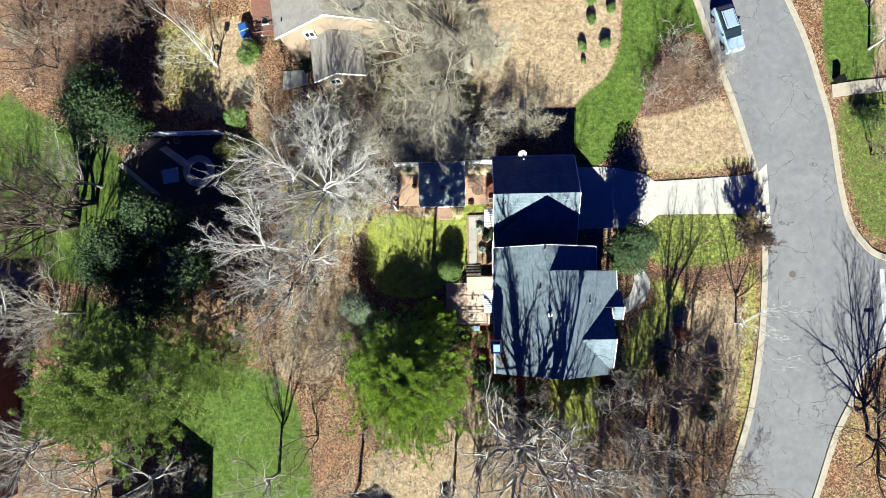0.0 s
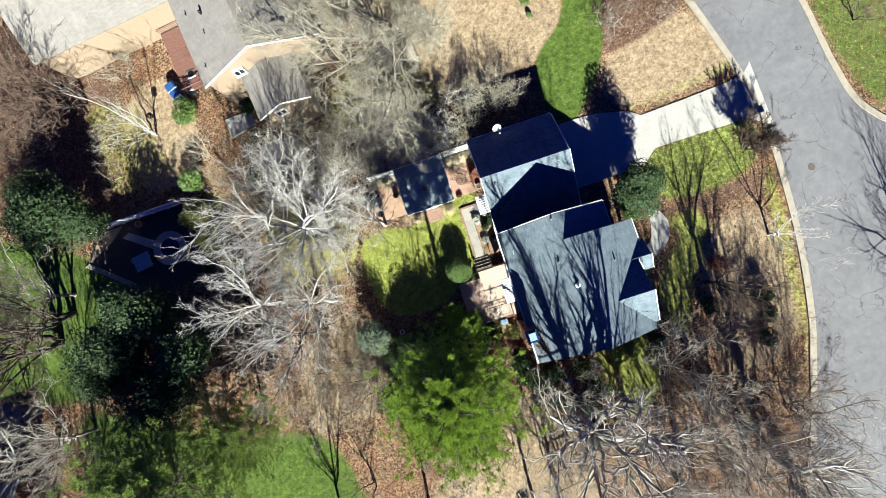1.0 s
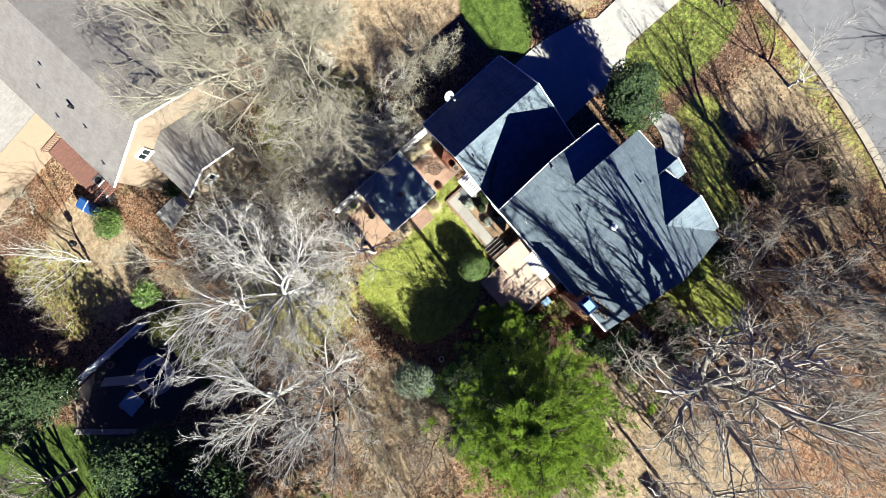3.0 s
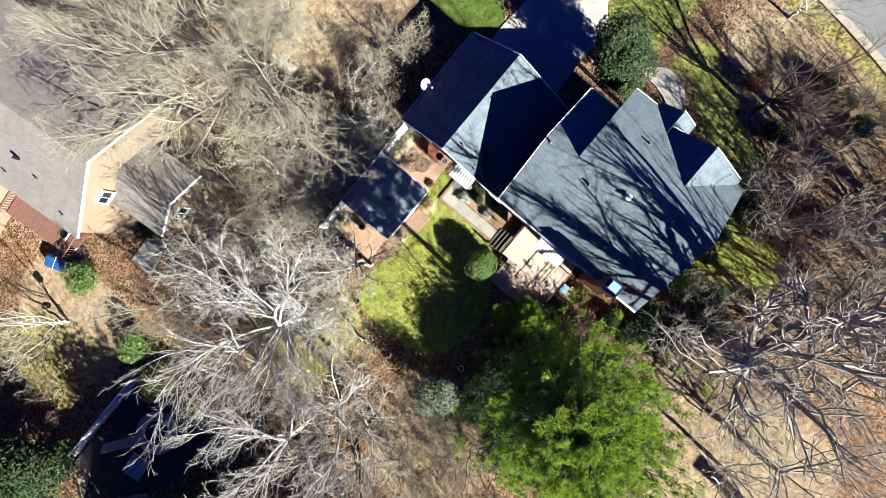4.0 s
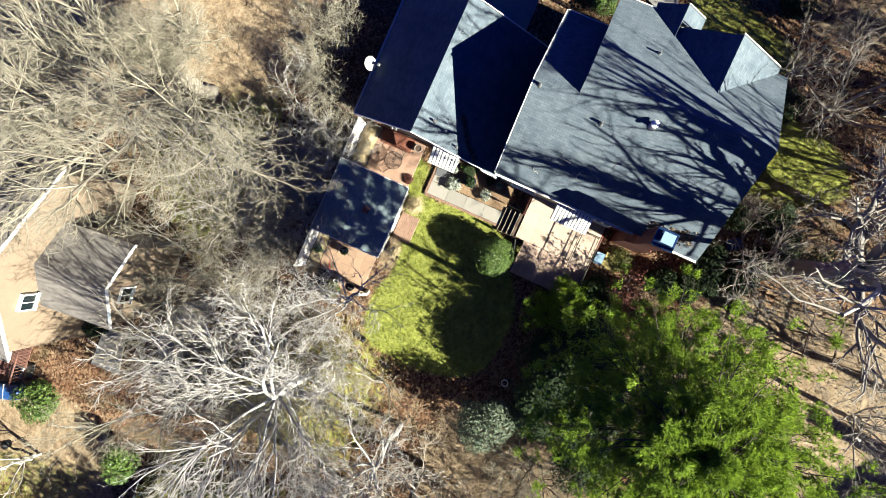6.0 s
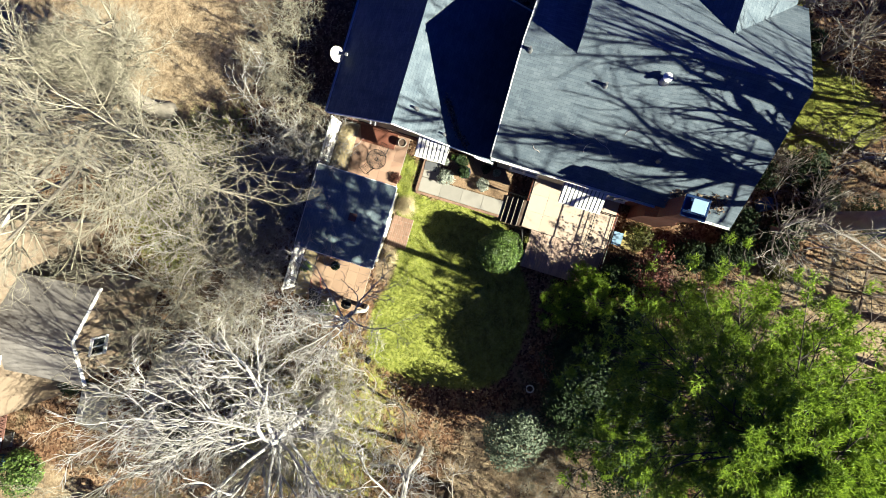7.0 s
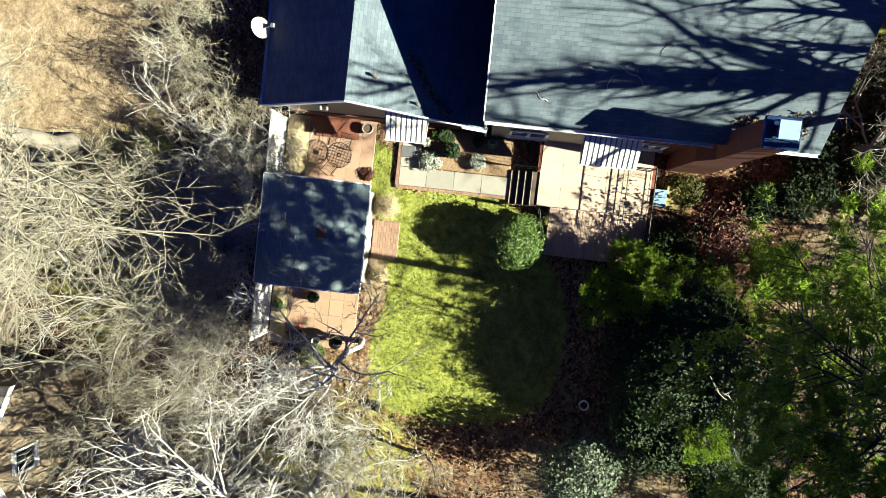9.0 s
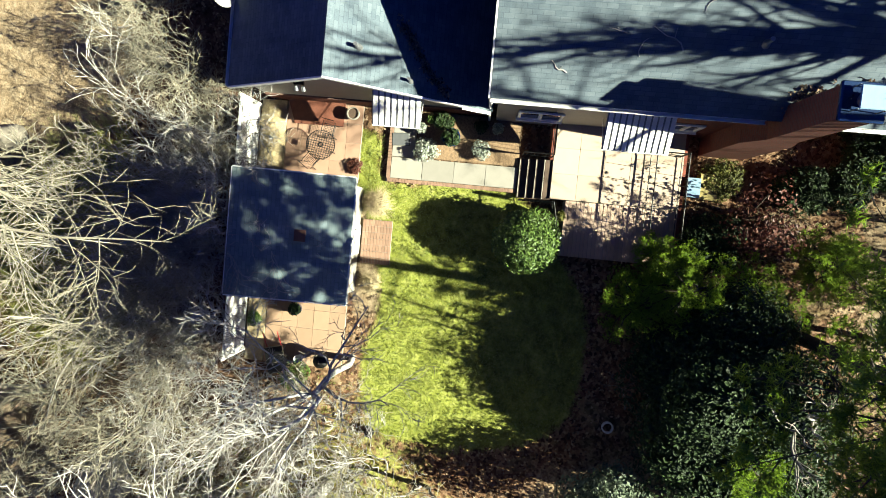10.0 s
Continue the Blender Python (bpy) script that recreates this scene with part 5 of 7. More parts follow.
    for x, y, a, s in ((26.8, -15.5, 20, 0.7), 
                       (-14.0, -7.0, 10, 0.8), (-9.5, -9.5, 60, 0.9), (-15.5, 9.0, 130, 0.8), (-31.5, 22.0, 0, 0.9), (-35.0, 21.0, 45, 1.0), (-29.0, 25.5, 90, 1.3), (-38.5, 26.0, 200, 1.6), (-44.0, 24.0, 15, 1.4), (-31.0, 26.5, 100, 1.4), (-34.0, 28.0, 190, 1.5), (-40.5, 20.5, 60, 1.3), (-12.5, -18.0, 95, 0.9), (0.5, -18.5, 15, 0.7), (16.0, -22.0, 5, 0.9), (42.0, 9.0, 60, 0.8), (43.5, 14.0, 160, 0.8), (-20.0, -1.0, 35, 0.9), (-24.5, -8.0, 250, 0.9), (24.0, 16.4, 20, 0.6), (22.5, 17.4, 120, 0.55), (25.6, 17.2, 220, 0.5)):
        place(low, x, y, a, s)
    tan = bare_tree("woodland_tree", "bare tan-twigged tree behind the white fence", (-2.2, 12.2), M_BARK_GREY, M_TWIG_OLIVE, group="woodland trees", seed=33, height=8.5, fork=2.2, radius=3.4, limbs=9, kids=(7, 6, 4), twig=0.0085, trunk_r=0.11, rise=0.9, stems=2, fine=0.5, coarse=0, wiggle=0.24)
    for x, y, a, s in ((1.2, 11.2, 60, 0.65), (-0.9, 10.7, 140, 0.6), (-3.4, 10.6, 300, 0.7), (-5.4, 11.6, 220, 1.0), (-8.2, 11.4, 300, 0.95), (-6.6, 14.4, 30, 0.9), (-11.2, 4.8, 100, 0.9), (-13.6, 6.4, 10, 0.9), (-14.2, 11.6, 200, 0.8), (-9.4, 1.2, 250, 0.7), (-11.6, 11.2, 20, 1.2), (-14.8, 12.8, 120, 1.1), (-2.6, 25.0, 70, 1.15), (-1.2, 28.5, 160, 1.1), (-1.8, 21.5, 260, 1.0)):
        place(tan, x, y, a, s)
    for x, y, a, s in ((14.6, -21.6, 30, 1.05), (18.2, -23.6, 110, 1.1)):
        place(mid, x, y, a, s)
    # leaning pale multi-stemmed tree on the neighbour's lawn
    bare_tree("birch_tree", "multi-stemmed bare birch with pale branches on the neighbouring lawn", (-23.6, 20.0), M_BARK_WHITE, M_TWIG_WHITE, seed=41, height=9, fork=1.6, radius=3.2, limbs=9, kids=(6, 4), twig=0.011, trunk_r=0.13, rise=1.3, stems=3, lean=(-2.5, 0.4), fine=0.6)
    # rounded leafless shrub tree by the driveway mouth
    bare_tree("crape_myrtle", "dense rounded brown bare tree beside the driveway mouth", (28.7, 0.8), M_BARK_DARK, M_TWIG_DARK, seed=51, height=3.3, fork=0.8, radius=1.6, limbs=12, kids=(9, 8, 6), twig=0.015, trunk_r=0.14, rise=1.0, stems=3, fine=0.3)

    bare_tree("young_tree", "small bare grey tree overhanging the kerb", (28.2, -7.2), M_BARK_WHITE, M_TWIG_WHITE, seed=52, height=6.5, fork=1.5, radius=3.4, limbs=6, kids=(5, 5, 4), twig=0.01, trunk_r=0.09, rise=0.9, fine=0.35)

    # dark upright trees over the western lawn and at the street corner
    bare_tree("dark_tree", "large bare dark-barked tree on the western lawn", (-38.3, 3.6), M_BARK_DARK, M_TWIG_DARK, seed=71, height=14, fork=3.0, radius=4.5, limbs=10, kids=(7, 6, 4), twig=0.012, trunk_r=0.4, rise=1.8, stems=2, fine=0.6, coarse=1)
    bare_tree("dark_tree", "bare dark-barked tree on the western lawn", (-36.2, 6.0), M_BARK_DARK, M_TWIG_DARK, seed=72, height=12, fork=2.5, radius=3.8, limbs=8, kids=(7, 6, 4), twig=0.012, trunk_r=0.28, rise=1.8, stems=2, fine=0.6, coarse=1)
    bare_tree("dark_tree", "bare dark-limbed tree at the street corner", (39.9, -18.0), M_BARK_DARK, M_TWIG_DARK, seed=73, height=10, fork=1.8, radius=6.2, limbs=10, kids=(6, 4, 3), twig=0.01, trunk_r=0.2, rise=0.8, lean=(-2.0, 0.5), fine=0.6, coarse=1)
    bare_tree("dark_tree", "slender bare dark tree in the roadside woods", (21.6, -9.6), M_BARK_DARK, M_TWIG_DARK, seed=74, height=10, fork=2.8, radius=2.8, limbs=7, kids=(5, 5, 4), twig=0.011, trunk_r=0.17, rise=1.8, fine=0.5, coarse=1)
    for x, y, sd, lx in ((-33.0, -19.5, 75, -3.0), (-28.5, -21.0, 76, 2.5), (-38.5, -17.5, 77, -2.5), (-43.0, -5.5, 78, 0.0)):
        bare_tree("pale_tree", "bare pale-limbed tree beside the southern neighbour's house", (x, y), M_BARK_WHITE, M_TWIG_GREY, seed=sd, height=10, fork=3.0, radius=4.6, limbs=7, kids=(6, 5, 4), twig=0.012, trunk_r=0.16, rise=0.6, fine=0.5, coarse=1, lean=(lx, -1.0))

    for x, y, a, s in ((14.5, -24.5, 20, 1.4), (20.5, -22.5, 150, 1.4), (18.0, -26.5, 350, 1.4), (24.5, -22.5, 300, 1.3), (23.4, -26.4, 80, 1.4), (13.4, -28.0, 200, 1.3), (19.2, -18.4, 40, 0.9), (22.6, -19.4, 230, 1.0)):
        place(low, x, y, a, s)
    for x, y, sd in ((-11.8, 6.2, 79), (-11.2, -0.8, 80)):
        bare_tree("pale_tree", "tall bare white-limbed tree in the back thicket", (x, y), M_BARK_WHITE, M_TWIG_WHITE, seed=sd, height=13, fork=6.0, radius=4.4, limbs=8, kids=(7, 6, 5), twig=0.011, trunk_r=0.15, rise=0.6, fine=0.4, coarse=1, lean=(-1.5, 0.5))

    bare_tree("pale_tree", "tall pale-trunked bare tree in the roadside woods", (21.4, -25.0), M_BARK_WHITE, M_TWIG_GREY, seed=83, height=12, fork=6.0, radius=3.6, limbs=7, kids=(6, 5, 4), twig=0.011, trunk_r=0.36, rise=1.2, fine=0.5, coarse=1)

    # evergreens
    pine("pine_tree", "large bright green pine beside the back yard", (-1.6, -11.3), 17.6, 5.4, M_PINE, seed=61, lean=(-0.5, 0.8), first=0.54, whorls=16, per=10, pads=11, top=0.12, bare_south=True, size=0.17, spread=0.27, tufts=22, needles=8, dead=16, thick=0.014, shoots=280)
    pine("pine_tree", "bushy green pine beneath the tall one", (-1.6, -14.3), 7.8, 3.9, M_PINE, seed=70, first=0.2, whorls=9, per=8, pads=6, size=0.16, spread=0.26, tufts=20, needles=8, thick=0.014, shoots=40)
    leafy("holly_tree", "broad dark evergreen added to widen the lawn shadow", (-4.0, -8.9), 3.2, 5.2, M_LEAF_DARK, 20000, 0.085, 62, "tree", lumps=14, trunk=0.3)
    # the next two hollies are added to close gaps in the lawn's shadow
    leafy("holly_tree", "low dark evergreen added to fill the lawn shadow", (-3.0, -7.4), 2.3, 3.4, M_LEAF_DARK, 12000, 0.085, 621, "tree", lumps=10, trunk=0.2)
    leafy("holly_tree", "dark evergreen added to widen the lawn shadow", (-5.7, -8.3), 2.6, 4.6, M_LEAF_DARK, 13000, 0.085, 622, "tree", lumps=10, trunk=0.2)
    bare_tree("young_tree", "slender bare tree rising among the evergreens", (-3.9, -10.2), M_BARK_GREY, M_TWIG_GREY, seed=623, height=8.2, fork=4.8, radius=2.2, limbs=5, kids=(4, 2), twig=0.018, trunk_r=0.12, rise=0.9, fine=0.5, wiggle=0.2)
    leafy("holly_tree", "broad dark evergreen among the lawn-edge trees", (-7.2, -10.8), 2.5, 4.4, M_LEAF_DARK, 13000, 0.075, 68, "tree", lumps=12, trunk=0.3)
    leafy("holly_tree", "dark green evergreen beside the pine", (-1.8, -9.0), 2.6, 4.3, M_LEAF_DARK, 13000, 0.075, 67, "tree", lumps=9, trunk=0.3)
    pine("pine_tree", "young bright green pine beside the patio", (0.3, -6.6), 2.6, 1.3, M_PINE, seed=63, first=0.25, whorls=5, per=6, pads=4, size=0.1, spread=0.24, tufts=26, needles=9)
    for x, y, hh, r, sd in ((-0.3, -7.0, 3.6, 1.6, 631), (-1.0, -5.6, 2.6, 1.3, 632), (-0.6, -9.4, 2.8, 1.5, 633)):
        pine("pine_tree", "bushy bright green young pine at the patio end", (x, y), hh, r, M_PINE, seed=sd, first=0.2, whorls=6, per=6, pads=4, size=0.1, spread=0.24, tufts=26, needles=9)
    pine("pine_tree", "young green pine beside the house corner", (0.9, -11.9), 2.2, 1.3, M_PINE, seed=64, first=0.3, whorls=6, per=6, pads=4, size=0.1, tufts=26, needles=9)
    pine("pine_tree", "young green pine among the dark evergreens", (-5.6, -9.2), 4.4, 1.7, M_PINE, seed=69, first=0.4, whorls=7, per=6, pads=4, size=0.1, tufts=26, needles=9)
    p = pine("pine_tree", "broad green pine in the neighbouring garden", (-26.2, -11.4), 15, 6.0, M_PINE_FAR, seed=65, first=0.3, whorls=12, per=10, pads=7, spread=0.42, size=0.26, tufts=16, needles=10, group="far pines", thick=0.02, shoots=110)
    place(p, -30.8, -12.4, 80, 0.8)
    place(p, -20.8, -9.6, 200, 0.62)
    for x, y, r, hh, sd in ((25.6, -11.9, 0.95, 2.0, 861), (25.5, -13.7, 0.95, 1.8, 862), (24.9, -15.6, 0.9, 1.6, 863), (21.2, -11.6, 1.1, 1.9, 864)):
        leafy("evergreen_shrub", "rounded dark evergreen shrub in the roadside woods", (x, y), r, hh, M_LEAF_DARK, 2200, 0.08, sd, group="roadside shrubs")
    leafy("magnolia_tree", "dark glossy evergreen magnolia beside the driveway", (17.6, 0.1), 2.5, 6.8, M_LEAF_DARK, 9000, 0.13, 71, "tree", lumps=12, trunk=0.5)
    leafy("holly_tree", "large dark evergreen tree beside the pool fence", (-33.6, 14.6), 4.4, 8.0, M_LEAF_DARK, 9000, 0.16, 72, "tree", lumps=12, trunk=1.0)
    leafy("holly_tree", "dark evergreen tree beside the pool", (-31.0, 12.9), 2.4, 6.0, M_LEAF_DARK, 4000, 0.14, 73, "tree", lumps=8, trunk=0.6)
    for x, y, r, h, s in ((-27.5, -3.8, 4.2, 8.5, 74), (-32.2, -0.6, 3.4, 8.0, 75), (-23.6, -1.2, 3.2, 9.0, 76), (-29.5, 1.0, 3.0, 10.0, 77), (-25.5, 3.2, 3.0, 11.0, 78)):
        leafy("holly_tree", "dark evergreen tree shading the pool", (x, y), r, h, M_LEAF_DARK, 6000, 0.15, s, "tree", lumps=10, trunk=1.0)
    leafy("clipped_shrub", "dense rounded glossy green shrub on the lawn edge", (0.75, -1.75), 1.22, 2.35, M_LEAF, 22000, 0.07, 81, lumps=16, full=0.95)
    leafy("evergreen_shrub", "silvery green shrub at the wood edge", (-8.4, -5.3), 1.9, 4.2, M_LEAF_SILVER, 4500, 0.1, 82, lumps=10)
    leafy("evergreen_shrub", "dark shrub beside the patio end", (1.2, -8.2), 1.4, 1.7, M_LEAF_DARK, 4000, 0.09, 83)
    leafy("evergreen_shrub", "dark shrub beside the chimney", (3.4, -11.2), 1.2, 1.3, M_LEAF_DARK, 3000, 0.09, 84)
    leafy("evergreen_shrub", "yellow-green low shrub beside the chimney", (3.6, -8.6), 0.9, 0.7, M_LEAF_YEL, 2200, 0.07, 85)
    for x, y, r, hh, sd in ((9.6, -15.4, 1.3, 2.0, 851), (8.2, -16.6, 1.2, 1.8, 852), (7.8, -19.2, 1.4, 2.4, 854), (8.6, -13.4, 1.1, 1.8, 855), (6.0, -12.9, 1.1, 1.6, 856), (4.6, -13.4, 1.2, 1.3, 858), (5.2, -15.2, 1.2, 1.3, 859), (3.6, -12.8, 1.1, 1.2, 860), (6.6, -15.8, 1.2, 1.4, 853), (15.6, -13.4, 1.1, 1.8, 857)):
        leafy("evergreen_shrub", "dark evergreen shrub in the woods beside the house", (x, y), r, hh, M_LEAF_DARK, 2600, 0.09, sd)
    leafy("photinia", "thin russet-leaved tree at the patio end", (2.3, -9.4), 1.5, 3.6, M_LEAF_RED, 1300, 0.085, 882, "tree", lumps=9)
    leafy("evergreen_shrub", "brown-leaved shrub beside the pines", (1.7, -10.2), 1.1, 1.1, M_LITTER, 2600, 0.075, 881)
    leafy("evergreen_shrub", "russet-leaved shrub in the roadside woods", (22.8, -8.2), 1.0, 1.8, M_LEAF_RED, 1800, 0.08, 86)
    leafy("evergreen_shrub", "bright green shrub beside the neighbour's deck", (-19.4, 20.6), 1.5, 2.6, M_LEAF, 3500, 0.1, 88)
    leafy("hedge_shrub", "yellow-green hedge shrub along the garden border", (-21.2, 11.0), 1.8, 2.6, M_LEAF_YEL, 3500, 0.1, 89, group="border hedge")
    leafy("hedge_shrub", "yellow-green hedge shrub along the garden border", (-20.2, 8.0), 1.9, 2.6, M_LEAF_YEL, 3500, 0.1, 90, group="border hedge")
    leafy("hedge_shrub", "yellow-green hedge shrub along the garden border", (-19.2, 5.0), 1.7, 2.4, M_LEAF_YEL, 3000, 0.1, 91, group="border hedge")
    leafy("evergreen_shrub", "green shrub at the corner of the pool fence", (-20.9, 14.2), 1.4, 2.5, M_LEAF, 2600, 0.1, 92)
    leafy("evergreen_shrub", "green bush at the east street verge", (41.5, 12.4), 1.6, 1.8, M_LEAF, 2600, 0.1, 93)
    a = leafy("lawn_shrub", "small round clipped green shrub on the straw lawn", (15.3, 23.3), 0.62, 1.0, M_LEAF, 1600, 0.07, 94, group="lawn shrubs")
    for x, y, s in ((17.3, 24.4, 1.0), (16.6, 20.8, 1.05), (14.3, 20.6, 0.85), (14.4, 19.1, 0.5), (15.3, 25.3, 0.9)):
        place(a, x, y, x * 40, s)
    b = leafy("foundation_shrub", "green foundation shrub along the front wall", (16.5, -8.4), 0.8, 1.1, M_LEAF, 1700, 0.07, 95, group="foundation shrubs")
    for x, y, s in ((16.4, -6.9, 1.0), (16.3, -9.8, 0.9), (15.9, -11.4, 1.0), (13.5, -13.0, 1.3), (12.0, -12.9, 1.2), (17.0, -1.6, 1.1)):
        place(b, x, y, y * 50, s)

    # leafless undergrowth
    srcs = [bare_tree("bare_shrub", lab, (900, 900), M_BARK_GREY, mt, "shrub", "undergrowth", seed=sd, height=hh, fork=0.4, radius=1.5, limbs=6, kids=(4, 4, 3), twig=0.008, trunk_r=0.05, rise=1.2, stems=4, fine=0.4, coarse=0, wiggle=0.24)
            for lab, mt, sd, hh in (("leafless grey shrub in the undergrowth", M_TWIG_GREY, 101, 2.4), ("leafless brown shrub in the undergrowth", M_TWIG_BROWN, 102, 2.0), ("leafless straw-coloured shrub in the undergrowth", M_TWIG_OLIVE, 103, 2.2), ("tall leafless pale grey shrub in the thicket", M_TWIG_WHITE, 104, 3.6))]
    rng = random.Random(5)
    areas = (((-11, 9.2, 3.5, 15), 24), ((-5, 9.6, 2.6, 12.2), 28, 3), ((-13, 2, -7, 9), 10, 3), ((-19, -11, -8.6, 10), 36), ((-9, 4.6, -5.4, 9), 10), ((2.5, 9.4, 5, 12.4), 5, 2), ((5.0, 12.4, 10.2, 13.3), 9, 2), ((-8.4, -12, -4.5, -6), 6), ((14, -28, 28, -16), 16, 1), ((19, -26, 28, -15), 8, 3), ((-7, -24, 16, -15), 12), ((2, -27, 14, -17), 8, 0), ((-46, 17, -24, 32), 22), ((-24, -9, -19, 4), 10), ((-44, -24, -24, -14), 16), ((39.5, -24, 47, -13), 10), ((-46, -12, -36, 0), 12), ((20, 14.2, 28, 20), 10), ((8, -14.5, 11, -12.4), 3))
    first = [True] * 4
    for (x0, y0, x1, y1), n, *only in areas:
        for _ in range(n):
            k = only[0] if only else rng.randrange(3)
            x, y = rng.uniform(x0, x1), rng.uniform(y0, y1)
            s = rng.uniform(0.6, 1.25) * (1.2 if k == 3 else 1.0)
            if first[k]:
                srcs[k].matrix_basis = pose(x, y, 0, 0, 0, rng.uniform(0, 360))
                first[k] = False
            else:
                place(srcs[k], x, y, rng.uniform(0, 360), s)


build_trees()


# ---- loose ground cover ----
def scatter(name, label, category, mat, n, boxes, size, seed, up=0.02, blades=False):
    rng = np.random.default_rng(seed)
    area = np.array([(b[2] - b[0]) * (b[3] - b[1]) * (b[4] if len(b) > 4 else 1) for b in boxes])
    P = []
    for b, k in zip(boxes, (n * area / area.sum()).astype(int)):
        P.append(np.column_stack([rng.uniform(b[0], b[2], k), rng.uniform(b[1], b[3], k), np.full(k, up)]))
    P = np.concatenate(P)
    if blades:
        g = cover(P[:, 0], P[:, 1])[3]
        P = P[rng.uniform(0, 1, len(P)) < g]
        P[:, 2] = -0.05
        data = needle_tufts(P, np.tile((0.0, 0.0, 1.0), (len(P), 1)), size, rng, 3)
    else:
        straw, _, lush, dry = cover(P[:, 0], P[:, 1])
        g = np.maximum.reduce([dry, lush, np.where(P[:, 1] > 8, straw, straw * 0.3)])
        P = P[rng.uniform(0, 1, len(P)) > g * 1.4]
        data = leaf_quads(P, np.tile((0.0, 0.0, 1.0), (len(P), 1)), size, rng)
    ob = new(name, mesh_of(name, data, mat, False))
    return tagged(ob, label, category, kind="stuff")


scatter("fallen_leaves", "dry brown fallen leaves on the ground", "leaves", M_LITTER, 70000, [(-20, -26, 31, 12, 0.8), (-46, -24, -20, 32, 0.4), (2, 9, 31, 26, 0.5), (38.6, -24, 46, 26, 0.3)], 0.085, 201, -0.01)
scatter("grass_blades", "short yellow-green winter grass of the lawns", "grass", M_BLADE, 30000, [(-7.6, -4.8, 4.2, 5.8, 2.5), (16.5, -14, 31, 4, 0.5)], 0.1, 202, 0, True)


# ---- neighbouring houses ----
def gable_block(h, x0, x1, y0, y1, ze, zr, along, roof_mat, wall_mat, over=0.35):
    """Walls and two roof slopes of a gabled block, with its ridge along x or y."""
    if along == "y":
        xm = (x0 + x1) / 2
        part("wall", prism([(x0 + over, -0.3), (x0 + over, ze), (xm, zr - 0.12), (x1 - over, ze), (x1 - over, -0.3)], "y", y0 + over * 0.6, y1 - over), wall_mat, h)
        roof_plane("roof", [(x0, y0, ze), (xm, y0, zr), (xm, y1, zr), (x0, y1, ze)], roof_mat, h, step=0.29)
        roof_plane("roof", [(x1, y0, ze), (x1, y1, ze), (xm, y1, zr), (xm, y0, zr)], roof_mat, h, step=0.29)
        edges = (((x0, y0, ze), (xm, y0, zr)), ((xm, y0, zr), (x1, y0, ze)))
    else:
        ym = (y0 + y1) / 2
        part("wall", prism([(y0 + over, -0.3), (y0 + over, ze), (ym, zr - 0.12), (y1 - over, ze), (y1 - over, -0.3)], "x", x0 + over, x1 - over), wall_mat, h)
        roof_plane("roof", [(x0, y0, ze), (x1, y0, ze), (x1, ym, zr), (x0, ym, zr)], roof_mat, h, step=0.29)
        roof_plane("roof", [(x0, y1, ze), (x0, ym, zr), (x1, ym, zr), (x1, y1, ze)], roof_mat, h, step=0.29)
        edges = (((x1, y0, ze), (x1, ym, zr)), ((x1, ym, zr), (x1, y1, ze)))
    for a, b in edges:
        bm = bmesh.new()
        a, b = Vector(a), Vector(b)
        d = (b - a).normalized()
        s = Vector((d.y, -d.x, 0)).normalized() * 0.04
        vs = [bm.verts.new(v + Vector((0, 0, 0.03))) for v in (a, b, b + s, a + s)] + [bm.verts.new(v - Vector((0, 0, 0.2))) for v in (a, b, b + s, a + s)]
        for f in ((0, 1, 2, 3), (7, 6, 5, 4), (0, 4, 5, 1), (1, 5, 6, 2), (2, 6, 7, 3), (3, 7, 4, 0)):
            bm.faces.new([vs[i] for i in f])
        part("fascia", bm, M_WHITE, h)


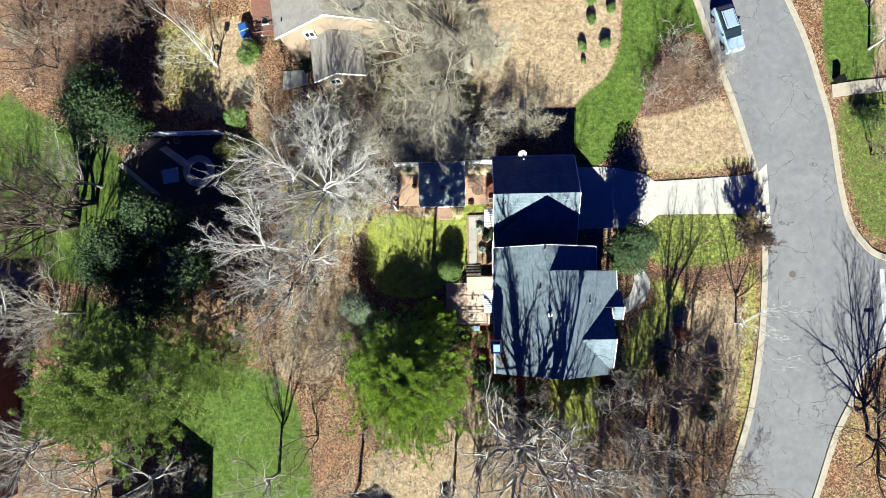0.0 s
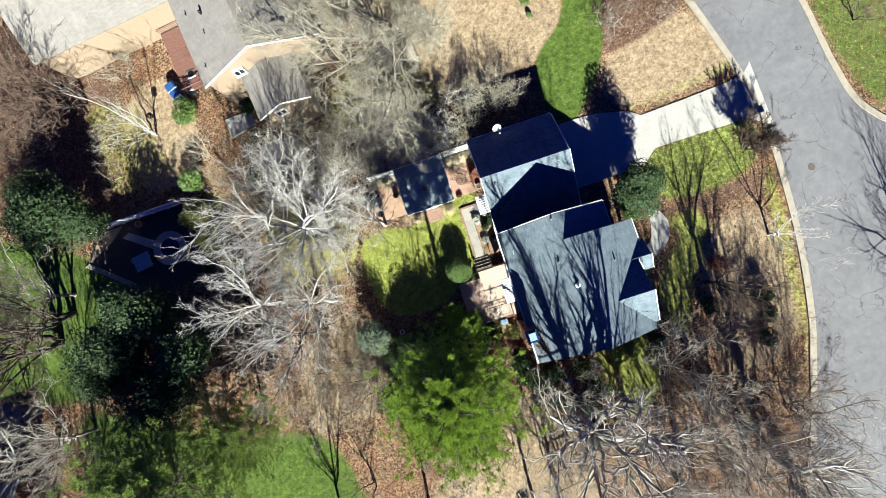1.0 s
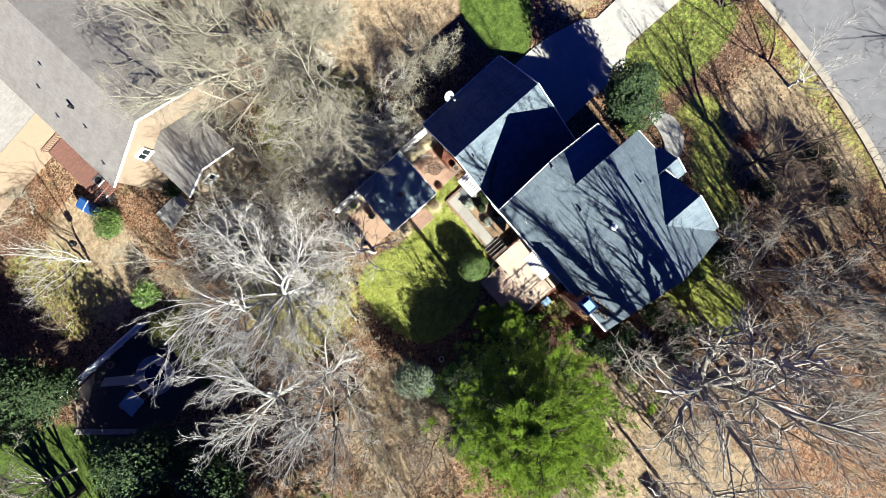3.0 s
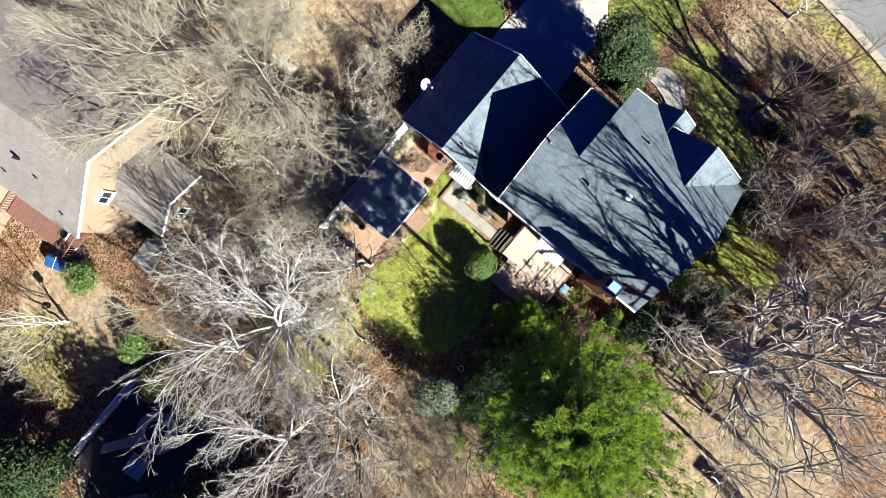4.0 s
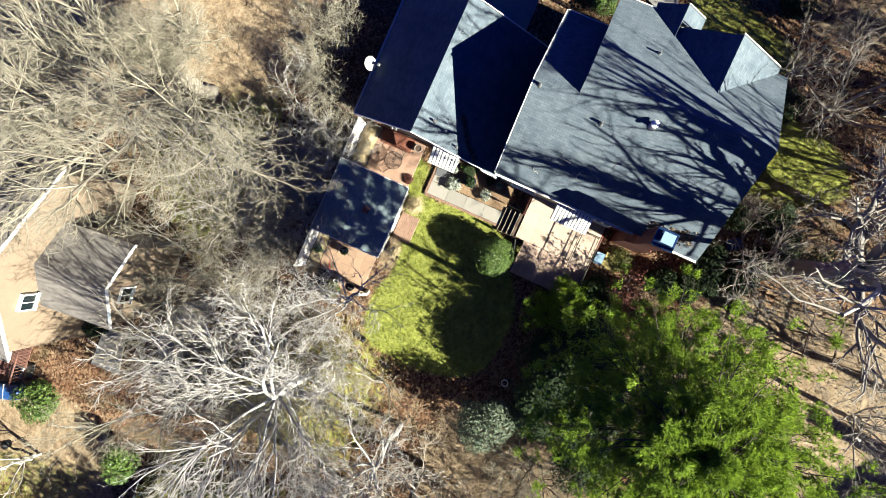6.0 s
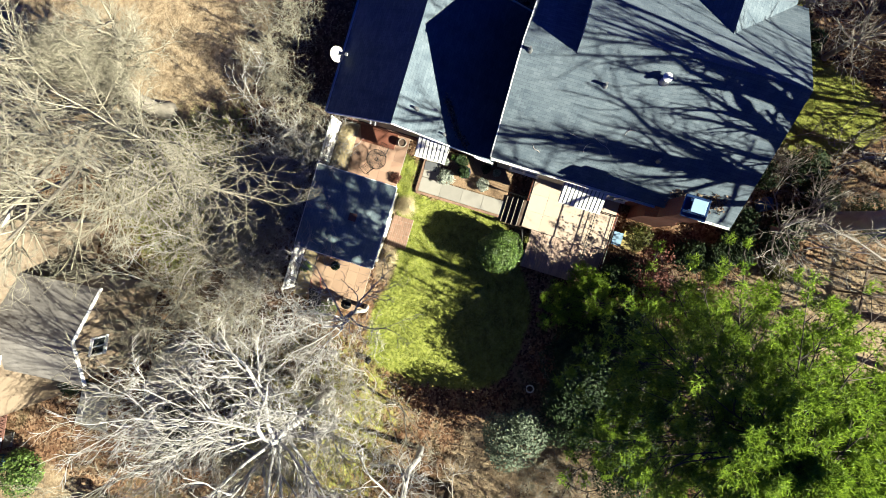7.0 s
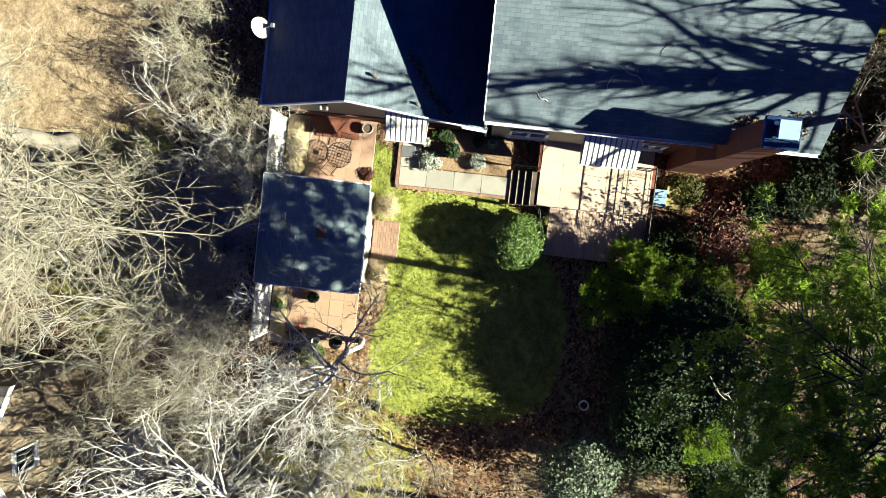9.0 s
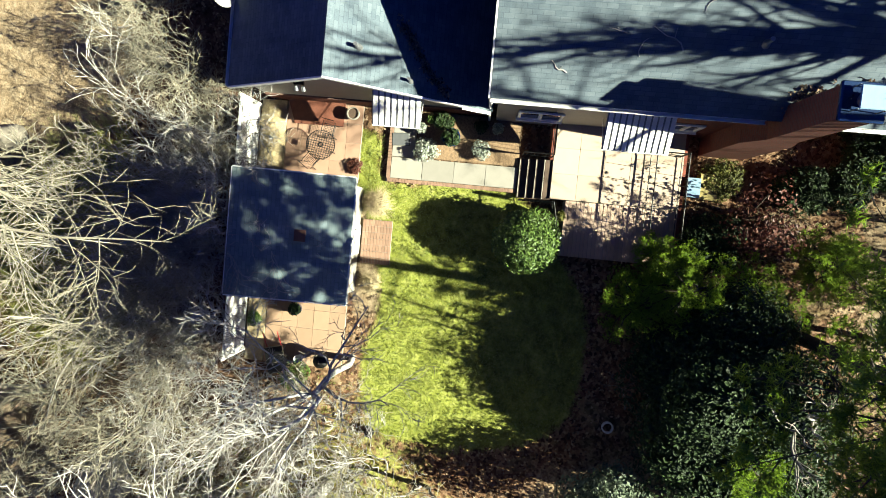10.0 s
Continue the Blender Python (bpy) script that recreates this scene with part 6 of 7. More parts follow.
def build_neighbour():
    h = thing("house", "neighbouring house with a broad pale grey shingle roof and tan siding", "house", pose(-9.55, 20.15, 0, 0, 0, 6.5))
    gable_block(h, -5.35, 5.35, 0.0, 24.0, 6.8, 9.9, "y", M_ROOF_TAN, M_TAN)
    gable_block(h, -19.5, -1.5, 9.7, 21.0, 5.0, 7.5, "x", M_ROOF_TAN, M_TAN)
    # lower addition in front of the gable
    gable_block(h, -2.5, 2.4, -4.0, 0.2, 5.3, 6.7, "y", M_ROOF_TAN, M_TAN, 0.25)
    for x, y, z in ((-2.15, 0.0, 6.5), (-0.6, -3.98, 4.6)):
        w = part("window", cbox((x - 0.4, y + 0.06, z - 0.45), (x + 0.4, y + 0.2, z + 0.45)), M_GLASS, h, "white-framed window in the tan gable")
        for a, b, c, d in ((-0.48, -0.4, -0.53, 0.53), (0.4, 0.48, -0.53, 0.53), (-0.4, 0.4, -0.53, -0.45), (-0.4, 0.4, 0.45, 0.53), (-0.02, 0.02, -0.45, 0.45)):
            part("frame", cbox((x + a, y, z + c), (x + b, y + 0.2, z + d)), M_WHITE, w)
        part("sill", cbox((x - 0.52, y - 0.06, z - 0.6), (x + 0.52, y + 0.1, z - 0.535), 0.01), M_WHITE, w)
    for x, y, z in ((-3.2, 3.5, 8.05), (-2.0, 8.5, 8.75), (-4.4, 1.2, 7.35), (-3.5, 8.2, 7.9), (-10.0, 13.0, 6.5), (-4.2, 6.0, 7.5)):
        part("vent_pipe", crod((x, y, z - 0.3), (x, y, z + 0.3), 0.06, 0.06, 10), M_STEEL, h)
    v = part("roof_vent", cbox((-2.8, 5.0, 8.2), (-2.6, 5.2, 8.8), 0.03), M_IRON, h, "dark metal roof vent")
    deck = thing("deck", "red-brown timber deck beside the neighbouring house", "deck", pose(-9.55, 20.15, 0, 0, 0, 6.5))
    for k in range(26):
        part("board", cbox((-9.2, 3.4 + 0.25 * k, 0.72), (-5.1, 3.64 + 0.25 * k, 0.78), 0.006), M_DECK, deck)
    for x in (-9.1, -5.6):
        for y in (3.6, 6.4, 9.6):
            part("post", cbox((x - 0.06, y - 0.06, -0.1), (x + 0.06, y + 0.06, 0.715)), M_DECK, deck)
    for y in (3.5, 9.8):
        part("rail", cbox((-9.2, y - 0.03, 1.62), (-5.2, y + 0.03, 1.7), 0.008), M_DECK, deck)
        for k in range(18):
            part("baluster", cbox((-9.1 + 0.22 * k, y - 0.02, 0.78), (-9.06 + 0.22 * k, y + 0.02, 1.62)), M_DECK, deck)
    pad = part("patio", slab(smooth_ring([(-13.2, 15.6), (-10.4, 15.2), (-9.6, 13.4), (-12.6, 12.9), (-14.4, 14.2)], 4), -0.1, 0.03), M_CONC, None)
    tagged(pad, "pale concrete pad in front of the neighbouring addition", "patio", kind="structure")
    t = thing("tarp_stack", "blue tarpaulin over a stack beside the deck", "tarpaulin", pose(-20.2, 23.3, 0, 0, 0, 20))
    part("cover", cbox((-0.5, -0.9, 0.0), (0.5, 0.9, 0.9), 0.15), M_BLUE, t)
    part("rope", cbox((-0.52, -0.03, 0.0), (0.52, 0.03, 0.915), 0.01), M_STEEL, t)
    for x, y in ((-18.6, 23.0), (-18.0, 24.2)):
        c = thing("air_conditioner", "grey outdoor air conditioning unit beside the house", "air conditioner", pose(x, y, 0, 0, 0, 6), "cooling units")
        part("casing", cbox((-0.4, -0.4, 0.05), (0.4, 0.4, 0.85), 0.04), M_STEEL, c)
        part("fan_guard", lathe([(0.3, 0.852), (0.3, 0.87), (0.05, 0.9), (0.02, 0.9)], 16), M_IRON, c)
        part("base", cbox((-0.45, -0.45, -0.05), (0.45, 0.45, 0.05), 0.01), M_CONC, c)
    h2 = thing("house", "neighbouring house south of the green lawn with a grey roof", "house", Matrix.Identity(4))
    gable_block(h2, -34.0, -23.7, -36.0, -25.2, 3.5, 5.6, "y", M_ROOF_TAN, M_BRICK)
    h4 = thing("house", "brick house south of the wood with a tall chimney", "house", Matrix.Identity(4))
    gable_block(h4, -17.5, 1.5, -50.0, -36.0, 4.15, 7.76, "y", M_ROOF_TAN, M_BRICK)
    ch = part("chimney", cbox((-1.85, -40.5, -0.2), (-0.95, -39.7, 9.9), 0.01), M_BRICK, h4, "tall red brick chimney")
    part("crown", cbox((-1.92, -40.57, 9.902), (-0.88, -39.63, 10.02), 0.02), M_CONC, ch)
    h3 = thing("house", "dark-roofed house beyond the western garden", "house", Matrix.Translation((0, 0, 0)))
    gable_block(h3, -62.0, -43.0, -24.0, -7.5, 3.2, 9.2, "x", M_ROOF, M_BRICK)


build_neighbour()


# ---- pool garden behind the trees ----
def build_pool_garden():
    # the tree shade over the terrace is put into this dark colour
    soil = part("terrace", slab([(-33.6, 9.6), (-31.7, 12.5), (-22.7, 12.6), (-22.6, 6.0), (-26.5, 5.0), (-30.0, 6.4)], -0.2, 0.02), plain("shade_dark_paving", (0.10, 0.075, 0.06), 0.4, 3.0, 0.9), None)
    tagged(soil, "terrace with the deep tree shade put into its dark colour", "terrace", kind="structure")
    ring = part("path", lathe([(0.95, 0.02), (0.95, 0.09), (1.65, 0.09), (1.65, 0.02)], 32), M_CONC, None)
    ring.location = (-25.1, 8.9, 0)
    tagged(ring, "round pale concrete ring path in the shaded terrace", "path", kind="structure")
    arm = part("path", slab([(-29.4, 11.3), (-28.6, 11.6), (-26.3, 10.0), (-26.7, 9.3)], -0.1, 0.06), M_CONC, None)
    tagged(arm, "pale concrete path across the shaded terrace", "path", kind="structure")
    w = part("pond", crod((-25.1, 8.9, 0.0), (-25.1, 8.9, 0.05), 0.94, None, 28), M_GLASS, None)
    tagged(w, "small dark round pond inside the concrete ring", "pond", kind="structure")
    f = thing("fence", "white board fence along the pool terrace", "fence", Matrix.Identity(4))
    for k in range(7):
        part("post", cbox((-32.0 + 1.55 * k, 12.58, -0.1), (-31.9 + 1.55 * k, 12.68, 1.45), 0.01), M_WHITE, f)
    part("rail", cbox((-32.0, 12.58, 1.45), (-22.6, 12.7, 1.5), 0.01), M_WHITE, f)
    part("rail", cbox((-32.0, 12.6, 0.3), (-22.6, 12.66, 0.38), 0.01), M_WHITE, f)
    for k in range(62):
        part("board", cbox((-31.9 + 0.15 * k, 12.665, 0.02), (-31.757 + 0.15 * k, 12.69, 1.445)), M_FENCE, f)
    rim = part("edging", slab([(-33.7, 9.7), (-29.4, 6.2), (-29.1, 6.5), (-33.2, 9.9)], -0.1, 0.12), M_STONE, None)
    tagged(rim, "low tan stone edging along the shaded terrace", "edging", kind="structure")
    # paler tan paints the part of the terrace that the sun reaches
    dry = part("sunlit_corner", slab([(-33.1, 9.95), (-31.4, 12.4), (-29.0, 12.45), (-30.6, 11.2)], -0.1, 0.045), M_SUNLIT_PAVE, None)
    tagged(dry, "terrace corner with sunlight put into its paler tan colour", "terrace", kind="structure")
    t = thing("garden_table", "garden table under a rumpled pale blue cloth", "table", pose(-27.7, 8.3, 0.02, 0, 0, 8))
    part("cloth", cbox((-0.85, -0.75, 0.7), (0.85, 0.75, 0.76), 0.03), M_PALEBLUE, t)
    for x in (-0.6, 0.6):
        for y in (-0.4, 0.4):
            part("leg", crod((x, y, 0.0), (x, y, 0.7), 0.025), M_STEEL, t)
    for x, y in ((-28.6, 8.7), (-31.4, 11.4), (-27.3, 12.0)):
        p = thing("planter", "round clay planter on the shaded terrace", "planter", pose(x, y, 0.02), "terrace planters")
        part("pot", lathe([(0.03, 0.0), (0.2, 0.0), (0.32, 0.42), (0.32, 0.48), (0.26, 0.48), (0.24, 0.4), (0.02, 0.4)], 16), M_PAVER, p)
        part("soil", crod((0, 0, 0.38), (0, 0, 0.43), 0.24, None, 14), M_WOOD, p)
    lat = thing("trellis", "grey timber trellis among shrubs", "trellis", pose(-26.6, 14.2, 0))
    for k in range(5):
        part("lath", crod((-0.6 + 0.3 * k, 0, 0), (-0.6 + 0.3 * k, 0, 1.4), 0.02, None, 4), M_WOOD, lat)
    for z in (0.5, 1.3):
        part("rail", crod((-0.7, 0, z), (0.7, 0, z), 0.02, None, 4), M_WOOD, lat)
    bf = thing("bird_feeder", "black bird feeder on a pole on the lawn", "bird feeder", pose(-22.6, 21.2, 0))
    part("pole", crod((0, 0, 0), (0, 0, 1.7), 0.02), M_IRON, bf)
    part("tray", crod((0, 0, 1.5), (0, 0, 1.56), 0.25, None, 14), M_IRON, bf)
    part("roof", crod((0, 0, 1.8), (0, 0, 2.0), 0.3, 0.02, 14), M_IRON, bf)


build_pool_garden()


# ---- street things ----
def build_car():
    c = thing("car", "silver sport utility car parked beside the kerb", "car", pose(28.62, 21.7, 0.0, 0, 0, 16))
    # nose towards -y
    def shell(sections, mat, name, label=""):
        bm = bmesh.new()
        rows = []
        for y, prof in sections:
            rows.append([bm.verts.new((x, y, z)) for x, z in prof])
        n = len(rows[0])
        for a, b in zip(rows, rows[1:]):
            for k in range(n):
                bm.faces.new((a[k], a[(k + 1) % n], b[(k + 1) % n], b[k]))
        bm.faces.new(rows[0])
        bm.faces.new(rows[-1][::-1])
        bmesh.ops.bevel(bm, geom=[e for e in bm.edges if e.is_manifold], offset=0.03, segments=1, affect="EDGES")
        return part(name, bm, mat, c, label)
    def prof(w, z0, z1, s=0.06):
        return [(-w, z0), (-w, z1 - s), (-w + 2 * s, z1), (w - 2 * s, z1), (w, z1 - s), (w, z0)]
    shell([(-2.4, prof(0.74, 0.35, 0.72)), (-2.2, prof(0.88, 0.25, 0.9)), (-1.1, prof(0.93, 0.25, 1.0)), (1.9, prof(0.93, 0.25, 1.02)), (2.35, prof(0.9, 0.3, 0.98)), (2.42, prof(0.82, 0.4, 0.85))], M_CAR, "body")
    shell([(-1.05, prof(0.78, 0.98, 1.02)), (-0.35, prof(0.74, 0.98, 1.5)), (1.7, prof(0.74, 0.98, 1.52)), (2.25, prof(0.76, 0.98, 1.04))], M_GLASS, "cabin_glass", "dark car windows")
    part("roof_panel", cbox((-0.62, -0.22, 1.5), (0.62, 1.62, 1.555), 0.03), M_CAR, c)
    part("windscreen_frame", cbox((-0.7, -1.08, 0.985), (0.7, -1.02, 1.03), 0.01), M_RUBBER, c)
    for x in (-0.5, 0.5):
        part("roof_rail", cbox((x - 0.02, -0.1, 1.56), (x + 0.02, 1.5, 1.6), 0.01), M_IRON, c)
    for x in (-1.0, 1.0):
        part("mirror", cbox((x - 0.1, -0.75, 0.98), (x + 0.1, -0.6, 1.12), 0.03), M_CAR, c)
        part("headlight", cbox((x * 0.62 - 0.16, -2.41, 0.62), (x * 0.62 + 0.16, -2.3, 0.74), 0.02), M_STEEL, c)
        part("tail_light", cbox((x * 0.78 - 0.1, 2.34, 0.75), (x * 0.78 + 0.1, 2.44, 0.92), 0.02), M_RED, c)
        for y in (-1.5, 1.45):
            w = part("wheel", crod((x * 0.93 - 0.11, y, 0.33), (x * 0.93 + 0.11, y, 0.33), 0.33, None, 20), M_RUBBER, c)
            part("rim", crod((x * 0.93 + 0.112 * x, y, 0.33), (x * 0.93 + 0.13 * x, y, 0.33), 0.2, None, 14), M_STEEL, w)


build_car()
mb = thing("mailbox", "dark mailbox on a white post beside the driveway", "mailbox", pose(31.0, 1.9, 0.05))
part("post", cbox((-0.05, -0.05, -0.1), (0.05, 0.05, 1.05), 0.008), M_WHITE, mb)
bm = bmesh.new()
bmesh.ops.create_cone(bm, cap_ends=True, segments=16, radius1=0.14, radius2=0.14, depth=0.55, matrix=pose(0.15, 0, 1.2, 0, 90, 0))
box(bm, (-0.125, -0.14, 1.05), (0.425, 0.14, 1.2))
part("box", bm, M_IRON, mb)
part("flag", cbox((0.05, 0.145, 1.15), (0.07, 0.16, 1.4)), M_RED, mb)
mh = part("manhole_cover", lathe([(0.02, 0.012), (0.25, 0.012), (0.26, 0.016), (0.32, 0.016), (0.33, 0.0)], 24), plain("worn_iron", (0.17, 0.13, 0.12), 0.3, 8.0, 0.6), None)
mh.location = (33.8, -2.6, 0)
tagged(mh, "round iron manhole cover set in the asphalt", "manhole cover")
bin_ = thing("wheelie_bin", "black wheeled bin beside the street verge", "bin", pose(39.0, 16.3, 0.0, 0, 0, 20))
part("tub", prism([(-0.25, 0.05), (-0.32, 0.95), (0.32, 0.95), (0.25, 0.05)], "x", -0.28, 0.28), M_IRON, bin_)
part("lid", cbox((-0.31, -0.36, 0.952), (0.31, 0.36, 1.02), 0.02), M_IRON, bin_)
for x in (-0.26, 0.26):
    part("wheel", crod((x - 0.03, 0.25, 0.1), (x + 0.03, 0.25, 0.1), 0.1, None, 12), M_RUBBER, bin_)
ep = part("pavement", slab([(38.5, 14.7), (38.5, 16.0), (41.0, 16.3), (50.0, 17.0), (50.0, 15.7), (41.0, 15.0)], -0.2, 0.05), M_KERB, None)
tagged(ep, "pale concrete path from the far verge", "path", kind="structure")
sp = thing("street_sign", "dark street sign post with crossed blades", "street sign", pose(40.3, -10.6, 0.0))
part("pole", crod((0, 0, -0.2), (0, 0, 2.7), 0.035), M_STEEL, sp)
part("blade", cbox((-0.45, -0.012, 2.5), (0.45, 0.012, 2.7), 0.004), M_IRON, sp)
part("blade", cbox((-0.012, -0.4, 2.72), (0.012, 0.4, 2.92), 0.004), M_IRON, sp)


# ---- things in the back yard ----
def pot(name, label, x, y, z, r, h, mat, plant=None, seed=1):
    p = thing(name, label, "pot", pose(x, y, z))
    part("pot", lathe([(0.02, 0.0), (r * 0.62, 0.0), (r * 0.95, h * 0.6), (r, h), (r * 0.86, h), (r * 0.8, h * 0.85), (0.02, h * 0.85)], 18), mat, p)
    part("soil", crod((0, 0, h * 0.8), (0, 0, h * 0.88), r * 0.8, None, 14), M_WOOD, p)
    if plant:
        rng = np.random.default_rng(seed)
        n = 260
        d = rng.normal(0, 1, (n, 3))
        d[:, 2] = abs(d[:, 2])
        d /= np.linalg.norm(d, axis=1, keepdims=True)
        c = d * rng.uniform(0.4, 1.05, (n, 1)) * r + np.array((0, 0, h * 0.95))
        o = new("plant", mesh_of("plant", leaf_quads(c, d, 0.09, rng), plant, False))
        o.parent = p
    return p


def iron_table(x, y, z, turn):
    t = thing("garden_table", "round black wire-mesh garden table on the terracotta patio", "table", pose(x, y, z, 0, 0, turn))
    part("rim", lathe([(0.53, 0.70), (0.55, 0.70), (0.55, 0.73), (0.53, 0.73), (0.53, 0.70)], 28), M_IRON, t)
    bm = bmesh.new()
    for k in range(-8, 9):
        s = k * 0.062
        e = math.sqrt(max(0.0, 0.53 ** 2 - s * s))
        rod(bm, (s, -e, 0.715), (s, e, 0.715), 0.008, None, 4)
        rod(bm, (-e, s, 0.715), (e, s, 0.715), 0.008, None, 4)
    part("mesh_top", bm, M_IRON, t)
    part("hub", lathe([(0.05, 0.69), (0.1, 0.69), (0.1, 0.74), (0.05, 0.74), (0.05, 0.69)], 12), M_IRON, t)
    for k in range(4):
        a = math.pi / 4 + k * math.pi / 2
        part("leg", crod((0.42 * math.cos(a), 0.42 * math.sin(a), 0.0), (0.3 * math.cos(a), 0.3 * math.sin(a), 0.705), 0.014), M_IRON, t)


def iron_chair(x, y, z, turn):
    c = thing("garden_chair", "black wire garden chair beside the round table", "chair", pose(x, y, z, 0, 0, turn), "garden chairs")
    bm = bmesh.new()
    for k in range(8):
        rod(bm, (-0.21 + 0.06 * k, -0.22, 0.44), (-0.21 + 0.06 * k, 0.22, 0.44), 0.006, None, 4)
        rod(bm, (-0.22, -0.21 + 0.06 * k, 0.44), (0.22, -0.21 + 0.06 * k, 0.44), 0.006, None, 4)
    part("seat", bm, M_IRON, c)
    bm = bmesh.new()
    for k in range(6):
        rod(bm, (-0.2 + 0.08 * k, 0.23, 0.45), (-0.2 + 0.08 * k, 0.33, 0.92), 0.006, None, 4)
    rod(bm, (-0.24, 0.33, 0.92), (0.24, 0.33, 0.92), 0.013)
    part("backrest", bm, M_IRON, c)
    for u in (-0.21, 0.21):
        for v in (-0.21, 0.22):
            part("leg", crod((u * 1.1, v * 1.15, 0.0), (u, v, 0.44), 0.013), M_IRON, c)
        part("arm", crod((u * 1.1, -0.2, 0.64), (u * 1.1, 0.28, 0.66), 0.013), M_IRON, c)


iron_table(3.55, 6.2, 0.06, 15)
iron_chair(3.0, 6.55, 0.06, 55)
iron_chair(4.15, 6.0, 0.06, -100)
pot("planter_barrel", "pale half-barrel planter against the garage wall", 4.85, 5.15, 0.06, 0.24, 0.45, M_STONE)
pot("flower_pot", "dark glazed blue pot on the tan patio", -2.75, 6.75, 0.05, 0.24, 0.4, M_BLUEPOT, M_LEAF_DARK, 3)
pot("flower_pot", "pot with a bright green plant on the raised patio", 1.75, -2.85, 0.6, 0.16, 0.3, M_IRON, M_LEAF_YEL, 4)
pot("flower_pot", "large black glazed urn in the mulch bed", 4.26, 1.38, 0.05, 0.34, 0.6, M_BLUEPOT, M_LEAF_DARK, 5)
pot("flower_pot", "clay pot with silvery leaves beside the path", 4.55, 2.55, 0.05, 0.2, 0.3, M_PAVER, M_LEAF_PALE, 6)
pot("flower_pot", "clay pot with silvery leaves in the mulch bed", 4.75, -0.3, 0.05, 0.2, 0.3, M_PAVER, M_LEAF_PALE, 7)
pot("flower_pot", "small pot with green leaves by the back door", 4.9, 2.2, 0.05, 0.16, 0.28, M_PAVER, M_LEAF, 8)
leafy("bed_shrub", "low silvery plant in the mulch bed", (3.72, 2.3), 0.55, 0.5, M_LEAF_PALE, 1200, 0.06, 301, group="bed plants", base=0.04)
leafy("bed_shrub", "silvery plant in the mulch bed", (3.9, 0.25), 0.4, 0.5, M_LEAF_PALE, 700, 0.06, 308, group="bed plants", base=0.04)
leafy("bed_shrub", "low green plant against the house wall", (4.85, 1.75), 0.42, 0.6, M_LEAF_DARK, 700, 0.07, 302, group="bed plants", base=0.04)
leafy("bed_shrub", "low dark green plant against the house wall", (4.8, 0.3), 0.3, 0.5, M_LEAF_DARK, 450, 0.06, 303, group="bed plants", base=0.04)
leafy("bed_shrub", "low dark green plant beside the terracotta patio", (2.9, 5.0), 0.4, 0.3, M_LEAF_RED, 500, 0.06, 304, group="bed plants", base=0.04)
leafy("bed_shrub", "small green shrub in the straw bed", (-3.3, 8.4), 0.35, 0.5, M_LEAF, 500, 0.06, 305, group="bed plants", base=0.04)
leafy("bed_shrub", "leafy dark green shrub beside the tan patio", (-5.4, 6.6), 0.7, 0.9, M_LEAF, 1200, 0.08, 306, group="bed plants", base=0.0)


def grass_clump(x, y, r, h, seed, label):
    """A dry ornamental grass: a fountain of thin arched blades."""
    rng = np.random.default_rng(seed)
    t = thing("ornamental_grass", label, "grass clump", pose(x, y, 0))
    V, F = [], []
    for _ in range(1300):
        a, q = rng.uniform(0, 6.28), rng.uniform(0.05, 1.0) ** 0.7
        root = rng.normal(0, 0.13 * r, 3) * np.array((1, 1, 0))
        e = np.array((math.cos(a), math.sin(a), 0)) * r * q + rng.normal(0, 0.12 * r, 3)
        w = np.array((-math.sin(a), math.cos(a), 0)) * 0.005
        hh = h * (1.05 - 0.5 * q * q) * rng.uniform(0.6, 1.1)
        i = len(V)
        V += [root - w, root + w, root + e * 0.55 + w + np.array((0, 0, hh)), root + e * 0.55 - w + np.array((0, 0, hh)), root + e + np.array((0, 0, hh * rng.uniform(0.3, 0.9)))]
        F += [(i, i + 1, i + 2, i + 3), (i + 3, i + 2, i + 4)]
    o = new("blades", mesh_of("blades", ([v.tolist() for v in V], F), M_STRAWCUT, False))
    o.parent = t


grass_clump(1.6, 4.0, 0.68, 0.8, 1, "dry straw-coloured ornamental grass beside the shed")
grass_clump(-1.45, 4.0, 0.5, 0.6, 2, "dry straw-coloured ornamental grass at the shed corner")
grass_clump(3.2, 8.35, 0.45, 0.6, 3, "dry straw-coloured ornamental grass along the white fence")
grass_clump(2.75, 8.25, 0.5, 0.5, 5, "dry straw-coloured ornamental grass along the white fence")
grass_clump(3.7, 8.2, 0.5, 0.5, 6, "dry straw-coloured ornamental grass along the white fence")
grass_clump(4.7, 8.25, 0.45, 0.5, 7, "dry straw-coloured ornamental grass along the white fence")
grass_clump(4.2, 8.4, 0.45, 0.55, 4, "dry straw-coloured ornamental grass along the white fence")

g = thing("kettle_grill", "round black kettle grill on the tan patio", "grill", pose(-4.55, 5.5, 0.05))
part("bowl", lathe([(0.02, 0.42), (0.18, 0.45), (0.28, 0.6), (0.29, 0.7)], 20), M_IRON, g)
part("lid", lathe([(0.295, 0.702), (0.26, 0.84), (0.14, 0.93), (0.02, 0.95)], 20), M_IRON, g)
part("lid_handle", cbox((-0.06, -0.015, 0.95), (0.06, 0.015, 0.99), 0.006), M_WOOD, g)
for k in range(3):
    a = k * 2.09
    part("leg", crod((0.3 * math.cos(a), 0.3 * math.sin(a), 0.0), (0.17 * math.cos(a), 0.17 * math.sin(a), 0.5), 0.012), M_STEEL, g)
cart = thing("garden_cart", "dark garden cart with red handles beside the patio", "cart", pose(-4.75, 7.3, 0.05, 0, 0, 15))
part("tray", prism([(-0.35, 0.6), (-0.25, 0.3), (0.25, 0.3), (0.35, 0.6)], "x", -0.5, 0.5), M_IRON, cart)
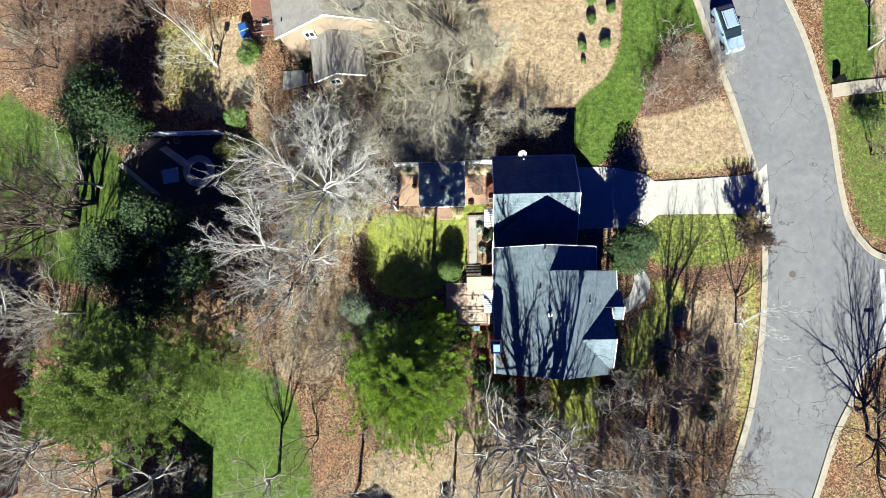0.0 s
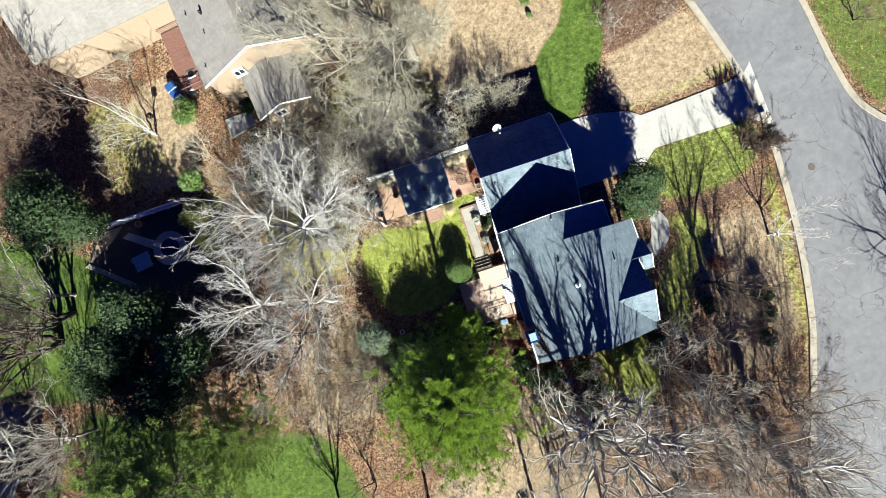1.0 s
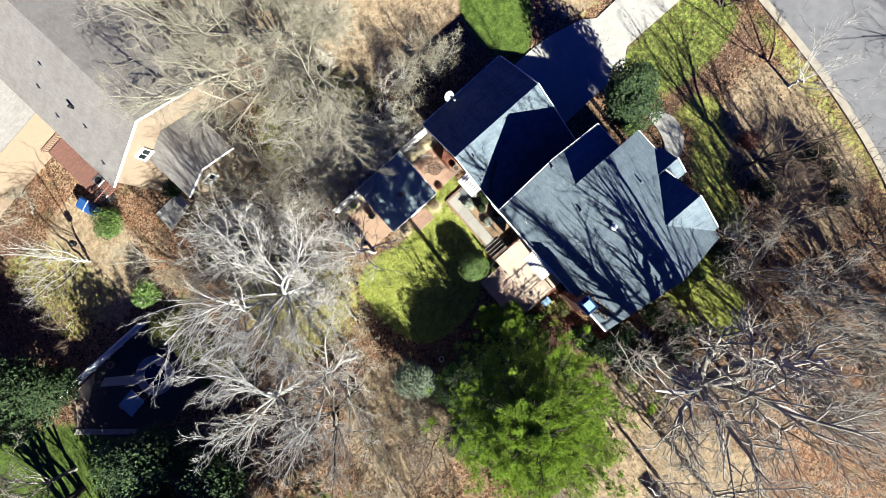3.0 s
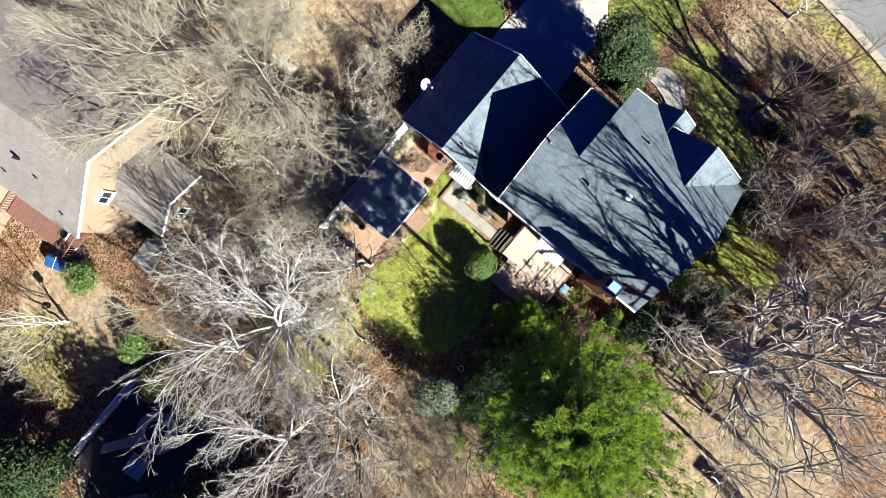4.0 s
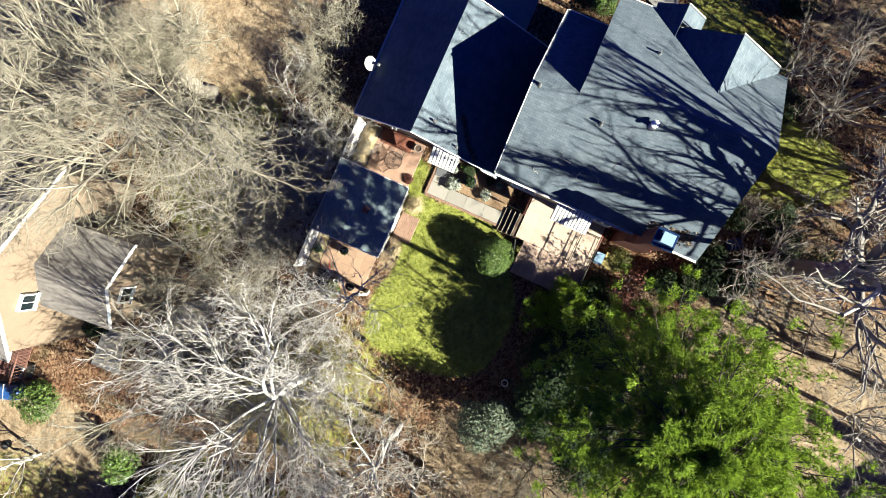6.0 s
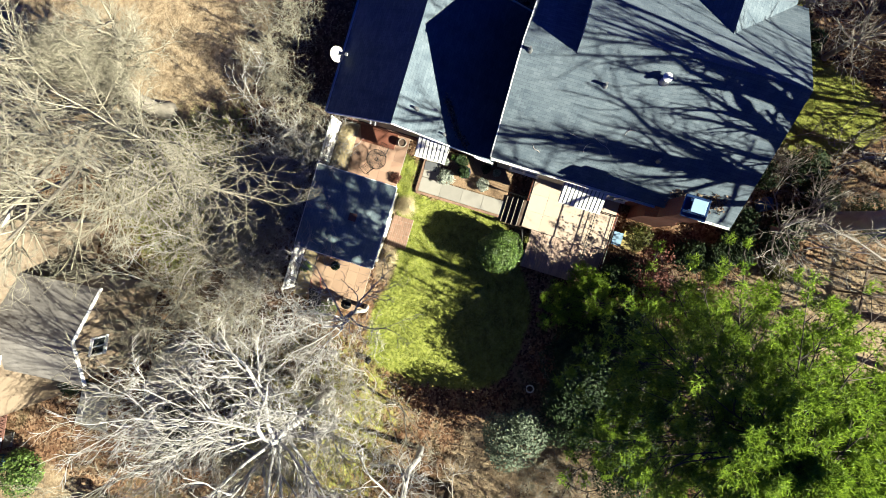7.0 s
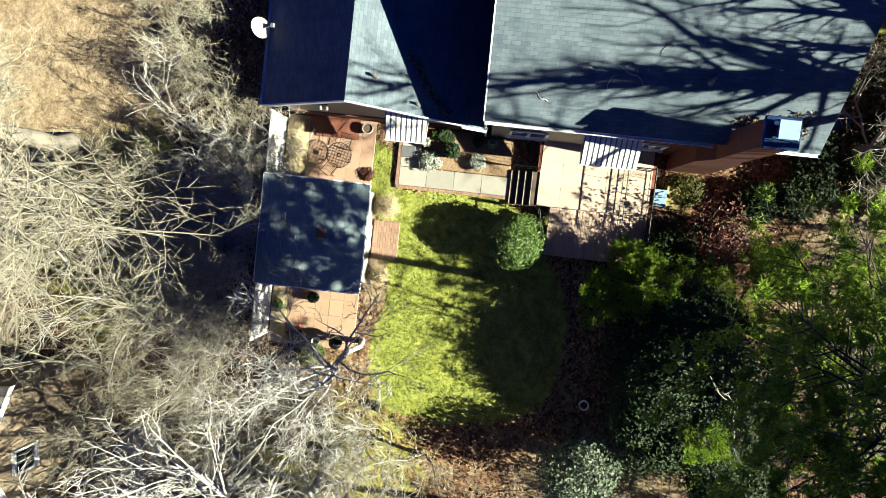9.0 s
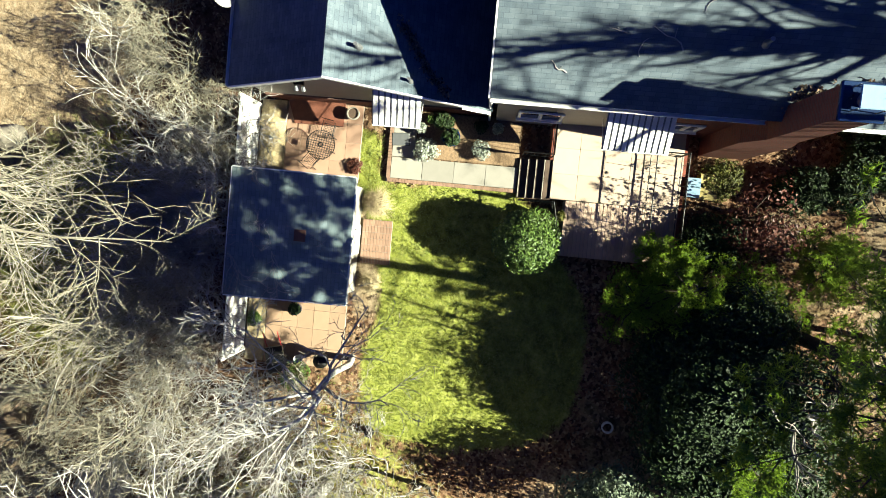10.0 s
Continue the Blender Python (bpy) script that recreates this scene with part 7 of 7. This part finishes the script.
for v in (-0.28, 0.28):
    part("handle", crod((0.4, v, 0.4), (1.1, v, 0.62), 0.018), M_RED, cart)
    part("leg", crod((0.3, v, 0.3), (0.4, v, 0.0), 0.015), M_STEEL, cart)
part("wheel", crod((-0.45, -0.05, 0.19), (-0.45, 0.05, 0.19), 0.19, None, 16), M_RUBBER, cart)
bkt = thing("bucket", "white plastic bucket beside the cart", "bucket", pose(-4.7, 6.5, 0.05))
part("tub", lathe([(0.02, 0.0), (0.13, 0.0), (0.16, 0.32), (0.14, 0.32), (0.12, 0.03), (0.02, 0.03)], 16), M_WHITE, bkt)
part("rim", lathe([(0.155, 0.3), (0.175, 0.3), (0.175, 0.33), (0.155, 0.33), (0.155, 0.3)], 16), M_WHITE, bkt)
fr = thing("garden_hoop", "pale metal hoop lying on the shaded lawn", "hoop", pose(-6.05, -5.55, -0.02))
part("hoop", lathe([(0.17, 0.0), (0.22, 0.0), (0.22, 0.12), (0.17, 0.12), (0.17, 0.0)], 24), M_WHITE, fr)
part("stake", crod((0, 0.19, -0.05), (0, 0.19, 0.3), 0.015), M_IRON, fr)
lg = thing("garden_lantern", "small dark square lantern at the wood edge", "lantern", pose(-7.3, 3.5, -0.04, 0, 0, 30))
part("body", cbox((-0.13, -0.13, 0.0), (0.13, 0.13, 0.34), 0.01), M_IRON, lg)
part("roof", crod((0, 0, 0.34), (0, 0, 0.46), 0.22, 0.03, 4), M_IRON, lg)
gt = thing("side_table", "small glass-topped table at the patio end", "table", pose(3.2, -7.45, 0.0))
part("tabletop", cbox((-0.35, -0.25, 0.7), (0.35, 0.25, 0.72), 0.005), M_PALEBLUE, gt)
for u in (-0.32, 0.32):
    for v in (-0.22, 0.22):
        part("leg", crod((u, v, -0.08), (u, v, 0.7), 0.015), M_IRON, gt)
bx = thing("storage_bench", "yellow timber storage bench beside the chimney", "bench", pose(3.3, -8.1, -0.05))
part("chest", cbox((-0.45, -0.3, 0.0), (0.45, 0.3, 0.42), 0.01), plain("yellow_timber", (0.6, 0.45, 0.12), 0.2, 4.0, 0.7), bx)
part("lid", cbox((-0.48, -0.33, 0.422), (0.48, 0.33, 0.47), 0.01), plain("yellow_lid", (0.66, 0.52, 0.18), 0.2, 4.0, 0.7), bx)


# ---- old garden frame in the south wood ----
tr = thing("garden_trellis", "dark timber trellis pen with lattice panels", "trellis", pose(4.2, -20.9, 0, 0, 0, 8))
for x in (-1.2, 0.0, 1.2):
    for y in (-1.6, 0.0, 1.6):
        part("post", cbox((x - 0.05, y - 0.05, -0.1), (x + 0.05, y + 0.05, 2.0), 0.006), M_WOOD, tr)
for y in (-1.6, 0.0, 1.6):
    part("beam", cbox((-1.3, y - 0.04, 2.002), (1.3, y + 0.04, 2.1), 0.006), M_WOOD, tr)
for k in range(7):
    part("lath", cbox((-1.2 + 0.4 * k - 0.025, -1.75, 2.102), (-1.2 + 0.4 * k + 0.025, 1.75, 2.15), 0.004), M_WOOD, tr)


def leaf_drift(pts, width, n, seed):
    """Leaves gathered along a line on a roof."""
    rng = np.random.default_rng(seed)
    P = np.array(pts)
    k = rng.integers(0, len(P) - 1, n)
    t = rng.uniform(0, 1, (n, 1))
    c = P[k] * (1 - t) + P[k + 1] * t
    c[:, :2] += rng.normal(0, width, (n, 2)) * 0.5
    c[:, 2] += rng.uniform(0.01, 0.05, n)
    return c, rng


c, rng = leaf_drift([(7.1, 2.97, 0), (6.45, 2.54, 0), (5.78, 2.06, 0), (5.2, 1.48, 0)], 0.16, 420, 7)
c[:, 2] = GZR - (GR - c[:, 1]) * PITCH + rng.uniform(0.02, 0.06, len(c))
o = new("fallen_leaves", mesh_of("fallen_leaves", leaf_quads(c, np.tile((0.0, -0.5, 0.8), (len(c), 1)), 0.07, rng), M_LITTER, False))
tagged(o, "line of dry leaves caught on the garage roof", "leaves", kind="stuff")
c, rng = leaf_drift([(5.4, -8.2, 0), (5.45, -9.3, 0), (5.7, -10.4, 0)], 0.32, 700, 8)
c[:, 2] = ZE + (c[:, 0] - XW) * PITCH + rng.uniform(0.02, 0.07, len(c))
o = new("fallen_leaves", mesh_of("fallen_leaves", leaf_quads(c, np.tile((-0.5, 0.0, 0.8), (len(c), 1)), 0.08, rng), M_LITTER, False))
tagged(o, "drift of dry leaves on the roof behind the chimney", "leaves", kind="stuff")

mat = thing("door_mat", "grey woven mat on the concrete path", "mat", pose(4.1, 3.32, 0.085, 0, 0, 4))
part("weave", cbox((-0.22, -0.32, -0.008), (0.22, 0.32, 0.012), 0.006), M_STEEL, mat)
part("rim", cbox((-0.24, -0.34, -0.01), (0.24, 0.34, 0.006), 0.004), M_RUBBER, mat)
tp = thing("tarp_bundle", "small crumpled blue tarpaulin in the leaf litter", "tarpaulin", pose(7.2, -14.3, -0.05, 0, 0, 30))
part("cover", cbox((-0.35, -0.45, 0.0), (0.35, 0.45, 0.4), 0.12), M_BLUE, tp)
part("tie", cbox((-0.37, -0.02, 0.0), (0.37, 0.02, 0.41), 0.008), M_STEEL, tp)
leafy("evergreen_shrub", "dark evergreen shrub beside the neighbouring addition", (-13.6, 19.4), 0.9, 1.8, M_LEAF_DARK, 1500, 0.09, 311)
pad = part("pavement", slab([(-13.79, 19.25), (-13.64, 17.76), (-16.25, 17.13), (-16.38, 19.11)], -0.2, 0.06), M_CONC, None)
tagged(pad, "small weathered concrete pad beside the neighbouring addition", "concrete pad", kind="structure")
leafy("holly_tree", "dark evergreen tree in the back thicket", (-13.9, 12.4), 1.7, 3.2, M_LEAF_DARK, 6000, 0.09, 312, "tree", lumps=9)
leafy("photinia", "russet-leaved shrub in the back thicket", (-12.8, 11.3), 1.3, 2.2, M_LEAF_RED, 2200, 0.08, 313)
leafy("evergreen_shrub", "small yellow-green shrub in the south wood", (3.9, -15.8), 0.7, 1.0, M_LEAF_YEL, 1500, 0.08, 314)


def fallen_twig(x, y, turn, size, seed):
    """A crooked dead twig lying on the west slope of the roof."""
    r = random.Random(seed)
    V, F, pts, a = [], [], [np.zeros(3)], 0.0
    for _ in range(5):
        a += r.uniform(-0.7, 0.7)
        pts.append(pts[-1] + np.array((math.cos(a), math.sin(a), 0.0)) * size * 0.2)
    tube(V, F, np.array(pts), [0.02, 0.019, 0.017, 0.014, 0.01, 0.006], 6)
    tube(V, F, np.array([pts[2], pts[2] + np.array((0.12, -0.2, 0.03)) * size]), [0.012, 0.005], 5)
    o = new("fallen_twig", mesh_of("fallen_twig", (V, F), M_TWIG_WHITE))
    o.matrix_basis = Matrix.Translation((x, y, ZE + (x - XW) * PITCH + 0.03)) @ Matrix.Rotation(-math.atan(PITCH), 4, "Y") @ Matrix.Rotation(radians(turn), 4, "Z")
    return tagged(o, "crooked dead twig lying on the grey shingles", "twig", "twigs on the roof")


for x, y, turn, size, sd in ((6.3, -4.95, 60, 1.1, 1), (5.6, -2.0, 20, 0.6, 2), (6.6, -3.4, 100, 0.5, 3), (6.1, -3.85, 40, 0.7, 4), (7.4, -5.6, 75, 0.6, 5)):
    fallen_twig(x, y, turn, size, sd)
# added slab: the dark shadow on the patio edge, put into its colour
stp = part("shadow_slab", slab([(5.25, 7.78), (5.25, 5.55), (4.38, 5.58), (4.36, 7.45)], 0.0, 0.14), plain("shadow_brown_paving", (0.3, 0.1, 0.06), 0.3, 4.0, 0.85), None)
tagged(stp, "low slab in shadow-dark red brown against the garage wall", "stoop", kind="structure")


def lattice_fence(x0, x1, y, h, label):
    """A see-through fence: posts, rails and crossed laths."""
    f = thing("lattice_fence", label, "fence", Matrix.Identity(4), "lattice fences")
    for x in (x0, (x0 + x1) / 2, x1):
        part("post", cbox((x - 0.045, y - 0.045, -0.1), (x + 0.045, y + 0.045, h + 0.05), 0.006), M_WOOD, f)
    for z in (0.12, h):
        part("rail", cbox((x0, y - 0.02, z - 0.03), (x1, y + 0.02, z + 0.03), 0.004), M_WOOD, f)
    n = int((x1 - x0) / 0.16)
    for k in range(n):
        x = x0 + (k + 0.5) * (x1 - x0) / n
        part("lath", cbox((x - 0.015, y - 0.032, 0.1), (x + 0.015, y - 0.022, h)), M_WOOD, f)
    for k in range(int(h / 0.16)):
        z = 0.2 + 0.16 * k
        part("lath", cbox((x0, y + 0.022, z - 0.015), (x1, y + 0.032, z + 0.015)), M_WOOD, f)


lattice_fence(-2.0, 2.3, 9.15, 1.5, "dark weathered lattice fence behind the shed")
lattice_fence(2.5, 5.2, 9.9, 1.5, "dark weathered lattice fence behind the white fence")
